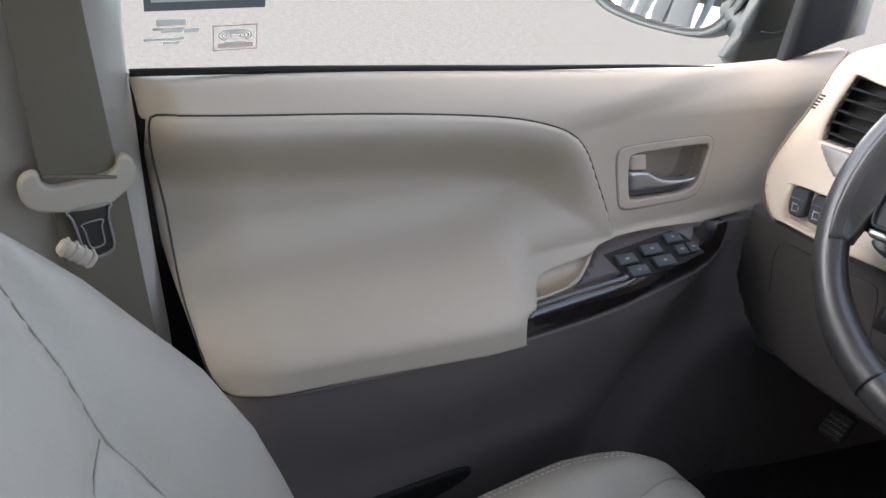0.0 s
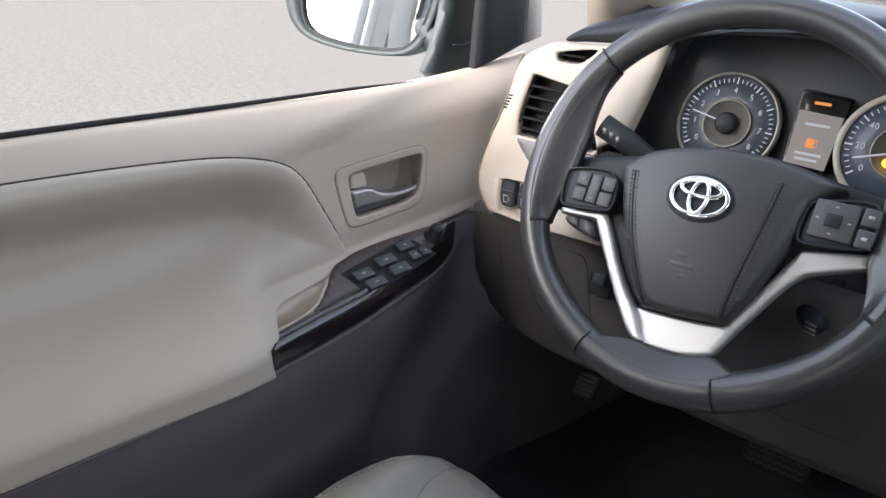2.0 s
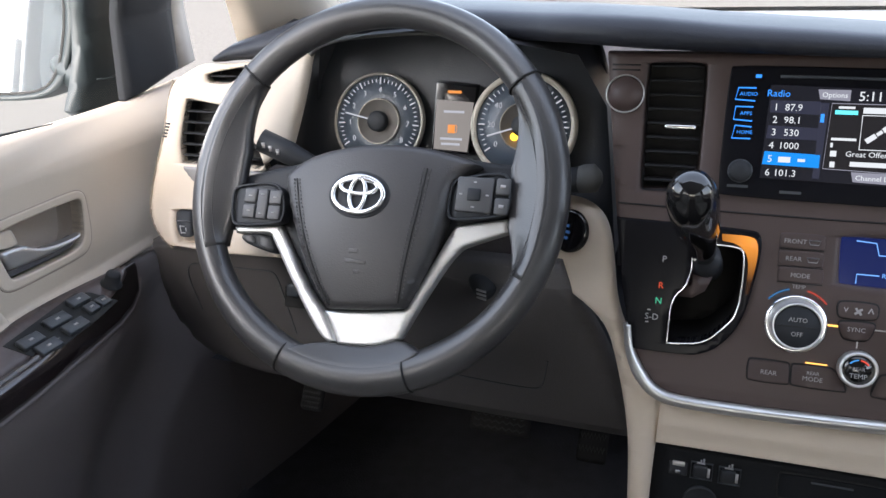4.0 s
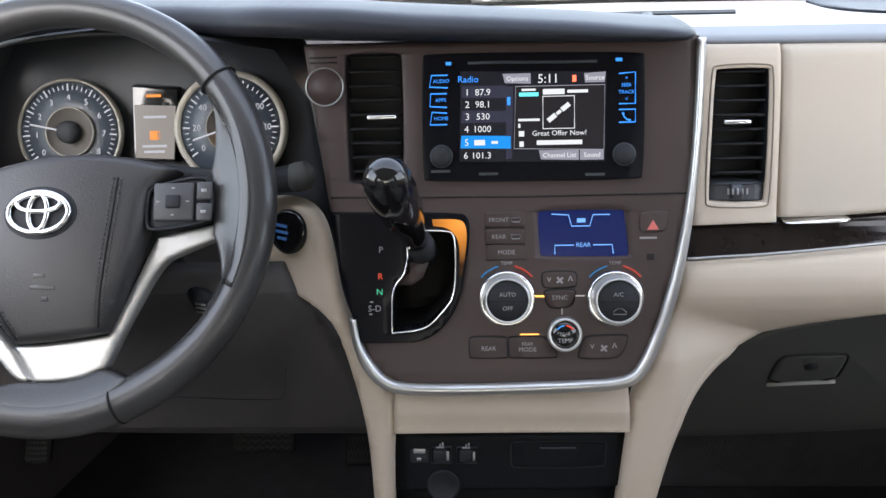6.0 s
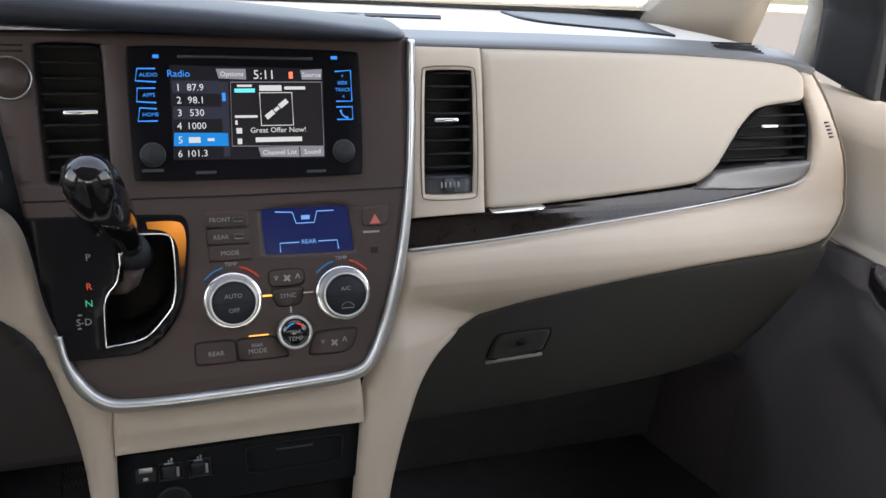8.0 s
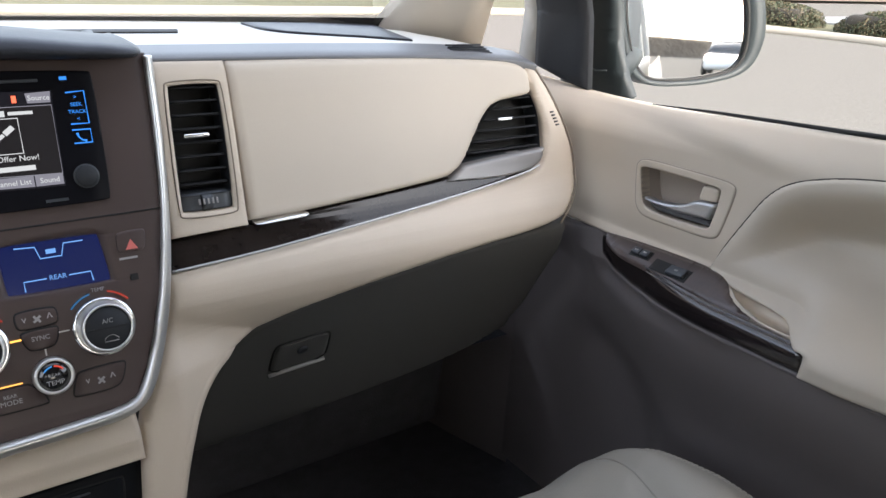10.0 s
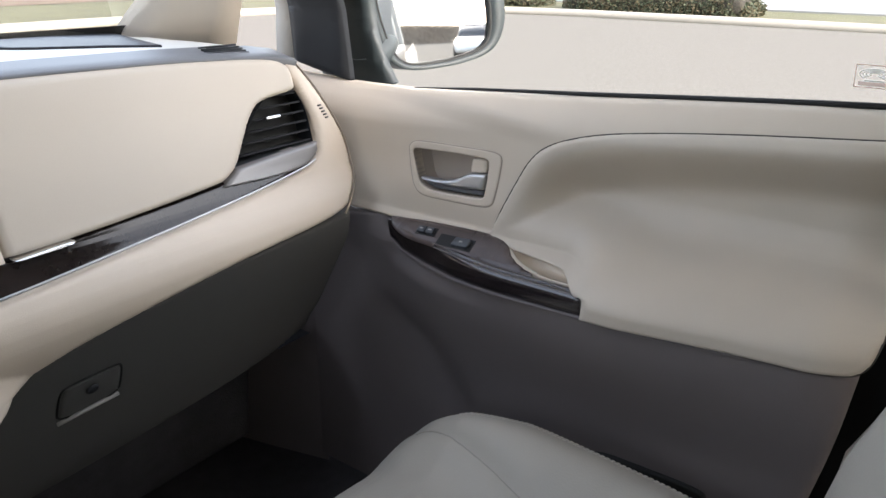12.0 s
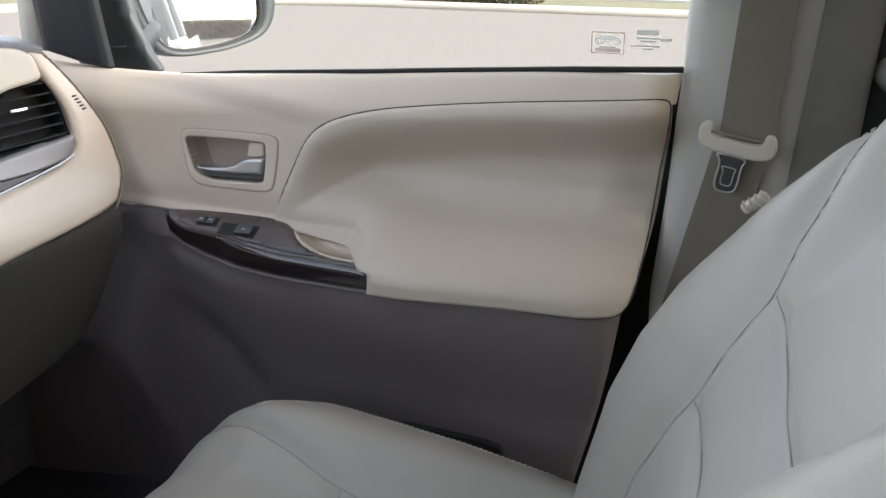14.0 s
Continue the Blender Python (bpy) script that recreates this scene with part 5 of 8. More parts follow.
dv = part("defrost_vent", sheet(gr, top_at(0.0015), roll=0.001, skirt=0.002, cell=0.02, times=1), RUBBER, dash, "side window defroster vent")
for k in range(5):
    a, b = Vector(gr[0]).lerp(Vector(gr[3]), (k + 0.5) / 5), Vector(gr[1]).lerp(Vector(gr[2]), (k + 0.5) / 5)
    part("fin", tube([top_at(0.003)(a.x, a.y, 0), top_at(0.003)(b.x, b.y, 0)], 0.0012, 5), DARK, dv)
sl = [(0.161, 0.794), (0.153, 0.755), (0.270, 0.750), (0.279, 0.780)]
part("defrost_slot", sheet([(-0.45, sl[2][1], 1), (sl[2][0], sl[2][1], 1), (sl[3][0], sl[3][1], 1), (-0.45, sl[3][1], 1)], top2(0.002), roll=0.001, skirt=0.002, cell=0.1, times=1), RUBBER, dash, "long defroster slot")

# black brow over cluster and centre
BROW = [(-0.6661, 1.1774, 1.1713, 0.5986), (-0.6616, 1.1799, 1.1706, 0.5865), (-0.6449, 1.1908, 1.1714, 0.5925), (-0.5979, 1.2038, 1.1745, 0.591), (-0.547, 1.219, 1.1853, 0.588), (-0.5112, 1.2255, 1.1951, 0.588), (-0.4569, 1.2309, 1.2016, 0.588), (-0.3808, 1.2309, 1.2016, 0.588), (-0.2939, 1.2275, 1.1995, 0.580), (-0.222, 1.2315, 1.2045, 0.530), (-0.08, 1.222, 1.198, 0.525), (0.07, 1.212, 1.194, 0.525), (0.12, 1.207, 1.193, 0.527), (0.16, 1.203, 1.192, 0.533), (0.172, 1.201, 1.193, 0.55)]
rings = []
for x, hi_, lo_, y in BROW:
    h = hi_ - lo_
    rings.append([Vector((x, y + a, z)) for a, z in ((0.12, lo_ - 0.004), (0.02, lo_ - 0.001), (0.006, lo_ + 0.08 * h), (0.0, lo_ + 0.35 * h), (0.0015, lo_ + 0.62 * h), (0.008, lo_ + 0.86 * h), (0.022, hi_), (0.10, hi_ + 0.0005), (0.17, max(1.19, hi_ - 0.012)), (0.24, 1.186), (0.24, 1.17))])
bm = loft(rings)
bmesh.ops.subdivide_edges(bm, edges=bm.edges[:], cuts=1, use_grid_fill=True, smooth=0.4)
part("brow", bm, SOFTBLACK, dash, "black soft-touch brow")
lip = chaikin([(-0.528, 1.183), (-0.520, 1.191), (-0.493, 1.200), (-0.459, 1.204), (-0.426, 1.206), (-0.395, 1.207), (-0.375, 1.206)], 2, False)
part("hood_lip", tube([(x, 0.585, z) for x, z in lip], [0.0026 * (1 - (k / len(lip)) ** 3) + 0.0004 for k in range(len(lip))], 8), GLOVE, dash, "thin grey lip of the cluster hood")

# instrument cluster
cl = thing("instrument_cluster", (-0.37, 0.6, 1.0), "lit instrument cluster behind the steering wheel", "instrument cluster")
part("cluster_face", sheet([(-0.58, 1.0, 1), (-0.56, 1.19), (-0.50, 1.215), (-0.25, 1.215), (-0.2, 1.19), (-0.18, 1.0, 1)], clu_at(-0.01), cell=0.03), material("dark_grey_cluster_face", (0.030, 0.034, 0.041), 0.45, spec=0.4, grain=0.2), cl)
part("binnacle", band([-0.556, -0.548, -0.538, -0.52, -0.45, -0.37, -0.22, -0.19, -0.175], [0, 1], lambda x, k: Vector((x, (0.64, 0.562 + 0.055 * ss(-0.50, -0.535, x))[k], interp(x, [(-0.556, 0.98), (-0.548, 1.08), (-0.538, 1.15), (-0.52, 1.19), (-0.45, 1.208), (-0.37, 1.215), (-0.22, 1.19), (-0.19, 1.14), (-0.175, 0.98)])))), material("grey_black_binnacle", (0.060, 0.062, 0.070), 0.4, spec=0.4, grain=0.25), cl)


def dial(cx, cz, r, start, sweep, numbers, needle, label, wide=1.07, ringmat=None):
    m = frame_on(clu_at(0.0), cx, cz, 0.002)
    d = part("gauge", lathe([(r, 0), (r, 0.004), (0.45 * r, 0.001), (0, 0.001)], m, 48), material("gauge_face", (0.066, 0.082, 0.104), 0.35), cl, label)
    part("gauge_ring", lathe([(r * wide, 0.0), (r * (wide - 0.02), 0.006), (r * 1.0, 0.006), (r * 0.99, 0.002)], m, 48), ringmat or RING, d)
    part("inner_ring", lathe([(r * 0.5, 0.002), (r * 0.49, 0.005), (r * 0.46, 0.005), (r * 0.45, 0.0032), (0, 0.0034)], m, 40), DISC, d)
    part("disc_rim", lathe([(r * 0.5, 0.004), (r * 0.49, 0.0056), (r * 0.47, 0.0056), (r * 0.46, 0.004)], m, 40), RING, d)
    part("hub", lathe([(r * 0.23, 0.002), (r * 0.22, 0.010), (r * 0.17, 0.012), (0, 0.012)], m, 24), DARK, d)
    marks = []
    n = (len(numbers) - 1) * 5
    for k in range(n + 1):
        a = radians(start - sweep * k / n)
        big = k % 5 == 0
        marks.append(rbox(r * (0.14 if big else 0.08), r * (0.03 if big else 0.018), 0.0006, m @ pose(0, 0, 0.0045) @ pose(0, 0, 0, 0, 0, math.degrees(a)) @ pose(r * 0.88, 0, 0), 0))
    part("tick_ring", joined(*marks), LIT, d)
    for k, t in enumerate(numbers):
        a = radians(start - sweep * k / (len(numbers) - 1))
        words(t, r * 0.17, m @ pose(r * 0.68 * math.cos(a), r * 0.68 * math.sin(a), 0.0035), LIT, d, "number")
    a = math.degrees(radians(needle))
    part("needle", rbox(r * 0.62, r * 0.035, 0.001, m @ pose(0, 0, 0.010) @ pose(0, 0, 0, 0, 0, a) @ pose(r * 0.45, 0, 0), 0.0004), LIT, d, "white lit needle")
    return d


LIT = glow("lit_white", (0.9, 0.92, 1.0), 0.30)
RING = material("warm_grey_dial_ring", (0.30, 0.28, 0.24), 0.4, metal=0.4)
DISC = material("brown_grey_dial_disc", (0.13, 0.12, 0.11), 0.45)
tc = (-0.455, 1.104)
dial(*tc, 0.053, 215, 250, list("012345678"), 168, "tachometer")
sc = (-0.284, 1.105)
sp = dial(*sc, 0.053, 215, 250, ["0", "20", "40", "60", "80", "100", "120", "140"], 198, "speedometer", 1.13, material("cream_dial_ring", (0.50, 0.46, 0.38), 0.4))
part("warning_lamp", lathe([(0.0042, 0), (0.0042, 0.002), (0, 0.002)], frame_on(clu_at(0), *(-0.292, 1.094), 0.008), 20), glow("amber_lamp", (1.0, 0.5, 0.02), 3.0), sp, "lit amber warning lamp")
dsp = [(-0.388, 1.149), (-0.340, 1.145), (-0.345, 1.074), (-0.389, 1.076)]
ds = part("trip_display", sheet(dsp, clu_at(0.003), cell=0.02, roll=0.001, times=0), GLOSS, cl, "trip display")
scr = [(-0.386, 1.131), (-0.342, 1.129), (-0.346, 1.077), (-0.386, 1.079)]
part("trip_screen", sheet(scr, clu_at(0.0045), cell=0.03, roll=0.0005, skirt=0.0005, times=0), glow("trip_screen_light", (0.30, 0.275, 0.255), 0.5), ds)
AMBERICON = glow("amber_icon", (1.0, 0.36, 0.08), 0.5)
part("trip_icon", rbox(0.0085, 0.0095, 0.001, frame_on(clu_at(0.0055), -0.366, 1.101), 0.0004), AMBERICON, ds, "amber fuel pump symbol")
part("trip_icon", tube([clu_at(0.006)(-0.3612 + a, 1.101 + c, 0) for a, c in ((0, -0.003), (0.0018, -0.003), (0.0018, 0.003), (0.0004, 0.0045))], 0.0005, 5), AMBERICON, ds)
for x, z, w in ((-0.364, 1.119, 0.024), (-0.3655, 1.0905, 0.026), (-0.366, 1.085, 0.022)):
    part("trip_line", rbox(w, 0.0026, 0.0006, frame_on(clu_at(0.0055), x, z), 0), LIT, ds)
part("trip_line", rbox(0.016, 0.003, 0.0006, frame_on(clu_at(0.0045), -0.365, 1.1395), 0), AMBERICON, ds)

# driver side trim
dl = [(-0.682, 1.168, 1), (-0.612, 1.171), (-0.546, 1.177), (-0.533, 1.185, 1), (-0.533, 1.154), (-0.541, 1.111), (-0.549, 1.078, 1), (-0.576, 1.069), (-0.602, 1.041, 1)] + [(-0.537, 0.971, 1), (-0.582, 0.970)] + [(-0.633, 0.969), (-0.679, 0.972), (-0.695, 0.970)] + [(-0.706, 0.977), (-0.727, 0.992), (-0.747, 1.014), (-0.740, 1.050), (-0.728, 1.086), (-0.726, 1.122), (-0.720, 1.149)]
tri = [(-0.668, 1.160), (-0.613, 1.169), (-0.618, 1.161), (-0.634, 1.149), (-0.666, 1.149)]
bay = [(-0.701, 1.0085), (-0.640, 1.0105), (-0.622, 0.975), (-0.682, 0.9735)]
holes = [rpoly(tri, 0.003), rpoly(bay, 0.004)]
part("end_seam", tube([dash_at(-0.004)(x, z, 0) for x, z in chaikin([(-0.694, 0.967), (-0.709, 0.975), (-0.730, 0.991), (-0.750, 1.013), (-0.744, 1.050), (-0.732, 1.086), (-0.729, 1.123), (-0.722, 1.150)], 2, False)], 0.0015, 6), SEAMLIGHT, dash, "brown seam beside the door")
part("driver_trim", sheet(dl, dash_at(0.002), roll=0.003, cell=0.007, holes=[[(-0.694, 1.132, 1), (-0.642, 1.126, 1), (-0.613, 1.106), (-0.591, 1.083), (-0.578, 1.057, 1), (-0.622, 1.060), (-0.660, 1.059), (-0.697, 1.058, 1), (-0.702, 1.075), (-0.700, 1.106)]] + holes), CREAM, dash, "cream driver side trim with vent")
vent(dash, [(-0.694, 1.132, 1), (-0.642, 1.126, 1), (-0.613, 1.106), (-0.591, 1.083), (-0.578, 1.057, 1), (-0.622, 1.060), (-0.660, 1.059), (-0.697, 1.058, 1), (-0.702, 1.075), (-0.700, 1.106)], dash_at(0.0), 6)
vent(dash, rpoly(tri, 0.003), dash_at(0.0), 2)
part("corner_inlay", sheet([(-0.696, 1.056, 1), (-0.659, 1.057), (-0.621, 1.058), (-0.580, 1.055, 1), (-0.614, 1.043), (-0.660, 1.029, 1), (-0.677, 1.039)], dash_at(0.004), roll=0.003, cell=0.006), material("silver_grey_inlay_left", (0.20, 0.19, 0.185), 0.3, metal=0.2), dash, "silver-grey inlay under the vent")
for k in range(5):
    a, b = [(-0.726, 1.087), (-0.721, 1.102)]
    part("grille_slot", rbox(0.0075, 0.0022, 0.001, frame_on(dash_at(0.0024), a[0] + (b[0] - a[0]) * k / 4, a[1] + (b[1] - a[1]) * k / 4), 0), DARK, dash)
part("switch_bay", sheet([(x * 1.01 + 0.0066, z) for x, z in rpoly(bay, 0.004)], dash_at(-0.010), roll=0.001, cell=0.01, skirt=0.002), RECESS, dash, "recess for the dash switches, cream darkened for its shade")
for px in ([(-0.697, 1.0070), (-0.674, 1.0080), (-0.661, 0.983), (-0.681, 0.982)], [(-0.668, 1.0080), (-0.645, 1.0090), (-0.634, 0.984), (-0.656, 0.983)]):
    sw = part("dash_switch", sheet(rpoly(px, 0.003), dash_at(0.001), roll=0.002, cell=0.006, skirt=0.010), DARK, dash, "small black dash switch")
    at_ = lambda a, c: (px[0][0] * (1 - a) * (1 - c) + px[1][0] * a * (1 - c) + px[2][0] * a * c + px[3][0] * (1 - a) * c, px[0][1] * (1 - a) * (1 - c) + px[1][1] * a * (1 - c) + px[2][1] * a * c + px[3][1] * (1 - a) * c)
    part("switch_split", tube([dash_at(0.0012)(*at_(a, 0.36), 0) for a in (0.06, 0.5, 0.94)], 0.0008, 5), LEVERDARK, sw)
    for ln in (((0.28, 0.52), (0.28, 0.84)), ((0.28, 0.55), (0.60, 0.55)), ((0.28, 0.80), (0.60, 0.80)), ((0.66, 0.60), (0.66, 0.74))):
        part("mark", tube([dash_at(0.0012)(*at_(*q), 0) for q in ln], 0.0007, 5), LEVER, sw)
KNEE = material("black_knee_plastic", (0.082, 0.077, 0.078), 0.55, grain=0.35, spec=0.3)
low = [(-0.74, 0.965, 1), (-0.60, 0.962), (-0.45, 0.985), (-0.225, 0.985, 1), (-0.180, 0.90), (-0.150, 0.80), (-0.13, 0.735, 1), (-0.45, 0.735), (-0.72, 0.76), (-0.76, 0.85, 1)]
part("knee_panel", sheet(low, lambda x, z, h: Vector((x, interp(z, [(0.70, 0.60), (0.76, 0.555), (0.85, 0.535), (0.96, 0.505), (1.0, 0.51)]) - h, z)), roll=0.008, cell=0.012), KNEE, dash, "dark knee panel under the wheel")
knee_at = lambda x, z: Vector((x, interp(z, [(0.70, 0.60), (0.76, 0.555), (0.85, 0.535), (0.96, 0.505), (1.0, 0.51)]) - 0.0002, z))
for ln in ([(-0.7008, 0.860), (-0.7008, 0.909), (-0.695, 0.931), (-0.684, 0.939), (-0.66, 0.940), (-0.6085, 0.9395), (-0.5733, 0.9415), (-0.566, 0.934), (-0.5663, 0.897), (-0.5664, 0.84)], [(-0.50, 0.813), (-0.3856, 0.8118), (-0.3058, 0.806), (-0.262, 0.805), (-0.250, 0.809), (-0.245, 0.83), (-0.2412, 0.8527)]):
    part("cover_seam", tube([knee_at(x, z) for x, z in chaikin(ln, 3, False)], 0.0009, 5), SWITCH, dash)
part("under_cover", band([-0.76, -0.16], [0, 1, 2], lambda x, k: Vector((x, (0.60, 0.75, 1.05)[k], (0.735, 0.72, 0.74)[k]))), DARK, dash)
part("under_cover", band([0.2, 0.76], [0, 1, 2], lambda x, k: Vector((x, (0.66, 0.8, 1.1)[k], (0.70, 0.70, 0.72)[k]))), DARK, dash)
part("column_shroud", loft([[Vector((-0.411 + a * math.cos(t), 0.47 + 0.1 * k, 1.045 - 0.018 * k + b * math.sin(t))) for t in (2 * math.pi * j / 24 for j in range(24))] for k, a, b in ((0.0, 0.04, 0.04), (0.15, 0.055, 0.045), (0.9, 0.07, 0.05), (1.6, 0.08, 0.05))]), DARK, dash, "black column shroud")

# ---- centre stack ----
stack = thing("center_stack", (0, 0.5, 0.72), "dark brown center stack with silver frame and lit screen", "center stack")
outline = [(0.178, 1.194, 1), (0.177, 1.129), (0.171, 1.054), (0.159, 0.987), (0.141, 0.936), (0.124, 0.902), (0.110, 0.892), (0.064, 0.889), (-0.045, 0.887), (-0.099, 0.887), (-0.116, 0.892), (-0.131, 0.904), (-0.143, 0.925), (-0.150, 0.950), (-0.160, 0.996), (-0.170, 1.047), (-0.176, 1.087), (-0.191, 1.193, 1)]
lv = [(-0.151, 1.185), (-0.099, 1.185), (-0.099, 1.074), (-0.149, 1.071)]
hu = [(-0.079, 1.185), (0.128, 1.182), (0.126, 1.071), (-0.080, 1.072)]
gate_o = [(-0.169, 1.046, 1), (-0.046, 1.044), (-0.038, 1.040), (-0.036, 1.028), (-0.040, 0.998), (-0.047, 0.962), (-0.065, 0.938), (-0.084, 0.929), (-0.098, 0.928), (-0.144, 0.928, 1), (-0.157, 0.976)]
clim = [(0.028, 1.043), (0.109, 1.043), (0.114, 1.001), (0.030, 1.002)]
part("stack_panel", sheet(outline, stack_at(0), holes=[rpoly(lv, 0.003), rpoly(clim, 0.002), [(-0.098, 1.032, 1), (-0.057, 1.031), (-0.049, 1.026), (-0.048, 0.999), (-0.050, 0.969), (-0.059, 0.957), (-0.075, 0.941), (-0.089, 0.937), (-0.114, 0.935, 1), (-0.114, 0.979), (-0.098, 0.993)]], roll=0.004, cell=0.012), STACKMAT, stack, "dark brown grained fascia")
frame_line = chaikin([(0.179, 1.192), (0.177, 1.129), (0.171, 1.054), (0.159, 0.987), (0.142, 0.935), (0.125, 0.900), (0.110, 0.889), (0.064, 0.886), (-0.045, 0.883), (-0.099, 0.884), (-0.118, 0.888), (-0.133, 0.902), (-0.146, 0.924), (-0.150, 0.949)], 2, False)
rings = []
for i, (x, z) in enumerate(frame_line):
    a, b = frame_line[max(0, i - 1)], frame_line[min(len(frame_line) - 1, i + 1)]
    d = Vector((b[0] - a[0], b[1] - a[1])).normalized()
    w = 0.72 + 0.36 * ss(1.10, 0.92, z) * ss(-0.150, -0.135, x)
    rings.append([stack_at(0)(x + d.y * o * w, z - d.x * o * w, h) for o, h in ((0.0052, -0.003), (0.0050, 0.0020), (0.0042, 0.0050), (0.0024, 0.0066), (0.0006, 0.0062), (-0.0050, 0.0020), (-0.0060, 0.0), (-0.0062, -0.003))])
part("silver_frame", loft(rings), SILVER, stack, "satin silver frame with a bevelled inner edge")
part("fascia_seam", tube([stack_at(0.0002)(x, z, 0) for x, z in [(-0.169, 1.059), (-0.093, 1.058), (0.014, 1.057), (0.168, 1.058)]], 0.0009, 5), RUBBER, stack)
vent(stack, rpoly(lv, 0.003), stack_at(0.002), 9, tab=(-0.118, 1.130) + (0.028,), label="black center air vent")
sx, sz = (-0.171, 1.157)
spk = part("round_badge", lathe([(0.0165, 0), (0.0165, 0.002), (0, 0.0025)], frame_on(stack_at(0), sx, sz, 0.001), 32), STACKMAT, stack, "round dark cover with silver ring")
part("badge_ring", lathe([(0.0182, 0), (0.0180, 0.003), (0.0172, 0.003), (0.0168, 0.0)], frame_on(stack_at(0), sx, sz, 0.001), 36), LEVER, spk)
for k in (104, 113):
    x0, z0 = (-0.172, 1.183)
    part("slot", rbox(0.026, 0.0014, 0.001, frame_on(stack_at(0), x0, z0 - (k - 104) * 0.0005, 0.0004), 0), RUBBER, stack)

# head unit
BLUE = glow("lit_blue", (0.03, 0.21, 0.66), 1.0)
PALE = glow("lit_pale", (0.85, 0.88, 0.9), 0.52)
SCREEN = glow("screen_dark", (0.006, 0.006, 0.009), 1.0)
ROWA = glow("screen_row", (0.018, 0.019, 0.032), 1.0)
CYAN = glow("screen_cyan", (0.005, 0.16, 0.48), 1.0)
BUTTONGREY = glow("screen_button", (0.16, 0.16, 0.19), 1.0)
REDLIT = glow("lit_red", (1.0, 0.16, 0.08), 1.2)
head = thing("car_radio", (0.025, 0.52, 1.07), "touchscreen car radio with lit blue buttons", "car radio")
part("radio_face", sheet(rpoly(hu, 0.004), stack_at(0.004), roll=0.0012, cell=0.02), material("radio_black", (0.007, 0.007, 0.009), 0.22, spec=0.08), head, "glossy black face")


def panel(parent, name, pts, mat, off, r=0.0, label=""):
    return part(name, sheet(rpoly(pts, r) if r else pts, stack_at(off), roll=0.0003, skirt=0.0005, cell=0.05, times=2 if r else 0), mat, parent, label, smooth=False)


def label_at(parent, text, size, xz, mat, off=0.0062, name="lettering"):
    return words(text, size, frame_on(stack_at(off), xz[0], xz[1]), mat, parent, name)


def bar_at(parent, xz, w, h, mat, off=0.0062, name="text_bar"):
    return part(name, rbox(w, h, 0.0004, frame_on(stack_at(off), xz[0], xz[1]), 0), mat, parent, smooth=False)


sc = panel(head, "screen", [(-0.043, 1.169), (0.092, 1.166), (0.090, 1.088), (-0.045, 1.090)], SCREEN, 0.0046, label="lit radio screen")
for k in range(6):
    rows_ = [(-0.042, 1.156), (-0.001, 1.156), (-0.001, 1.145), (-0.042, 1.146), (-0.042, 1.146), (-0.001, 1.145), (-0.001, 1.134), (-0.042, 1.135), (-0.042, 1.135), (-0.001, 1.134), (-0.001, 1.124), (-0.043, 1.124), (-0.043, 1.124), (-0.001, 1.123), (-0.001, 1.113), (-0.043, 1.114), (-0.043, 1.113), (0.003, 1.112), (0.003, 1.101), (-0.044, 1.102), (-0.044, 1.101), (-0.001, 1.100), (-0.002, 1.090), (-0.044, 1.091)][4 * k:4 * k + 4]
    panel(sc, "preset_tile", rows_, CYAN if k == 4 else (ROWA if k % 2 == 0 else SCREEN), 0.0052)
    cxx, czz = rows_[0][0] + 0.003, (rows_[0][1] + rows_[2][1]) / 2
    label_at(sc, str(k + 1), 0.0088, (cxx + 0.002, czz), PALE)
    txt = ["87.9", "98.1", "530", "1000", "", "101.3"][k]
    if txt:
        label_at(sc, txt, 0.0085, (cxx + 0.0165, czz), PALE)
    else:
        bar_at(sc, (cxx + 0.014, czz), 0.010, 0.005, PALE)
        bar_at(sc, (cxx + 0.028, czz), 0.006, 0.0025, PALE)
panel(sc, "scroll_bar", [(-0.001, 1.155), (0.006, 1.155), (0.004, 1.092), (-0.002, 1.092)], ROWA, 0.0051)
panel(sc, "scroll_thumb", [(-0.000, 1.146), (0.003, 1.146), (0.003, 1.139), (-0.000, 1.139)], BLUE, 0.0056)
panel(sc, "now_playing", [(0.008, 1.155), (0.090, 1.155), (0.089, 1.099), (0.006, 1.101)], glow("screen_panel", (0.009, 0.008, 0.009), 1.0), 0.0051)
fr_ = [(0.008, 1.155), (0.090, 1.155), (0.089, 1.099), (0.006, 1.101)]
part("panel_border", tube([stack_at(0.0056)(x, z, 0) for x, z in fr_], 0.0004, 4, closed=True), BUTTONGREY, sc)
ar = [(0.033, 1.146), (0.062, 1.146), (0.062, 1.118), (0.033, 1.118)]
part("cover_border", tube([stack_at(0.0058)(x, z, 0) for x, z in ar], 0.0005, 4, closed=True), PALE, sc)
ax, az = sum(p[0] for p in ar) / 4, sum(p[1] for p in ar) / 4
art = frame_on(stack_at(0.006), ax, az) @ pose(0, 0, 0, 0, 0, 38)
part("cover_art", joined(rbox(0.009, 0.0045, 0.0004, art @ pose(-0.008, 0, 0), 0), rbox(0.009, 0.0045, 0.0004, art @ pose(0.008, 0, 0), 0), rbox(0.005, 0.003, 0.0004, art, 0)), PALE, sc, smooth=False)
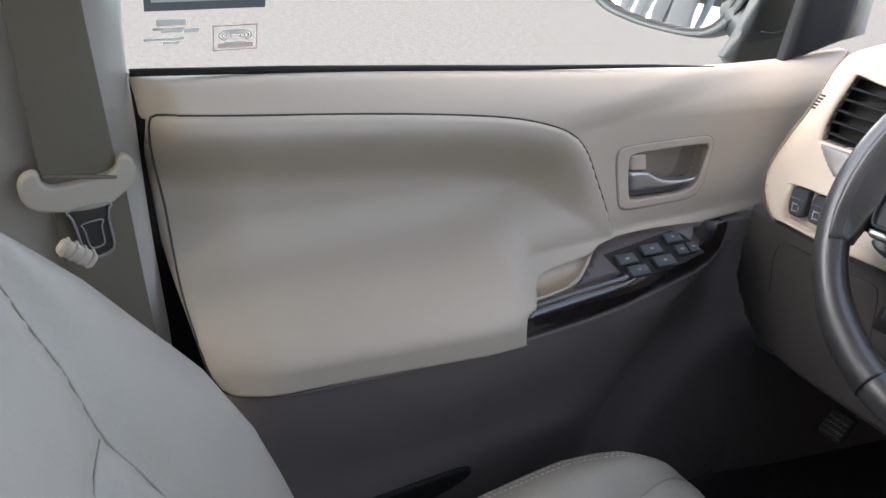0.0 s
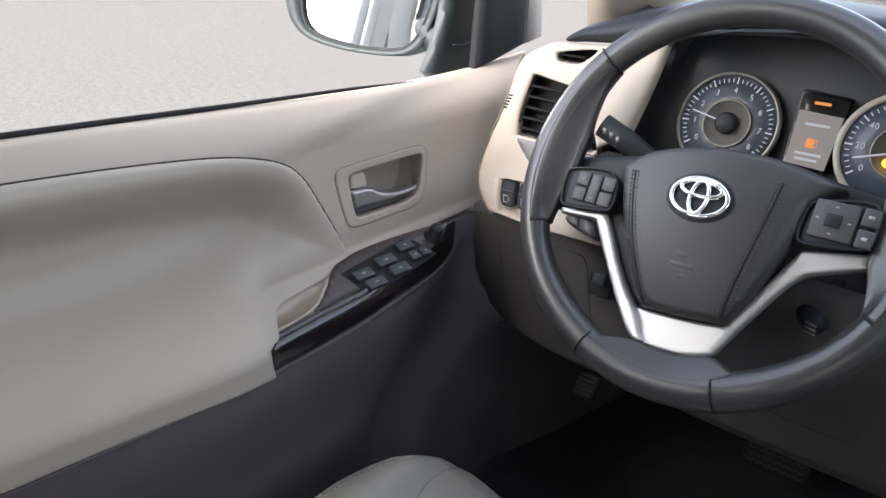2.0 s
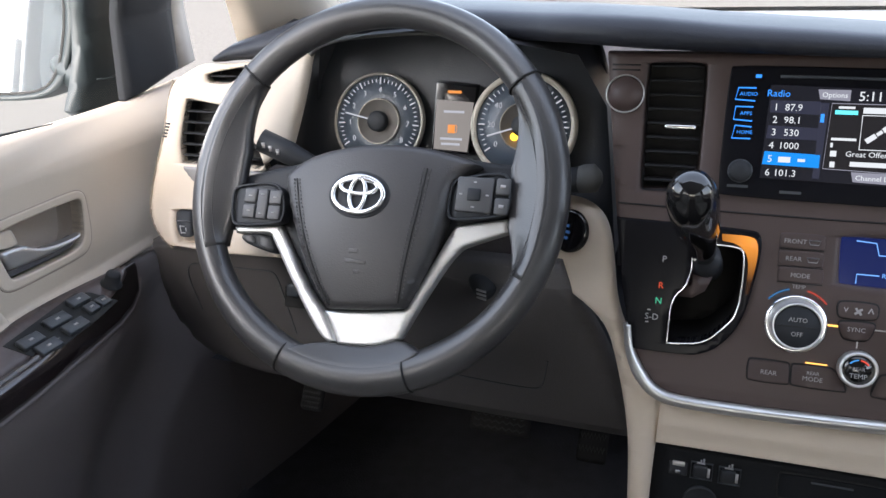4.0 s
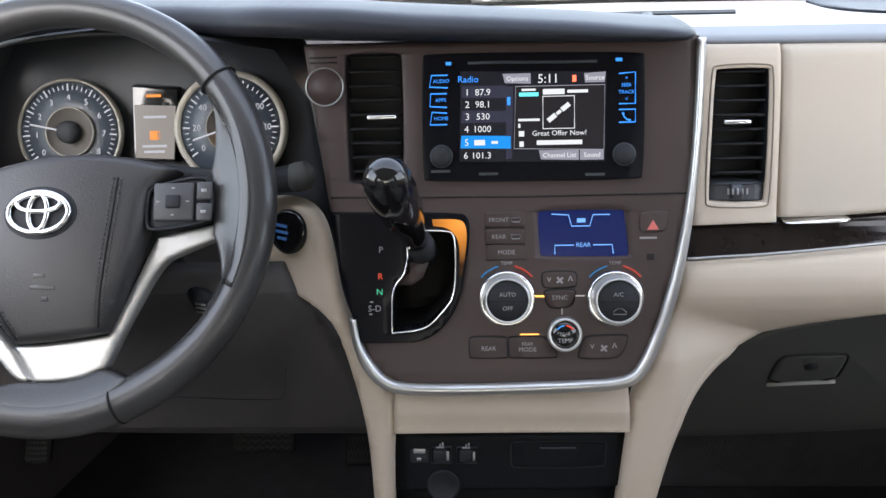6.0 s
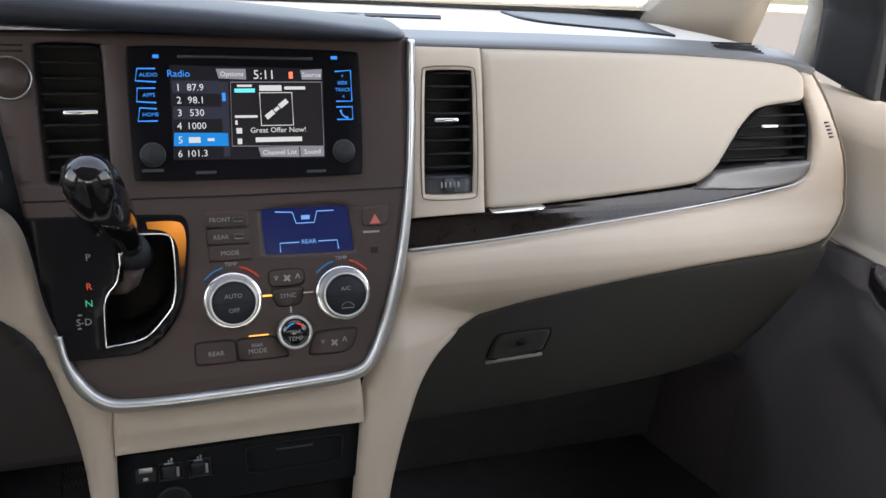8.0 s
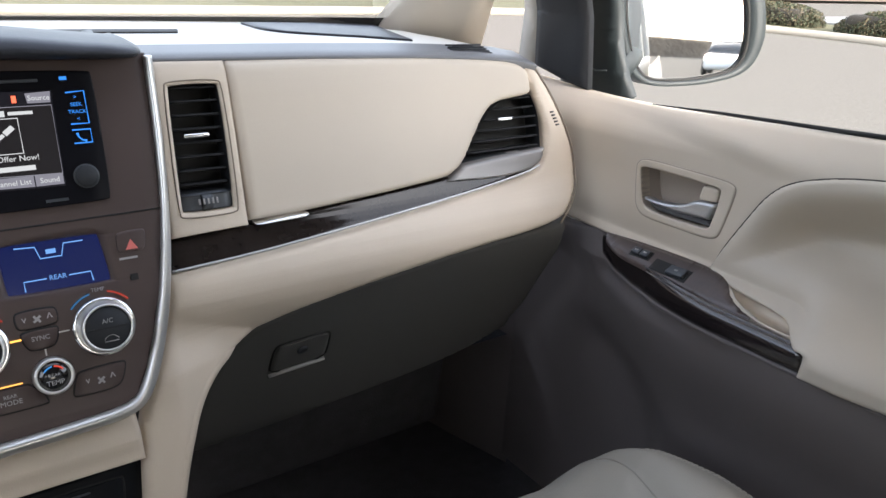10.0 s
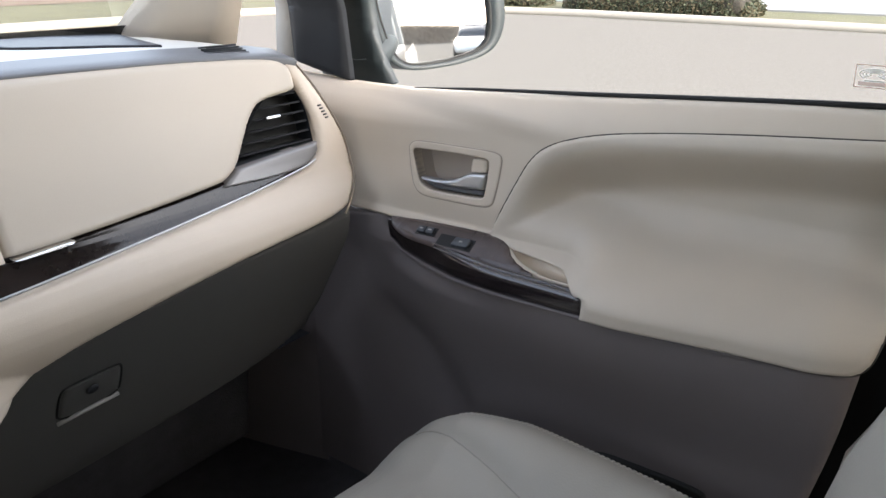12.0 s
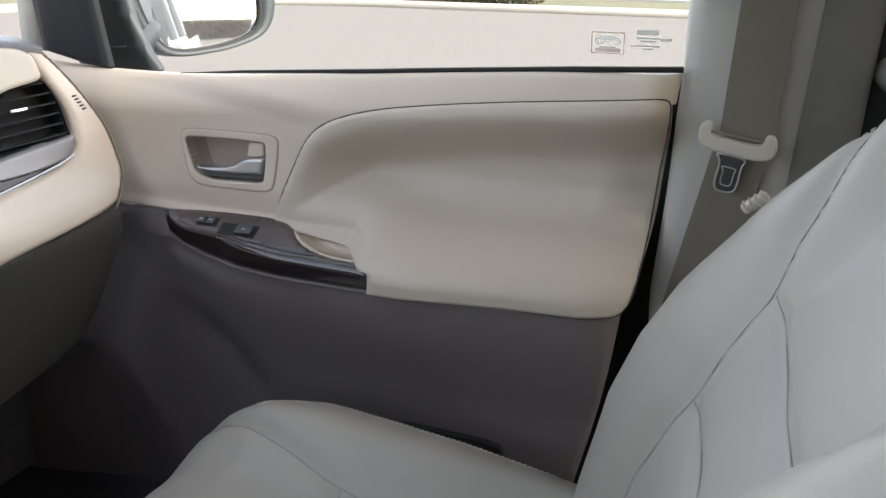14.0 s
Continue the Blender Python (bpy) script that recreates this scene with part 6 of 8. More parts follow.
for name_, q, txt in (("options_button", [(-0.004, 1.166), (0.022, 1.166), (0.022, 1.157), (-0.002, 1.158)], "Options"), ("source_button", [(0.071, 1.165), (0.091, 1.166), (0.090, 1.157), (0.072, 1.157)], "Source"), ("channel_button", [(0.029, 1.099), (0.066, 1.099), (0.066, 1.090), (0.031, 1.091)], "Channel List"), ("sound_button", [(0.067, 1.099), (0.089, 1.099), (0.089, 1.090), (0.067, 1.090)], "Sound")):
    panel(sc, name_, q, BUTTONGREY, 0.0052)
    label_at(sc, txt, 0.0062, (sum(p[0] for p in q) / 4, sum(p[1] for p in q) / 4), PALE)
label_at(sc, "Radio", 0.0085, (-0.036, 1.162), BLUE)
label_at(sc, "5:11", 0.0115, (0.038, 1.161), PALE)
bar_at(sc, (0.062, 1.161), 0.0035, 0.006, REDLIT)
bar_at(sc, (0.020, 1.148), 0.018, 0.0035, glow("lit_teal", (0.1, 0.55, 0.6), 1.1))
bar_at(sc, (0.020, 1.152), 0.013, 0.002, PALE)
bar_at(sc, (0.043, 1.150), 0.020, 0.005, PALE)
bar_at(sc, (0.065, 1.150), 0.019, 0.0028, PALE)
bar_at(sc, (0.020, 1.126), 0.020, 0.0022, PALE)
bar_at(sc, (0.011, 1.121), 0.002, 0.004, PALE)
label_at(sc, "Great Offer Now!", 0.0068, (0.048, 1.114), PALE)
bar_at(sc, (0.048, 1.106), 0.042, 0.0042, PALE)
bar_at(sc, (0.013, 1.114), 0.005, 0.005, PALE)
bar_at(sc, (0.013, 1.105), 0.004, 0.005, PALE)
for q, txt in (([(-0.055, 1.166), (-0.070, 1.166), (-0.072, 1.156), (-0.055, 1.155)], "AUDIO"), ([(-0.056, 1.150), (-0.071, 1.150), (-0.072, 1.139), (-0.056, 1.138)], "APPS"), ([(-0.056, 1.133), (-0.070, 1.134), (-0.072, 1.123), (-0.056, 1.123)], "HOME")):
    b = part("radio_button", tube([stack_at(0.0048)(x, z, 0) for x, z in q], 0.0007, 5), BLUE, head, "lit blue button outline")
    label_at(b, txt, 0.0048, (sum(p[0] for p in q) / 4 + 0.002, sum(p[1] for p in q) / 4), BLUE, 0.0048)
q = [(0.103, 1.164), (0.118, 1.165), (0.118, 1.138), (0.103, 1.138)]
b = part("radio_button", tube([stack_at(0.0048)(x, z, 0) for x, z in q], 0.0007, 5), BLUE, head, "lit blue button outline")
for xz, txt in (((0.110, 1.160), ">"), ((0.110, 1.154), "SEEK"), ((0.110, 1.148), "TRACK"), ((0.110, 1.142), "<")):
    label_at(b, txt, 0.0046, xz, BLUE, 0.0048)
q = [(0.103, 1.133), (0.118, 1.133), (0.118, 1.122), (0.103, 1.122)]
b = part("radio_button", tube([stack_at(0.0048)(x, z, 0) for x, z in q], 0.0007, 5), BLUE, head, "lit blue button outline")
hx, hz = (0.110, 1.127)
part("handset_icon", tube([stack_at(0.0052)(hx + a, hz + c, 0) for a, c in ((-0.0035, 0.0035), (-0.0025, 0.0), (0.0, -0.0025), (0.0035, -0.0035))], [0.0012, 0.0007, 0.0007, 0.0012], 5), BLUE, b)
bar_at(head, (-0.054, 1.176), 0.005, 0.003, BLUE, 0.0048, "eject_mark")
bar_at(head, (0.103, 1.176), 0.006, 0.003, BLUE, 0.0048, "media_mark")
part("disc_slot", tube([stack_at(0.0045)(x, z, 0) for x, z in [(-0.036, 1.176), (-0.004, 1.176), (0.054, 1.175), (0.083, 1.175)]], 0.0014, 6), SWITCH, head, "disc slot")
for xz in ((-0.062, 1.095), (0.108, 1.094)):
    kn = part("radio_knob", lathe([(0.0095, 0), (0.0095, 0.003), (0.0085, 0.004), (0, 0.0042)], frame_on(stack_at(0.004), *xz), 32), DARK, head, "black radio knob")
    part("knob_ring", lathe([(0.0108, 0), (0.0106, 0.0012), (0.0098, 0.0012)], frame_on(stack_at(0.004), *xz), 32), SWITCH, kn)
for xz in ((-0.018, 1.079), (0.081, 1.077), (-0.063, 1.082)):
    bar_at(head, xz, 0.018, 0.0025, SWITCH, 0.0045, "faint_mark")

# gear selector
sel = thing("gear_selector", (-0.09, 0.48, 0.94), "automatic gear selector with glossy black knob in park", "gear selector")
part("selector_plate", sheet(gate_o, stack_at(0.003), roll=0.001, cell=0.01, holes=[[(-0.096, 1.029, 1), (-0.058, 1.029), (-0.051, 1.025), (-0.050, 0.999), (-0.052, 0.970), (-0.060, 0.959), (-0.076, 0.943), (-0.089, 0.939), (-0.112, 0.937, 1), (-0.112, 0.978), (-0.096, 0.992)]]), material("selector_black", (0.007, 0.007, 0.009), 0.22, spec=0.10), sel, "glossy black selector plate")
gate = [(-0.096, 1.029, 1), (-0.058, 1.029), (-0.051, 1.025), (-0.050, 0.999), (-0.052, 0.970), (-0.060, 0.959), (-0.076, 0.943), (-0.089, 0.939), (-0.112, 0.937, 1), (-0.112, 0.978), (-0.096, 0.992)]
part("gate_floor", sheet(gate, stack_at(-0.045), roll=0.001, cell=0.03), material("black_gate_plastic", (0.008, 0.008, 0.008), 0.6, spec=0.15), sel)
part("gate_wall", loft([[stack_at(0.002)(x, z, 0) for x, z in chaikin(gate, 2)], [stack_at(-0.045)(x, z, 0) for x, z in chaikin(gate, 2)]], caps=False), material("black_gate_side", (0.008, 0.008, 0.008), 0.5, spec=0.15), sel)
part("gate_edge", tube([stack_at(0.0035)(x, z, 0) for x, z in chaikin(gate, 2)], 0.0010, 6, closed=True), CHROME, sel, "thin chrome gate edge")
part("gate_step", sheet([(-0.111, 0.977, 1), (-0.095, 0.989, 1), (-0.096, 0.997, 1), (-0.076, 0.998, 1), (-0.082, 0.984, 1), (-0.093, 0.977, 1)], stack_at(-0.003), roll=0.001, skirt=0.01, cell=0.03, times=0), STACKMAT, sel)
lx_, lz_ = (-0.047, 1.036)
# falloff of the amber light from its corner is painted into the emission
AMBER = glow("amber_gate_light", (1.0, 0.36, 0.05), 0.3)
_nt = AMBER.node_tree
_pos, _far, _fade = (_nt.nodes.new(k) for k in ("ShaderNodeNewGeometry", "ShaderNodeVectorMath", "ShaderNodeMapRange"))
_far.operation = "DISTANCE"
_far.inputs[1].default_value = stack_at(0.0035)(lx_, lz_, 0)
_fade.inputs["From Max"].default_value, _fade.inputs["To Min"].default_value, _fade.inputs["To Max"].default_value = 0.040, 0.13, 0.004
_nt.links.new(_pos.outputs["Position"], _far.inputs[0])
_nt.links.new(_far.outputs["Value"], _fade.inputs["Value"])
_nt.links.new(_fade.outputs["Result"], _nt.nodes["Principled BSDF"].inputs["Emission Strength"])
part("gate_lamp", sheet([(-0.072, 1.039, 1), (-0.046, 1.039), (-0.040, 1.034), (-0.039, 1.019), (-0.044, 0.988, 1), (-0.047, 0.988, 1), (-0.046, 1.019), (-0.056, 1.031), (-0.071, 1.033, 1)], stack_at(0.0035), roll=0.0006, skirt=0.001, cell=0.02, times=2), AMBER, sel, "amber lit edge of the gate with painted falloff")
for xz, txt, mt in (((-0.121, 1.013), "P", WHITE), ((-0.122, 0.989), "R", glow("dim_red", (0.7, 0.09, 0.04), 0.5)), ((-0.123, 0.975), "N", glow("lit_green", (0.05, 0.35, 0.2), 0.8)), ((-0.128, 0.960), "S-D", WHITE)):
    label_at(sel, txt, 0.0085, xz, mt, 0.0055)
bar_at(sel, (-0.131, 0.966), 0.003, 0.0012, WHITE, 0.005)
bar_at(sel, (-0.132, 0.955), 0.003, 0.0012, WHITE, 0.005)
KNOB = [((-0.085, 0.497, 1.012), 0.010), ((-0.088, 0.475, 1.034), 0.0115), ((-0.0905, 0.462, 1.050), 0.0145), ((-0.094, 0.445, 1.067), 0.0190), ((-0.097, 0.43, 1.083), 0.0205), ((-0.0995, 0.415, 1.099), 0.0212), ((-0.101, 0.405, 1.111), 0.0198), ((-0.102, 0.398, 1.1195), 0.0155), ((-0.1024, 0.395, 1.1235), 0.009), ((-0.1025, 0.394, 1.125), 0.002)]
bm = tube([p for p, r in KNOB], [r for p, r in KNOB], 28)
part("selector_knob", bm, GLOSS, sel, "glossy black knob")
part("selector_boot", tube([(-0.083, 0.51, 1.0), (-0.083, 0.497, 1.012), (-0.0835, 0.486, 1.023)], [0.016, 0.014, 0.012], 20), DARK, sel)

# climate controls
hv = thing("climate_controls", (0.05, 0.49, 0.9), "climate control panel with two silver-ringed dials", "climate controls")
ds = part("climate_display", sheet(clim, stack_at(-0.004), roll=0.0005, cell=0.03, times=0), glow("climate_screen", (0.004, 0.008, 0.050), 1.0), hv, "dark blue climate display")
ICE = glow("lit_ice", (0.12, 0.28, 0.60), 1.0)
part("display_line", tube([stack_at(-0.003)(x, z, 0) for x, z in [(0.041, 1.040), (0.057, 1.039), (0.060, 1.029), (0.077, 1.029), (0.080, 1.039), (0.096, 1.039)]], 0.0006, 5), ICE, ds)
part("display_line", tube([stack_at(-0.003)(x, z, 0) for x, z in [(0.044, 1.004), (0.044, 1.012), (0.062, 1.012)]], 0.0006, 5), ICE, ds)
part("display_line", tube([stack_at(-0.003)(x, z, 0) for x, z in [(0.080, 1.012), (0.098, 1.012), (0.099, 1.004)]], 0.0006, 5), ICE, ds)
label_at(ds, "REAR", 0.006, (0.071, 1.012), ICE, -0.003)
bar_at(ds, (0.069, 1.034), 0.008, 0.004, ICE, -0.003)
for xz, txt in (((-0.003, 1.037), "FRONT"), ((-0.003, 1.022), "REAR"), ((-0.002, 1.008), "MODE")):
    b = part("climate_button", sheet(rpoly([(xz[0] - 0.019, xz[1] + 0.0066), (xz[0] + 0.019, xz[1] + 0.0066), (xz[0] + 0.019, xz[1] - 0.0066), (xz[0] - 0.019, xz[1] - 0.0066)], 0.002), stack_at(0.0015), roll=0.0012, skirt=0.002, cell=0.02), STACKMAT, hv, "dark push button")
    part("button_gap", rbox(0.038, 0.0008, 0.0006, frame_on(stack_at(0), xz[0], xz[1] - 0.0073, 0.0006), 0), RUBBER, b)
    label_at(b, txt, 0.0058, (xz[0] - (0.006 if txt != "MODE" else 0), xz[1]), WHITE, 0.002)
    if txt != "MODE":
        part("glass_icon", tube([stack_at(0.002)(xz[0] + 0.010 + a, xz[1] + c, 0) for a, c in ((-0.005, 0.0018), (0.005, 0.0018), (0.0035, -0.0018), (-0.0035, -0.0018))], 0.0005, 4, closed=True), WHITE, b)


def big_dial(xz, r, texts, label):
    m = frame_on(stack_at(0), *xz)
    d = part("climate_dial", lathe([(r * 1.03, 0), (r * 1.03, 0.003), (r * 0.98, 0.006), (r * 0.88, 0.0065), (r * 0.85, 0.004)], m, 48), CHROME, hv, label)
    part("dial_ring", lathe([(r * 0.87, 0.004), (r * 0.85, 0.014), (r * 0.82, 0.0195), (r * 0.78, 0.0210), (r * 0.735, 0.0205), (r * 0.725, 0.018)], m, 48), SILVER, d)
    part("dial_cap", lathe([(r * 0.73, 0.0185), (r * 0.70, 0.0195), (0, 0.0205)], m, 40), DARK, d)
    part("cap_gap", rbox(r * 1.3, 0.0008, 0.0008, m @ pose(0, 0, 0.0203), 0), RUBBER, d)
    for txt, dy in texts:
        if txt:
            words(txt, 0.0056, m @ pose(0, dy, 0.0206), WHITE, d, "lettering")
    return d


for xz, texts in (((-0.002, 0.966), (("AUTO", 0.006), ("OFF", -0.007))), ((0.100, 0.965), (("A/C", 0.006), ("", 0)))):
    d = big_dial(xz, 0.0262, texts, "round dial with chrome and silver ring")
    m = frame_on(stack_at(0), *xz)
    for a0, a1, mt, nm in ((104, 140, glow("blue_arc", (0.04, 0.20, 0.45), 0.4), "cold_arc"), (40, 76, glow("red_arc", (0.55, 0.06, 0.04), 0.45), "hot_arc")):
        part(nm, tube([m @ Vector((0.0315 * math.cos(radians(a)), 0.0315 * math.sin(radians(a)), 0.0008)) for a in np.linspace(a0, a1, 8)], 0.0009, 5), mt, d)
    words("TEMP", 0.0048, m @ pose(0, 0.0335, 0.0008), WHITE, d, "lettering")
ix, iz = (0.101, 0.962)
part("recirculation_icon", tube([stack_at(0.021)(ix + a, iz + c, 0) for a, c in ((-0.006, -0.002), (-0.005, 0.001), (-0.002, 0.003), (0.002, 0.003), (0.006, 0.0), (0.006, -0.002))], 0.0005, 4, closed=True), WHITE, hv)
m = frame_on(stack_at(0), *(0.052, 0.934))
d = part("rear_dial", lathe([(0.0165, 0), (0.0163, 0.007), (0.0155, 0.010), (0.0135, 0.0105), (0.013, 0.008)], m, 40), SILVER, hv, "small silver-ringed dial")
part("dial_cap", lathe([(0.0134, 0.008), (0.013, 0.0095), (0, 0.010)], m, 32), GLOSS, d)
words("REAR", 0.0042, m @ pose(0, 0.001, 0.0103), WHITE, d, "lettering")
words("TEMP", 0.006, m @ pose(0, -0.0055, 0.0103), WHITE, d, "lettering")
part("cold_arc", tube([m @ Vector((0.009 * math.cos(radians(a)), 0.009 * math.sin(radians(a)), 0.0103)) for a in np.linspace(95, 145, 6)], 0.0007, 5), glow("blue_arc_small", (0.06, 0.3, 0.7), 0.6), d)
part("hot_arc", tube([m @ Vector((0.009 * math.cos(radians(a)), 0.009 * math.sin(radians(a)), 0.0103)) for a in np.linspace(35, 85, 6)], 0.0007, 5), glow("red_arc_small", (0.8, 0.08, 0.05), 0.6), d)


def flat_button(name, pts, r, marks, label):
    b = part(name, sheet(rpoly(pts, r), stack_at(0.002), roll=0.0015, skirt=0.003, cell=0.02), STACKMAT, hv, label)
    part("button_gap", tube([stack_at(0.0004)(x, z, 0) for x, z in chaikin(rpoly(pts, r), 2)], 0.0011, 6, closed=True), RUBBER, b)
    for txt, size, xz in marks:
        label_at(b, txt, size, xz, WHITE, 0.0024)
    return b


def fan_icon(xz):
    m = frame_on(stack_at(0.0030), *xz)
    return part("fan_icon", joined(*[rbox(0.0036, 0.0019, 0.0004, m @ pose(0, 0, 0, 0, 0, 30 + 90 * k) @ pose(0.0020, 0.0005, 0), 0) for k in range(4)]), WHITE, hv, smooth=False)


flat_button("fan_button", [(0.031, 0.990), (0.064, 0.990), (0.064, 0.976), (0.032, 0.975)], 0.003, [("v", 0.009, (0.038, 0.984)), ("^", 0.012, (0.058, 0.982))], "fan speed rocker")
fan_icon((0.048, 0.983))
flat_button("sync_button", [(0.032, 0.973), (0.064, 0.974), (0.059, 0.958), (0.038, 0.957)], 0.003, [("SYNC", 0.0058, (0.048, 0.967))], "sync push button")
bar_at(hv, (0.029, 0.968), 0.009, 0.0016, glow("amber_mark", (1.0, 0.5, 0.1), 1.2), 0.001, "indicator")
bar_at(hv, (0.067, 0.968), 0.009, 0.0012, LEVER, 0.001, "indicator")
bar_at(hv, (0.050, 0.954), 0.0012, 0.006, LEVER, 0.001, "indicator")
flat_button("rear_button", [(-0.038, 0.932), (-0.003, 0.932), (-0.002, 0.913), (-0.038, 0.913)], 0.002, [("REAR", 0.006, (-0.020, 0.922))], "rear climate button")
flat_button("rear_mode_button", [(-0.001, 0.932), (0.032, 0.932), (0.042, 0.923), (0.046, 0.913), (-0.001, 0.913)], 0.002, [("REAR", 0.0045, (0.017, 0.926)), ("MODE", 0.006, (0.017, 0.921))], "rear mode button")
bar_at(hv, (0.019, 0.934), 0.018, 0.0012, glow("amber_line", (1.0, 0.45, 0.1), 1.2), 0.001, "indicator")
flat_button("rear_fan_button", [(0.071, 0.932), (0.113, 0.933), (0.106, 0.915), (0.097, 0.912), (0.064, 0.912)], 0.003, [("v", 0.009, (0.078, 0.924)), ("^", 0.012, (0.099, 0.922))], "rear fan rocker")
fan_icon((0.089, 0.922))
hz_ = [(0.123, 1.042), (0.150, 1.043), (0.147, 1.024), (0.122, 1.024)]
hb = part("hazard_button", sheet(rpoly(hz_, 0.003), stack_at(0.002), roll=0.0015, skirt=0.003, cell=0.02), STACKMAT, stack, "hazard light button")
bm = bmesh.new()
m = frame_on(stack_at(0.0025), *(0.135, 1.031))
bm.faces.new([bm.verts.new(m @ Vector(p)) for p in ((-0.0055, -0.0045, 0), (0.0055, -0.0045, 0), (0, 0.005, 0))])
part("hazard_triangle", bm, material("faded_red", (0.65, 0.16, 0.14), 0.5), hb, smooth=False)
bar_at(stack, (0.131, 1.019), 0.016, 0.002, WHITE, 0.0008)
bar_at(stack, (0.133, 1.002), 0.007, 0.006, RUBBER, 0.0008, "small_socket")

# ---- lower console ----
con = thing("lower_console", (0, 0.5, 0.42), "cream lower console with dark switch panel", "console")
legp = [(-0.257, 1.032, 1), (-0.230, 1.043), (-0.200, 1.043), (-0.182, 1.032), (-0.173, 1.009), (-0.164, 0.956), (-0.148, 0.924), (-0.128, 0.889), (-0.110, 0.876, 1), (-0.114, 0.835), (-0.116, 0.785), (-0.117, 0.69, 1), (-0.134, 0.69, 1), (-0.138, 0.787), (-0.142, 0.838), (-0.156, 0.897), (-0.171, 0.937), (-0.212, 0.954), (-0.246, 0.958, 1), (-0.251, 0.996)]
part("left_leg", sheet(legp, leg_at(0.0), roll=0.008, cell=0.009), CREAM, con, "cream trim running down beside the stack")
cross = [(-0.1125, 0.880, 1), (-0.002, 0.880), (0.1155, 0.883, 1), (0.1175, 0.833, 1), (-0.003, 0.833), (-0.1145, 0.832, 1)]
part("crossbar", sheet(cross, lambda x, z, h: con_at(-0.003)(x, z, h) + Vector((0, 0.010 * ss(0.850, 0.886, z) + 0.003 * ss(0.858, 0.838, z), 0)), roll=0.002, cell=0.006), CREAM, con, "cream folded crossbar under the stack")
PANELBLACK = material("dull_black_panel", (0.007, 0.008, 0.010), 0.5, spec=0.12, grain=0.25)
dk = [(-0.116, 0.825, 1), (-0.002, 0.826), (0.117, 0.828, 1), (0.1125, 0.774), (0.108, 0.769), (-0.118, 0.766, 1)]
part("foot_panel", sheet([(-0.118, 0.775, 1), (0.112, 0.775, 1), (0.108, 0.69, 1), (-0.118, 0.69, 1)], con_at(-0.032), roll=0.003, cell=0.03), PANELBLACK, con, "black recess under the switch panel")
sw = part("switch_panel", sheet(dk, con_at(-0.016), roll=0.004, cell=0.02), PANELBLACK, con, "black switch panel")
flap = rpoly([(0.001, 0.8186), (0.0967, 0.8192), (0.0946, 0.7924), (0.001, 0.7915)], 0.003)
part("flap_gap", tube([con_at(-0.0158)(x, z, 0) for x, z in chaikin(flap, 2)], 0.0009, 5, closed=True), RUBBER, sw)
fl = part("flap", sheet([(x * 0.98 + 0.001, 0.805 + (z - 0.805) * 0.93) for x, z in flap], con_at(-0.0145), roll=0.0015, skirt=0.004, cell=0.02), PANELBLACK, sw, "closed black flap")
part("flap_slot", rbox(0.036, 0.0016, 0.001, frame_on(con_at(-0.0145), 0.048, 0.813, 0.0004), 0), SWITCH, fl)
for x, z in ((-0.0685, 0.8055), (-0.0423, 0.8050)):
    part("switch_bezel", tube([con_at(-0.0156)(x + a, z + c, 0) for a, c in ((-0.010, -0.008), (0.010, -0.008), (0.010, 0.008), (-0.010, 0.008))], 0.0011, 5, closed=True), SWITCH, sw)
    b = part("seat_heater_switch", rbox(0.0135, 0.0135, 0.006, frame_on(con_at(-0.0155), x - 0.0012, z, 0.001) @ pose(0, 0, 0, 12), 0.002), DARK, sw, "seat heater switch")
    part("mark", rbox(0.0026, 0.0095, 0.001, frame_on(con_at(-0.0155), x + 0.0066, z, 0.003), 0), WHITE, sw)
    for a, c, w, t in ((-0.001, 0.0078, 0.0080, 0.0018), (0.0016, 0.0105, 0.0018, 0.0046), (-0.0010, 0.0100, 0.0016, 0.0026)):
        part("seat_icon", rbox(w, t, 0.0008, frame_on(con_at(-0.0155), x + a, z + c, 0.0008), 0), LEVER, sw)
b = part("usb_port", rbox(0.018, 0.014, 0.003, frame_on(con_at(-0.0155), -0.0906, 0.8045, 0.0), 0.0012), DARK, sw, "small charging port")
part("port_cap", rbox(0.012, 0.0052, 0.0015, frame_on(con_at(-0.0155), -0.0904, 0.8098, 0.0012), 0.0006), LEVER, b, "pale port cover")
part("port_mark", rbox(0.0045, 0.0030, 0.0008, frame_on(con_at(-0.0155), -0.0909, 0.8016, 0.0018), 0), LEVER, b)
part("socket_ring", lathe([(0.0165, 0), (0.0165, 0.0025), (0.0150, 0.0035), (0.0140, 0.0020), (0, 0.0020)], frame_on(con_at(-0.016), -0.067, 0.7745, 0.001), 32), DARK, sw, "round power socket cover")
part("console_body", rbox(0.24, 0.3, 0.36, pose(-0.002, 0.62, 0.59), 0.01), DARK, con)

# start button
stt = part("start_button", lathe([(0.0225, 0), (0.0225, 0.004), (0.020, 0.006), (0.0175, 0.005), (0, 0.0055)], frame_on(leg_at(0.0), *(-0.218, 1.015), 0.0), 36), GLOSS, dash, "round engine start button")
for dz, w in ((0.006, 0.014), (0.0, 0.016), (-0.006, 0.012)):
    px = (-0.223, 1.014)
    part("button_text", rbox(w, 0.003, 0.0006, frame_on(leg_at(0.0), px[0], px[1] + dz, 0.006), 0), glow("dim_blue", (0.02, 0.06, 0.16), 0.45), stt)

# pedals
BUTTONRUBBER = material("worn_rubber_tread", (0.05, 0.05, 0.052), 0.55, grain=0.2)


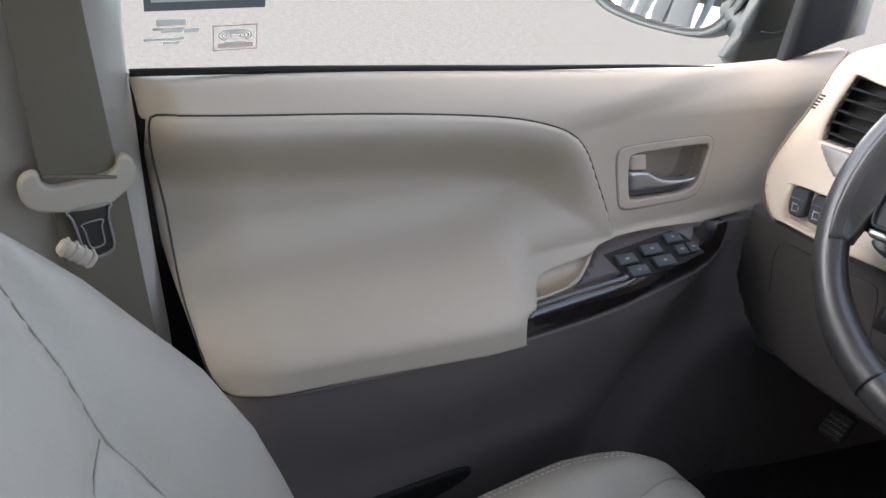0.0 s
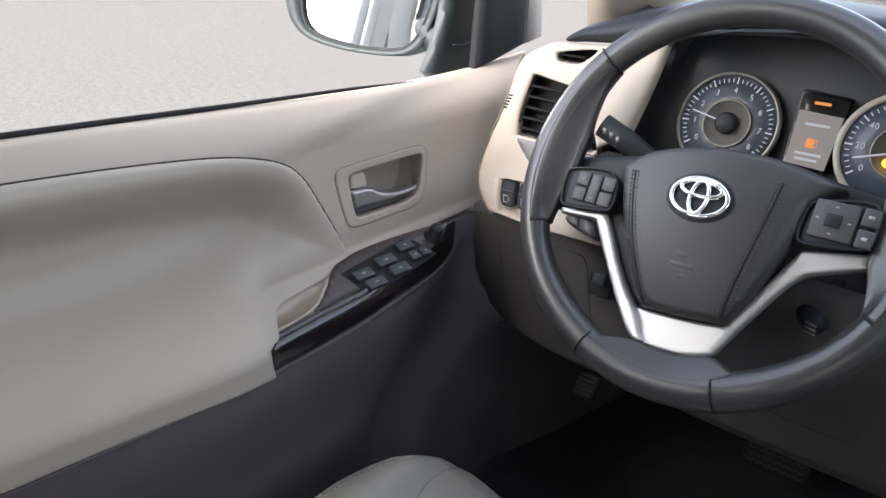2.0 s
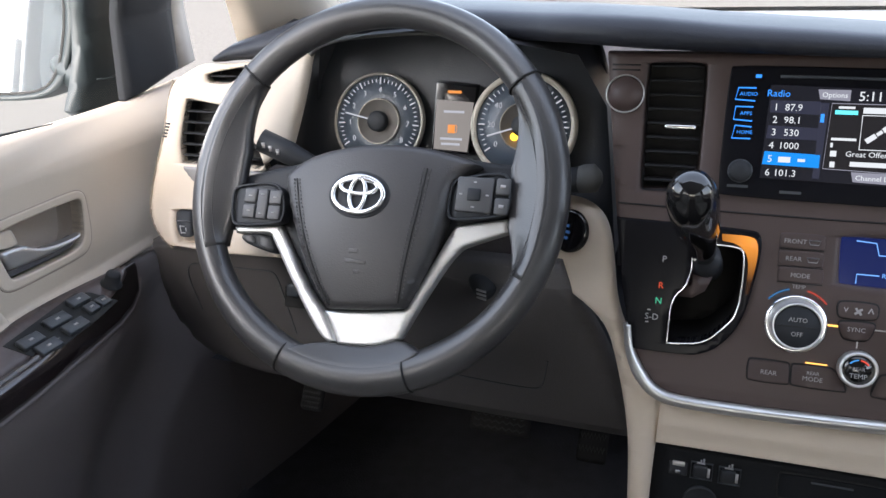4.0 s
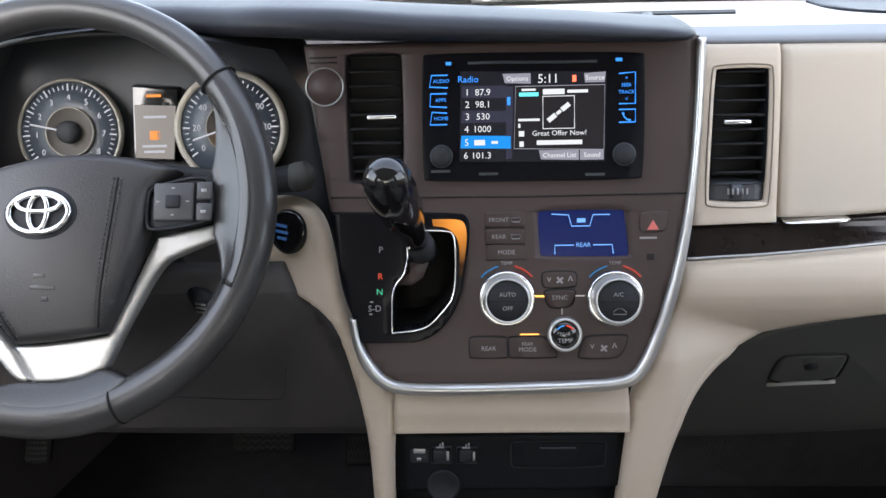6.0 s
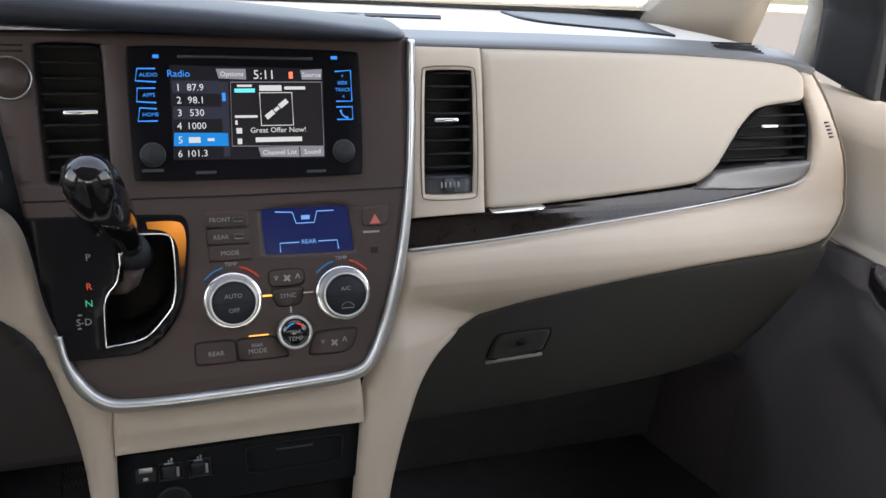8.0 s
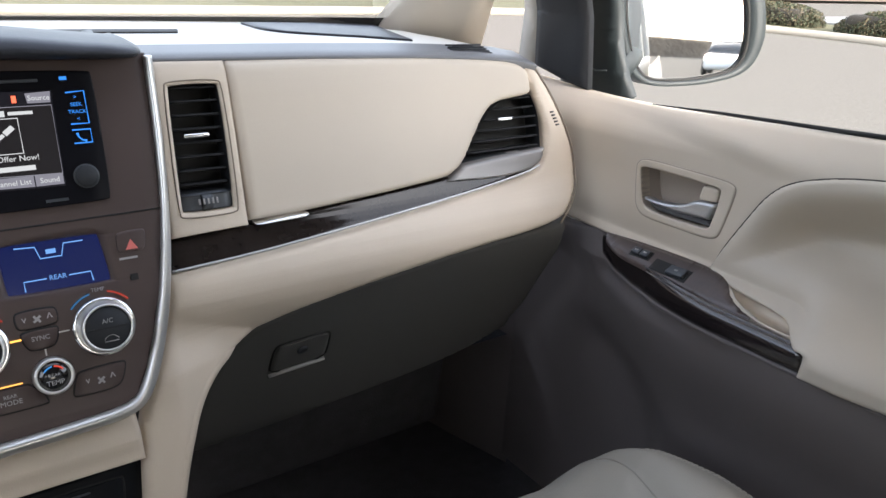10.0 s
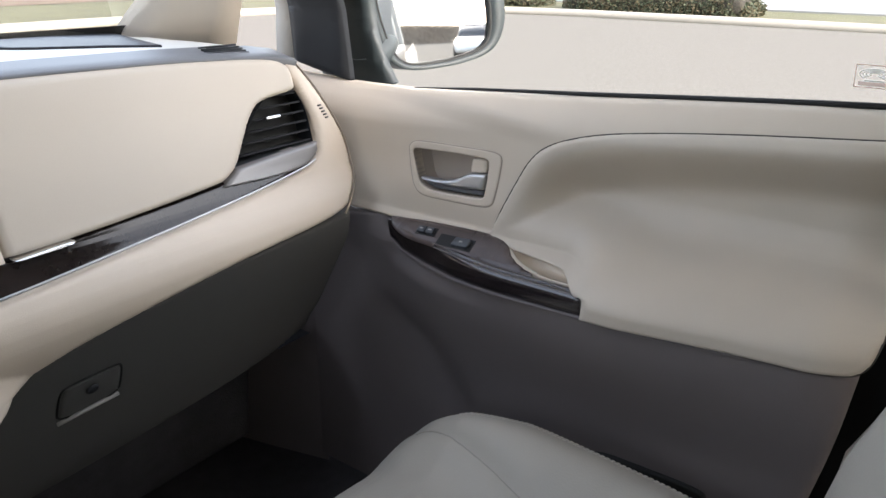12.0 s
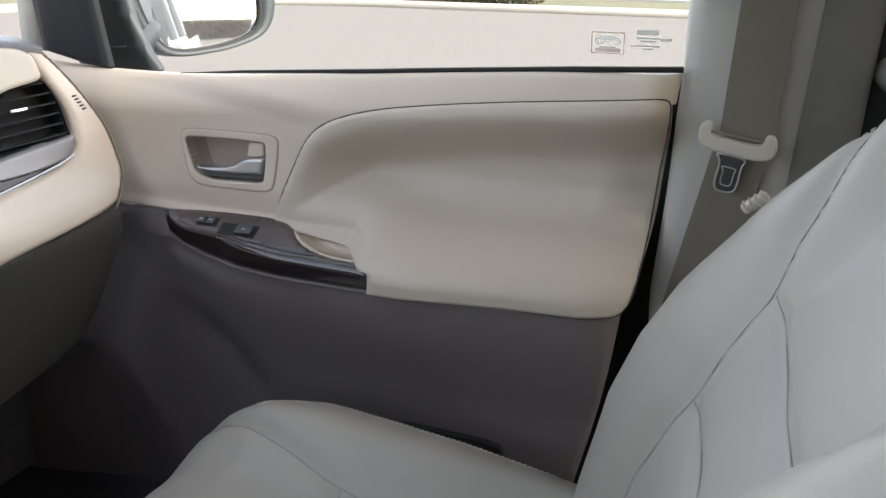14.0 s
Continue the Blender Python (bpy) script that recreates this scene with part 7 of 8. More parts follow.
def pedal(at, w, h, tilt, label):
    p = thing("pedal", at, label, "pedal", "pedals")
    m = pose(*at, 90 - tilt)
    pad_ = part("pedal_pad", rbox(w, h, 0.014, m, 0.006, 3), RUBBER, p)
    for k in range(5):
        wave = [m @ Vector((w * (-0.42 + 0.84 * j / 14), h * (-0.34 + 0.17 * k + 0.035 * (-1) ** j), 0.0075)) for j in range(15)]
        part("tread", tube(wave, 0.0016, 5), BUTTONRUBBER, pad_)
    part("pedal_arm", tube([Vector(at) + Vector((0, 0.01, 0)), Vector(at) + Vector((0, 0.08, 0.1)), Vector(at) + Vector((0, 0.14, 0.26))], 0.009, 8), DARK, p)
    return p


pedal((-0.385, 0.85, 0.528), 0.105, 0.06, 35, "wide ribbed rubber brake pedal")
pedal((-0.612, 0.63, 0.674), 0.034, 0.042, 35, "small ribbed rubber parking brake pedal")
pedal((-0.228, 0.88, 0.52), 0.05, 0.13, 50, "narrow black accelerator pedal")

# ---- steering wheel ----
wheel = thing("steering_wheel", (-0.411, 0.461, 1.071), "black leather steering wheel with silver spokes", "steering wheel")
BUTTON = material("dark_grey_button", (0.072, 0.072, 0.075), 0.45, grain=0.2)
SILVER2 = material("brushed_light_silver", (0.62, 0.62, 0.61), 0.44, metal=0.75, vary=0.05)


def on_wheel(n=0.0, dome=0.0):
    return lambda u, v, h: WHEEL @ Vector((u, v, n + dome * max(0.0, 1 - (u * u + (v + 0.03) ** 2) / 0.012) + h))


STITCH = material("grey_thread", (0.085, 0.083, 0.082), 0.7)


def resample(ln, step):
    """Points at even steps along a line of (u, v)."""
    a = np.array(ln)
    d = np.concatenate(([0.0], np.cumsum(np.linalg.norm(np.diff(a, axis=0), axis=1))))
    t = np.arange(0.0, d[-1], step)
    return list(zip(np.interp(t, d, a[:, 0]), np.interp(t, d, a[:, 1])))


circle = [2 * math.pi * k / 96 for k in range(96)]
bm = bmesh.new()
rings = []
for a in circle:
    low = ss(0.55, 0.9, -math.sin(a))
    w, t = 0.0163 + 0.002 * low, 0.0155
    rings.append([bm.verts.new(WHEEL @ Vector(((0.1875 - 0.001 * low + w * math.cos(b)) * math.cos(a), (0.1875 - 0.001 * low + w * math.cos(b)) * math.sin(a), t * math.sin(b)))) for b in (2 * math.pi * j / 18 for j in range(18))])
for r0, r1 in zip(rings, rings[1:] + rings[:1]):
    for j in range(18):
        bm.faces.new((r0[j], r0[(j + 1) % 18], r1[(j + 1) % 18], r1[j]))
bmesh.ops.recalc_face_normals(bm, faces=bm.faces[:])
rim = part("rim", bm, LEATHER, wheel, "black leather rim")
ring_at = lambda a, r, h: WHEEL @ Vector((r * math.cos(a), r * math.sin(a), h))
for a0, a1, hh in ((-32, 35, 0.0124), (145, 212, 0.0124), (216, 246, 0.0088), (294, 324, 0.0088)):
    n = int((a1 - a0) * 1.1)
    part("rim_stitching", joined(*[tube([ring_at(radians(a0 + (a1 - a0) * k / n), 0.1735, hh), ring_at(radians(a0 + (a1 - a0) * (k + 0.55) / n), 0.1742, hh - 0.0004)], 0.0007, 4) for k in range(n)]), STITCH, rim)
for a in (38, 142, 249, 291):
    a = radians(a)
    part("rim_seam", tube([WHEEL @ Vector(((0.1875 + 0.0172 * math.cos(b)) * math.cos(a), (0.1875 + 0.0172 * math.cos(b)) * math.sin(a), 0.0164 * math.sin(b))) for b in (2 * math.pi * j / 20 for j in range(20))], 0.0012, 5, closed=True), RUBBER, rim)
part("spoke_back", sheet([(-0.198, -0.006, 1), (-0.153, 0.009), (-0.100, 0.025), (-0.005, 0.042), (0.072, 0.045), (0.128, 0.038), (0.177, 0.038, 1), (0.183, 0.019), (0.157, -0.012), (0.089, -0.034), (0.057, -0.117), (-0.038, -0.135), (-0.098, -0.049), (-0.159, -0.052), (-0.187, -0.046, 1)], on_wheel(-0.012), roll=0.006, cell=0.012, skirt=0.012), DARK, wheel)
rim_n = lambda r: 0.0155 * math.sqrt(max(0.0, 1 - ((0.1875 - r) / 0.0163) ** 2))
for k in (1, -1):
    rings = []
    for a in range(-24, 39, 2):
        r_in = interp(a, [(-24, 0.1715), (-16, 0.160), (-10, 0.150), (0, 0.146), (12, 0.148), (20, 0.157), (30, 0.168), (38, 0.1725)])
        prof = [(r_in, -0.010)]
        for q in range(11):
            r = r_in + (0.1855 - r_in) * q / 10
            prof.append((r, max(0.003 + 0.0124 * ss(0, 1, q / 10) * (1 - 0.75 * ss(0.160, 0.1725, r_in) * (1 - q / 10)), rim_n(r) + 0.0003)))
        prof.append((0.1855, -0.010))
        ca, sa = math.cos(radians(a)), math.sin(radians(a))
        rings.append([WHEEL @ Vector((k * r * ca, r * sa, n_)) for r, n_ in prof])
    part("thumb_grip", loft(rings), LEATHER, wheel, "black leather thumb grip")
cover = [(-0.091, 0.008, 1), (-0.069, 0.027), (-0.027, 0.040), (0.008, 0.045), (0.055, 0.046), (0.092, 0.040), (0.114, 0.032, 1), (0.099, 0.022), (0.090, 0.008), (0.087, -0.022), (0.080, -0.051), (0.068, -0.086), (0.056, -0.113, 1), (0.018, -0.119), (-0.024, -0.122, 1), (-0.043, -0.097), (-0.060, -0.065), (-0.078, -0.026)]
air = part("airbag_cover", sheet(cover, on_wheel(0.010, 0.016), roll=0.008, cell=0.007, skirt=0.02), COVER, wheel, "black grained airbag cover")
for line in ([(-0.072, 0.004), (-0.062, -0.030), (-0.049, -0.063), (-0.030, -0.101), (-0.018, -0.119)], [(0.066, 0.023), (0.064, -0.011), (0.060, -0.044), (0.055, -0.083), (0.053, -0.109)]):
    ln = chaikin(line, 4, False)
    for o in (-0.0034, 0.0034):
        part("stitch_line", joined(*[tube([on_wheel(0.0107, 0.016)(p[0] + o, p[1], 0) for p in (q0, ((q0[0] + q1[0]) / 2, (q0[1] + q1[1]) / 2))], 0.00065, 5) for q0, q1 in zip(resample(ln, 0.0042), resample(ln, 0.0042)[1:])]), STITCH, air)
    part("cover_fold", tube([on_wheel(0.0102, 0.016)(u, v, 0) for u, v in ln], 0.0009, 5), RUBBER, air)
e0 = (0.002, -0.009)
em = part("emblem", tube([on_wheel(0.0125, 0.016)(e0[0] + 0.0265 * math.cos(a), e0[1] + 0.0180 * math.sin(a), 0) for a in circle[::3]], 0.0027, 8, closed=True), CHROME, wheel, "chrome oval emblem of plain rings")
part("emblem_oval", tube([on_wheel(0.0125, 0.016)(e0[0] + 0.0082 * math.cos(a), e0[1] + 0.0158 * math.sin(a), 0) for a in circle[::3]], 0.0024, 8, closed=True), CHROME, em)
part("emblem_oval", tube([on_wheel(0.0128, 0.016)(e0[0] + 0.0195 * math.cos(a), e0[1] + 0.0080 + 0.0075 * math.sin(a), 0) for a in circle[::3]], 0.0024, 8, closed=True), CHROME, em)
part("emblem_base", sheet([(e0[0] + 0.033 * math.cos(a), e0[1] + 0.024 * math.sin(a)) for a in circle[::6]], on_wheel(0.0108, 0.016), roll=0.001, skirt=0.002, cell=0.02, times=1), DARK, em)
for xy, w in (((0.004, -0.064), 0.010), ((0.007, -0.074), 0.022), ((0.009, -0.084), 0.006)):
    part("embossed_bar", rbox(w, 0.004, 0.0008, frame_on(on_wheel(0.0101, 0.016), *xy), 0.0005), LEATHER, air)
left_arm = [(-0.151, -0.049, 1), (-0.096, -0.043, 1), (-0.080, -0.066), (-0.056, -0.103), (-0.032, -0.127, 1), (-0.014, -0.154, 1), (-0.029, -0.156), (-0.054, -0.127), (-0.080, -0.091), (-0.107, -0.052, 1), (-0.149, -0.055, 1)]
part("silver_spoke", sheet(left_arm, on_wheel(-0.003), roll=0.003, cell=0.004, skirt=0.010), SILVER2, wheel, "silver lower spoke")
right_arm = [(-0.033, -0.125, 1), (0.012, -0.121), (0.052, -0.115, 1), (0.064, -0.091), (0.094, -0.028, 1), (0.148, -0.016, 1), (0.150, -0.029, 1), (0.115, -0.043), (0.098, -0.051), (0.072, -0.100), (0.052, -0.143, 1), (0.032, -0.153), (0.002, -0.156), (-0.014, -0.156, 1)]
part("silver_spoke", sheet(right_arm, on_wheel(-0.004), roll=0.003, cell=0.004, skirt=0.010), SILVER2, wheel, "silver lower spoke")
part("lower_bridge", sheet([(-0.060, -0.166, 1), (-0.027, -0.155), (0.002, -0.157), (0.032, -0.153), (0.052, -0.143), (0.080, -0.153, 1), (0.066, -0.1675), (0.030, -0.1775), (0.0, -0.180), (-0.030, -0.1775), (-0.0625, -0.168, 1)], lambda u, v, h: on_wheel(-0.002 + 0.0155 * ss(0.146, 0.181, math.hypot(u, v)))(u, v, h), roll=0.0015, cell=0.005), LEATHER, wheel)
pads = ([(-0.151, -0.008), (-0.106, -0.000), (-0.091, -0.007), (-0.085, -0.037), (-0.094, -0.043), (-0.146, -0.049)], [(0.090, 0.015), (0.138, 0.025), (0.147, 0.019), (0.149, -0.008), (0.144, -0.017), (0.089, -0.025)])
for q in pads:
    p_ = part("button_pad", sheet(rpoly(q, 0.006), on_wheel(0.008), roll=0.003, cell=0.01), DARK, wheel, "black button pad")
    us, vs = [a[0] for a in q], [a[1] for a in q]
    cx, cy = sum(us) / len(us), sum(vs) / len(vs)
    part("pad_bezel", tube([on_wheel(0.0085)(u, v, 0) for u, v in chaikin(rpoly(q, 0.006), 2)], 0.0016, 6, closed=True), DARK, p_)
    if cx < 0:
        for k in (-1, 1):
            for j in (-1, 1):
                b = part("wheel_button", rbox(0.0148, 0.0150, 0.004, frame_on(on_wheel(0.010), cx + 0.0148 * k, cy + 0.0082 * j), 0.003), BUTTON, p_)
                part("mark", rbox(0.004, 0.0010, 0.0006, frame_on(on_wheel(0.0121), cx + 0.0145 * k, cy + 0.008 * j), 0), WHITE, b)
        b = part("rocker_button", rbox(0.0125, 0.0315, 0.0045, frame_on(on_wheel(0.010), cx, cy), 0.003), BUTTON, p_)
        for j in (-1, 1):
            part("mark", rbox(0.004, 0.0010, 0.0006, frame_on(on_wheel(0.0124), cx, cy + 0.010 * j), 0), WHITE, b)
    else:
        b = part("cursor_pad", rbox(0.036, 0.034, 0.004, frame_on(on_wheel(0.010), cx - 0.012, cy), 0.005), BUTTON, p_)
        part("center_key", rbox(0.013, 0.012, 0.003, frame_on(on_wheel(0.0125), cx - 0.012, cy), 0.002), DARK, b)
        for dx, dy in ((0, 0.012), (0, -0.012), (-0.013, 0), (0.013, 0)):
            part("mark", rbox(0.003, 0.0014, 0.0006, frame_on(on_wheel(0.0121), cx - 0.012 + dx, cy + dy), 0), WHITE, b)
        for j in (-1, 1):
            b = part("wheel_button", rbox(0.014, 0.016, 0.004, frame_on(on_wheel(0.010), cx + 0.0155, cy + 0.0095 * j), 0.002), BUTTON, p_)
            part("mark", rbox(0.005, 0.003, 0.0006, frame_on(on_wheel(0.0121), cx + 0.0155, cy + 0.0095 * j), 0), WHITE, b)
q = [(-0.148, -0.055), (-0.130, -0.053), (-0.109, -0.053), (-0.099, -0.070), (-0.106, -0.073), (-0.141, -0.064)]
ph = part("phone_pad", sheet(rpoly(q, 0.004), on_wheel(-0.009), roll=0.003, cell=0.01), DARK, wheel, "small black pad for two buttons")
for q in ([(-0.145, -0.0555), (-0.1285, -0.0545), (-0.1235, -0.0655), (-0.139, -0.0625)], [(-0.1265, -0.0545), (-0.1105, -0.0550), (-0.1025, -0.0690), (-0.1065, -0.0705), (-0.1215, -0.0665)]):
    part("phone_button", sheet(rpoly(q, 0.003), on_wheel(-0.007), roll=0.002, cell=0.008), BUTTON, ph, "dark grey phone button")


# ---- stalks ----
def stalk(path, radii, marks, label):
    st = thing("control_stalk", path[0], label, "stalk", "stalks")
    part("lever", tube(path, radii, 16), DARK, st)
    a, b = Vector(path[-2]), Vector(path[-1])
    for k in range(marks):
        p = a.lerp(b, 0.2 + 0.25 * k)
        part("mark", rbox(0.004, 0.001, 0.006, Matrix.Translation(p + Vector((0, -radii[-1] * 0.98, 0.002))), 0), WHITE, st)
    return st


stalk([(-0.46, 0.52, 1.05), (-0.50, 0.515, 1.075), (-0.525, 0.508, 1.09), (-0.555, 0.503, 1.105)], [0.008, 0.010, 0.013, 0.013], 3, "black light stalk with white marks")
wiper = stalk([(-0.36, 0.53, 1.045), (-0.29, 0.54, 1.055), (-0.235, 0.545, 1.064), (-0.20, 0.545, 1.07)], [0.008, 0.010, 0.013, 0.014], 0, "short black wiper stalk behind the wheel")
part("turning_knob", tube([(-0.214, 0.545, 1.067), (-0.206, 0.545, 1.069), (-0.196, 0.545, 1.071), (-0.190, 0.545, 1.072)], [0.0135, 0.0148, 0.0142, 0.006], 16), GLOVE, wiper, "grey turning knob")

cruise = stalk([(-0.345, 0.545, 0.985), (-0.325, 0.525, 0.966), (-0.312, 0.508, 0.957), (-0.300, 0.495, 0.953)], [0.006, 0.007, 0.0115, 0.0115], 0, "short cruise control stalk with pale marks under the wheel")
for k in range(3):
    part("mark", rbox(0.012, 0.0014, 0.002, Matrix.Translation((-0.303, 0.486, 0.9585 - 0.0045 * k)) @ pose(0, 0, 0, 0, 0, -20), 0), LEVER, cruise)
release = thing("hood_release", (-0.545, 0.517, 0.915), "small black bonnet release in the knee panel", "lever")
part("release_plate", rbox(0.030, 0.006, 0.040, pose(-0.545, 0.517, 0.913, -17), 0.002), RUBBER, release)
part("release_pull", rbox(0.018, 0.010, 0.016, pose(-0.545, 0.512, 0.917, -17), 0.003), SWITCH, release)

# ---- front seats ----
# seam tubes darker than the leather paint the shade in its creases
SEATSEAM = material("seat_seam_shade", (0.29, 0.267, 0.228), 0.7)
SEATSTITCH = material("pale_stitching", (0.50, 0.47, 0.42), 0.8)


SLIDE = {1: 0.0, -1: 0.03}


def groove(lines, depth, width):
    """A furrow along lines of (u, v)."""
    seg = [(np.array(a), np.array(b) - np.array(a)) for ln in lines for a, b in zip(ln, ln[1:])]
    a = np.array([q[0] for q in seg])
    d = np.array([q[1] for q in seg])
    dd = np.maximum((d * d).sum(1), 1e-12)

    def f(u, v):
        r = np.array((u, v)) - a
        t = np.clip((r * d).sum(1) / dd, 0, 1)
        n = float(np.linalg.norm(r - t[:, None] * d, axis=1).min())
        return -depth * math.exp(-((n / width) ** 2))
    return f


def with_dip(fn, dip):
    return lambda u, v, h: fn(u, v, h + dip(u, v) + 0.0012 * noise.noise(Vector((u * 14, v * 14, 3.1))))


def back_at(s, off=0.0):
    c, n = math.cos(RECLINE), math.sin(RECLINE)

    def f(u, v, h):
        t = back_h(u, v) + off + h
        return Vector((s * (SEAT_X + u), SEAT_Y + SLIDE[s] - v * n + t * c, SEAT_Z + v * c + t * n))
    return f


def cush_at(s, off=0.0):
    return lambda u, y, h: Vector((s * (SEAT_X + u), y + 0.5 * SLIDE[s], cush_z(u, y) + off + h - (0.014 if s < 0 else 0.0)))


def car_seat(s, label):
    seat = thing("front_seat", (s * SEAT_X, 0.05, 0.42), label, "car seat", "front seats")
    line_b = [(-0.20, -0.06), (-0.265, 0.05), (-0.272, 0.20), (-0.262, 0.40), (-0.23, 0.55), (-0.15, 0.63), (0, 0.65), (0.15, 0.63), (0.23, 0.55), (0.262, 0.40), (0.272, 0.20), (0.265, 0.05), (0.20, -0.06)]
    drop = edge_drop(line_b, 0.055)
    half = [(0.235, 0.54), (0.205, 0.475), (0.170, 0.422), (0.152, 0.376), (0.137, 0.345), (0.134, 0.315), (0.124, 0.27), (0.119, 0.235), (0.127, 0.165), (0.131, 0.117), (0.14, 0.0)]
    lines = [chaikin(ln, 3, False) for ln in (half, [(-u, v) for u, v in half], [(0.137, 0.348), (0.10, 0.338), (0.05, 0.337), (0.0, 0.333), (-0.05, 0.337), (-0.10, 0.338), (-0.137, 0.348)], [(0.119, 0.244), (0.078, 0.249), (0.0, 0.255), (-0.078, 0.249), (-0.119, 0.244)])]
    face = with_dip(back_at(s), groove(lines, 0.0075, 0.009))
    back = part("backrest", sheet(line_b, face, roll=0.055, skirt=0.07, cell=0.0065), SEAT, seat, "light grey leather backrest")
    for ln in lines:
        part("seam", tube([face(u, v, drop(u, v) + 0.0006) for u, v in ln], 0.0008, 6), SEATSEAM, back)
    dashes = lambda ln, fn: joined(*[tube([fn(*q0), fn(q0[0] + 0.6 * (q1[0] - q0[0]), q0[1] + 0.6 * (q1[1] - q0[1]))], 0.0007, 5) for q0, q1 in zip(resample(ln, 0.0065), resample(ln, 0.0065)[1:])])
    for k in (1, -1):
        for w in (0.252, 0.245):
            part("edge_stitching", dashes(chaikin([(k * (w - 0.005), 0.05), (k * w, 0.2), (k * (w - 0.010), 0.40), (k * (w - 0.026), 0.49)], 3, False), lambda u, v: face(u, v, drop(u, v) + 0.0003)), SEATSTITCH, back)
    for w in (0.0, 0.010):
        part("edge_stitching", dashes([(u, v) for u, v in chaikin([(-0.150, 0.345), (-0.168, 0.39), (-0.182, 0.43), (-0.192, 0.47), (-0.205, 0.54)], 3, False)], lambda u, v: face(u, v, 0.0007)), SEATSTITCH, back)
    by, bz = (-0.257, 1.062) if s > 0 else (-0.234, 1.071)
    guide = part("belt_guide", rbox(0.010, 0.026, 0.011, pose(s * 0.713, by, bz, -40), 0.003, 2), CREAMCLIP, seat, "small ribbed cream belt guide")
    for k in range(4):
        part("rib", rbox(0.0105, 0.0022, 0.0115, pose(s * 0.713, by, bz, -40) @ pose(0, -0.009 + 0.006 * k, 0.0006), 0.0006), CREAMCLIP, guide)
    part("backrest_shell", rbox(0.50, 0.05, 0.62, pose(s * SEAT_X, SEAT_Y - 0.16, SEAT_Z + 0.22, math.degrees(RECLINE)), 0.02, 3), TAUPE, seat)
    line_c = [(-0.255, -0.22, 1), (-0.275, 0.0), (-0.278, 0.17), (-0.272, 0.29), (-0.235, 0.350), (-0.12, 0.366), (0.12, 0.366), (0.212, 0.330), (0.258, 0.262), (0.276, 0.16), (0.275, 0.0), (0.255, -0.22, 1)]
    drop2 = edge_drop(line_c, 0.06)
    half = [(0.188, 0.312), (0.187, 0.290), (0.182, 0.255), (0.170, 0.20), (0.148, 0.115), (0.14, 0.0), (0.135, -0.18)]
    lines = [chaikin(ln, 3, False) for ln in (half, [(-u, y) for u, y in half], [(0.150, 0.115), (0.08, 0.10), (-0.08, 0.10), (-0.150, 0.115)])]
    face = with_dip(cush_at(s), groove(lines, 0.0065, 0.0085))
    cu = part("cushion", sheet(line_c, face, roll=0.06, skirt=0.10, cell=0.0065), SEAT, seat, "light grey leather cushion")
    for ln in lines:
        part("seam", tube([face(u, y, drop2(u, y) + 0.0006) for u, y in ln], 0.0008, 6), SEATSEAM, cu)
    for k in (1, -1):
        for w in (0.0, 0.007):
            part("edge_stitching", dashes(chaikin([(k * (0.244 - w), -0.1), (k * (0.245 - w), 0.1), (k * (0.238 - w), 0.2), (k * (0.214 - w), 0.27)], 3, False), lambda u, y: face(u, y, drop2(u, y) + 0.0002)), SEATSTITCH, cu)
    part("seat_base", rbox(0.46, 0.46, 0.20, pose(s * SEAT_X, 0.04, 0.525), 0.02, 2), TAUPE, seat)
    for a in (-0.18, 0.18):
        part("seat_rail", rbox(0.04, 0.5, 0.03, pose(s * SEAT_X + a, 0.04, 0.432), 0.006), DARK, seat)
    return seat


car_seat(1, "passenger seat in light grey leather with bolsters")
car_seat(-1, "driver seat in light grey leather with bolsters")


# ---- seat belts on the pillars ----
BELTDARK = material("dark_latch_steel", (0.06, 0.06, 0.055), 0.4, metal=0.4)


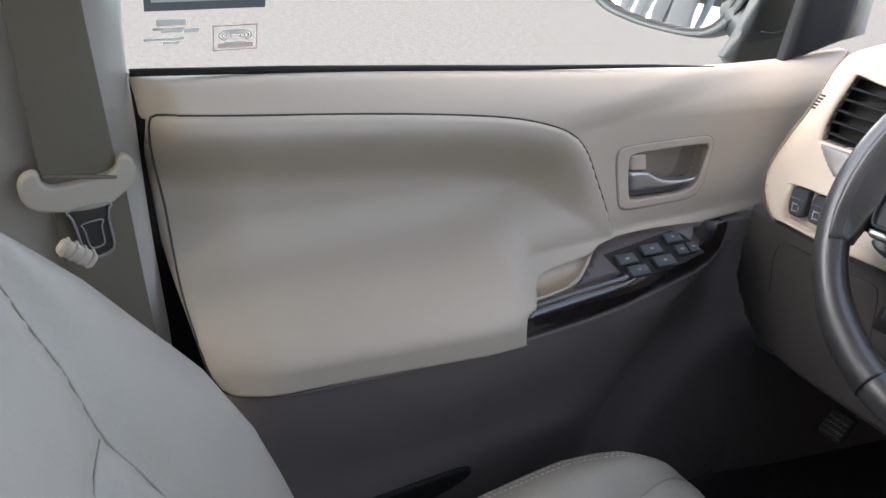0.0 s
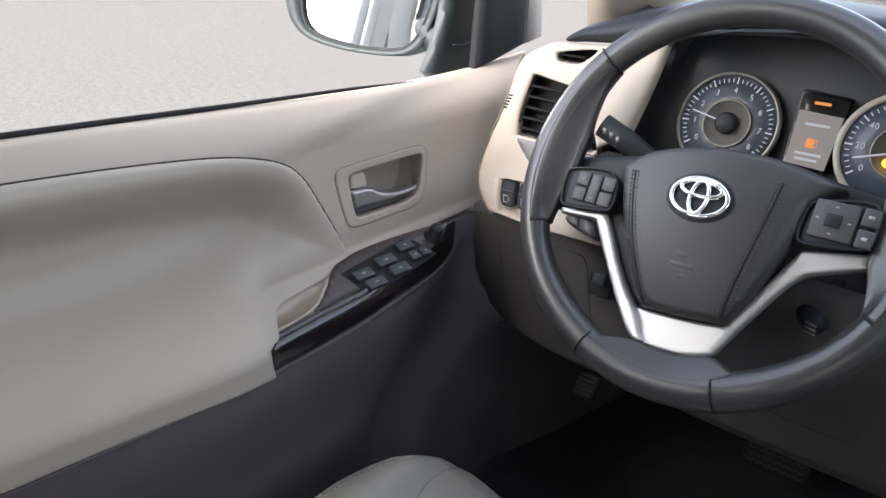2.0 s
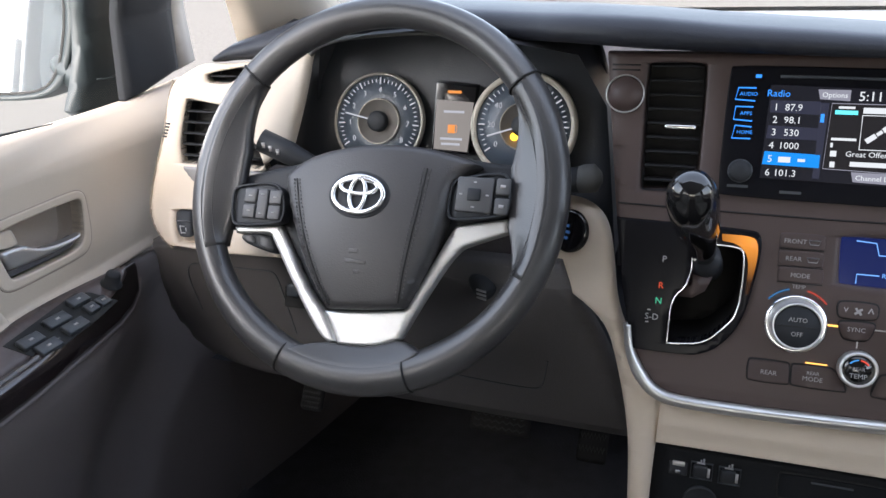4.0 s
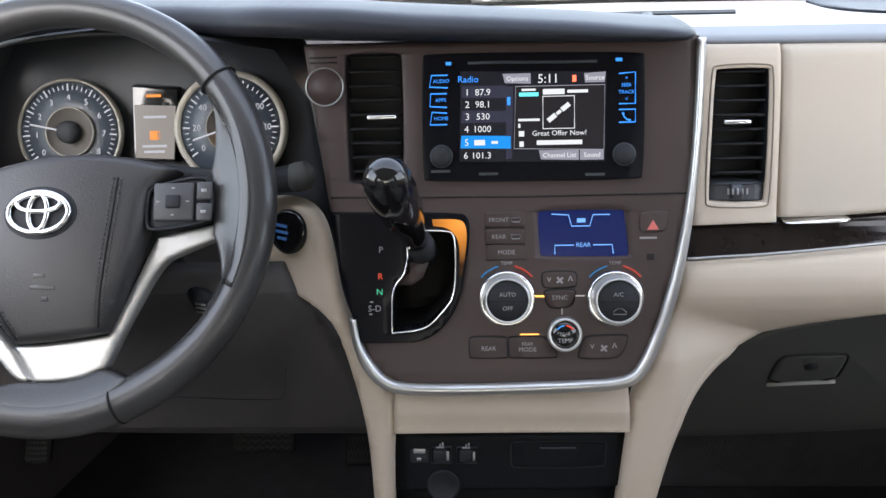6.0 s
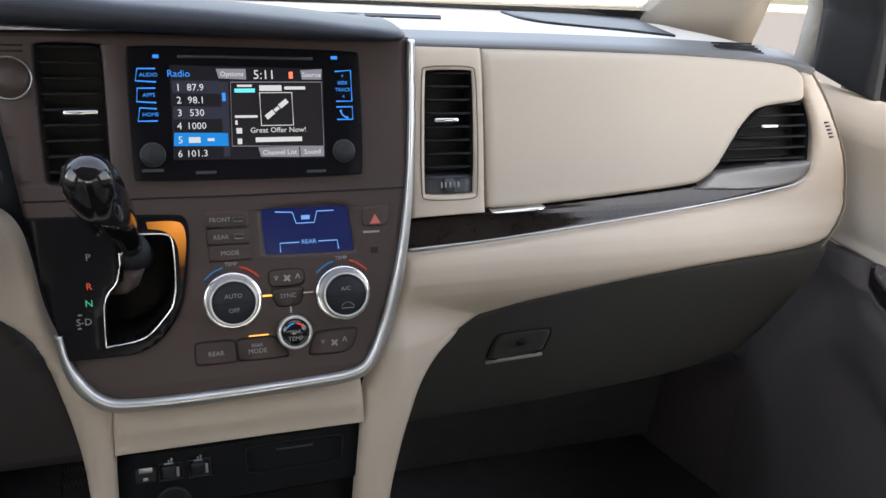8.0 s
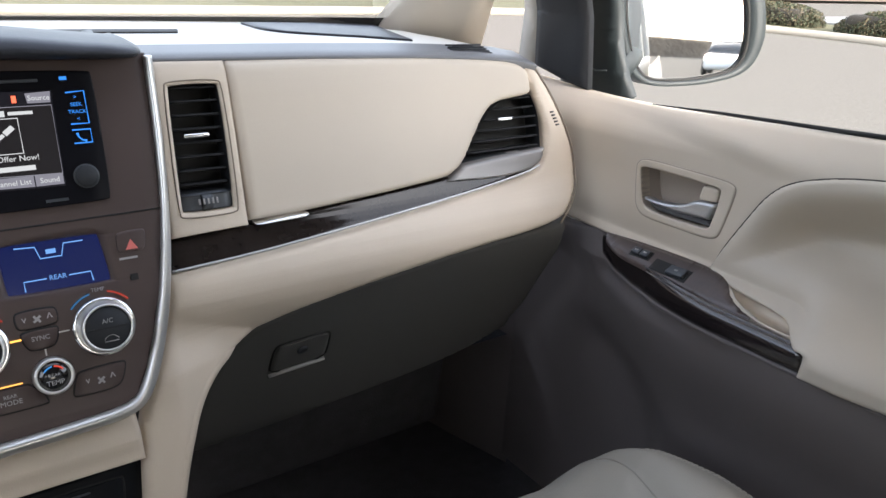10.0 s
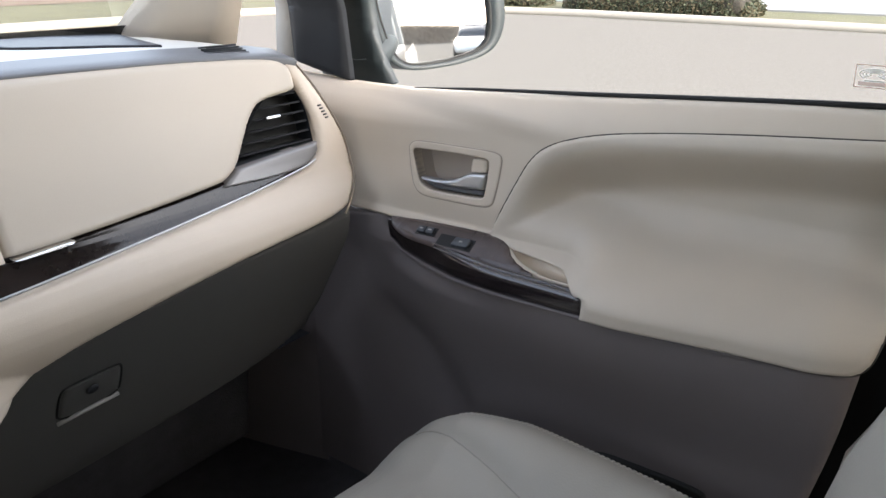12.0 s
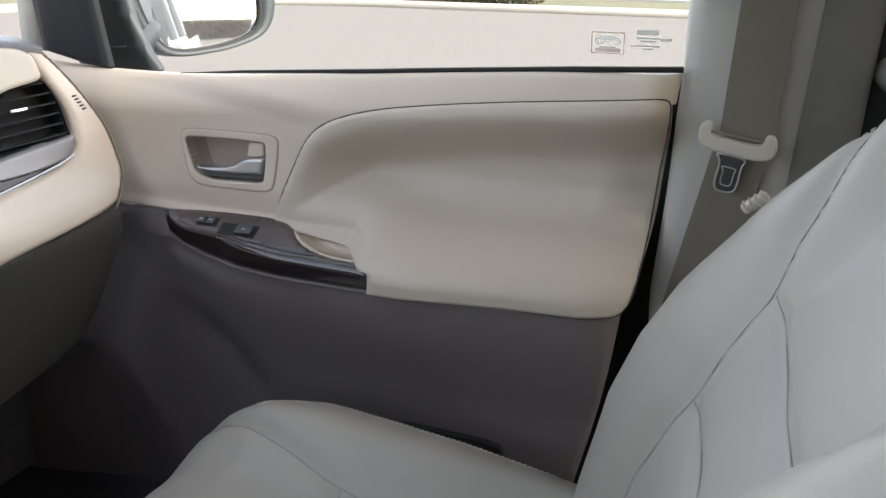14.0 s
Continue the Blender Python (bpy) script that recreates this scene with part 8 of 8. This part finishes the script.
def seat_belt(s, web, low, tong, loop, label):
    x = lambda y, z, o=0.0: s * (0.800 - 0.12 * max(0.0, z - 1.2) - o)
    b = thing("seat_belt", (s * 0.80, -0.22, 1.0), label, "seat belt", "seat belts")
    at = lambda o: lambda y, z, h: Vector((x(y, z, o + h), y, z))
    top = [(web[0][0] - 0.035, 1.62, 1), (web[1][0] - 0.035, 1.62, 1)]
    part("webbing", sheet([top[0], (*web[0], 1), (*web[3], 1), (*web[2], 1), (*web[1], 1), top[1]], at(0.006), roll=0.0008, skirt=0.001, cell=0.02, times=0), BELT, b, "taupe belt webbing")
    part("lower_webbing", sheet([(*p, 1) for p in low], at(0.002), roll=0.0008, skirt=0.001, cell=0.02, times=0), BELT, b, "taupe belt webbing")
    tg = part("tongue", sheet(tong, at(0.014), roll=0.003, skirt=0.006, cell=0.005), CREAMCLIP, b, "cream plastic belt tongue")
    ty, tz = sum(p[0] for p in tong) / len(tong), sum(p[1] for p in tong) / len(tong)
    part("tongue_slot", rbox(0.003, 0.050, 0.0028, pose(x(ty, tz, 0.0135), ty + 0.001, tz + 0.006, 8 * s), 0.001), BELT, tg)
    ly_, lz_ = sum(q[0] for q in loop) / len(loop), sum(q[1] for q in loop) / len(loop)
    near_c = lambda k: [(ly_ + (q[0] - ly_) * k, lz_ + (q[1] - lz_) * k) for q in loop]
    part("latch_plate", sheet(near_c(0.93), at(0.0115), roll=0.001, skirt=0.002, cell=0.01), BELTDARK, b, "dark latch plate")
    part("latch_edge", tube([at(0.0135)(y, z, 0) for y, z in chaikin(near_c(0.95), 2)], 0.0011, 8, closed=True), LEVER, b, "chrome edge of the latch plate")
    part("latch_slot", tube([at(0.0132)(y, z - 0.003, 0) for y, z in chaikin(near_c(0.48), 2)], 0.0007, 8, closed=True), LEVER, b)
    return b


seat_belt(1, [(-0.218, 1.235), (-0.269, 1.236), (-0.267, 1.095), (-0.215, 1.103)], [(-0.211, 1.089), (-0.263, 1.081), (-0.229, 0.842), (-0.171, 0.859)],
          [(-0.195, 1.113), (-0.202, 1.119), (-0.209, 1.117), (-0.209, 1.106), (-0.231, 1.101), (-0.258, 1.097), (-0.259, 1.108), (-0.267, 1.109), (-0.272, 1.099), (-0.270, 1.086), (-0.257, 1.081), (-0.241, 1.083), (-0.222, 1.086), (-0.202, 1.091), (-0.195, 1.099)],
          [(-0.212, 1.089), (-0.220, 1.082), (-0.216, 1.059), (-0.217, 1.050), (-0.222, 1.047), (-0.234, 1.046), (-0.239, 1.051), (-0.241, 1.076), (-0.246, 1.083), (-0.233, 1.087)], "taupe seat belt with cream tongue on the passenger side pillar")
seat_belt(-1, [(-0.199, 1.219), (-0.247, 1.221), (-0.244, 1.085), (-0.191, 1.088)], [(-0.187, 1.079), (-0.240, 1.073), (-0.236, 0.939), (-0.178, 0.910)],
          [(-0.261, 1.094), (-0.255, 1.103), (-0.245, 1.104), (-0.244, 1.090), (-0.220, 1.091), (-0.193, 1.096), (-0.192, 1.109), (-0.183, 1.108), (-0.178, 1.099), (-0.180, 1.087), (-0.189, 1.079), (-0.204, 1.068), (-0.235, 1.069), (-0.253, 1.073), (-0.259, 1.081)],
          [(-0.235, 1.071), (-0.229, 1.065), (-0.226, 1.039), (-0.224, 1.030), (-0.218, 1.027), (-0.205, 1.030), (-0.201, 1.036), (-0.204, 1.065), (-0.197, 1.076), (-0.215, 1.075)], "taupe seat belt with cream tongue on the driver side pillar")
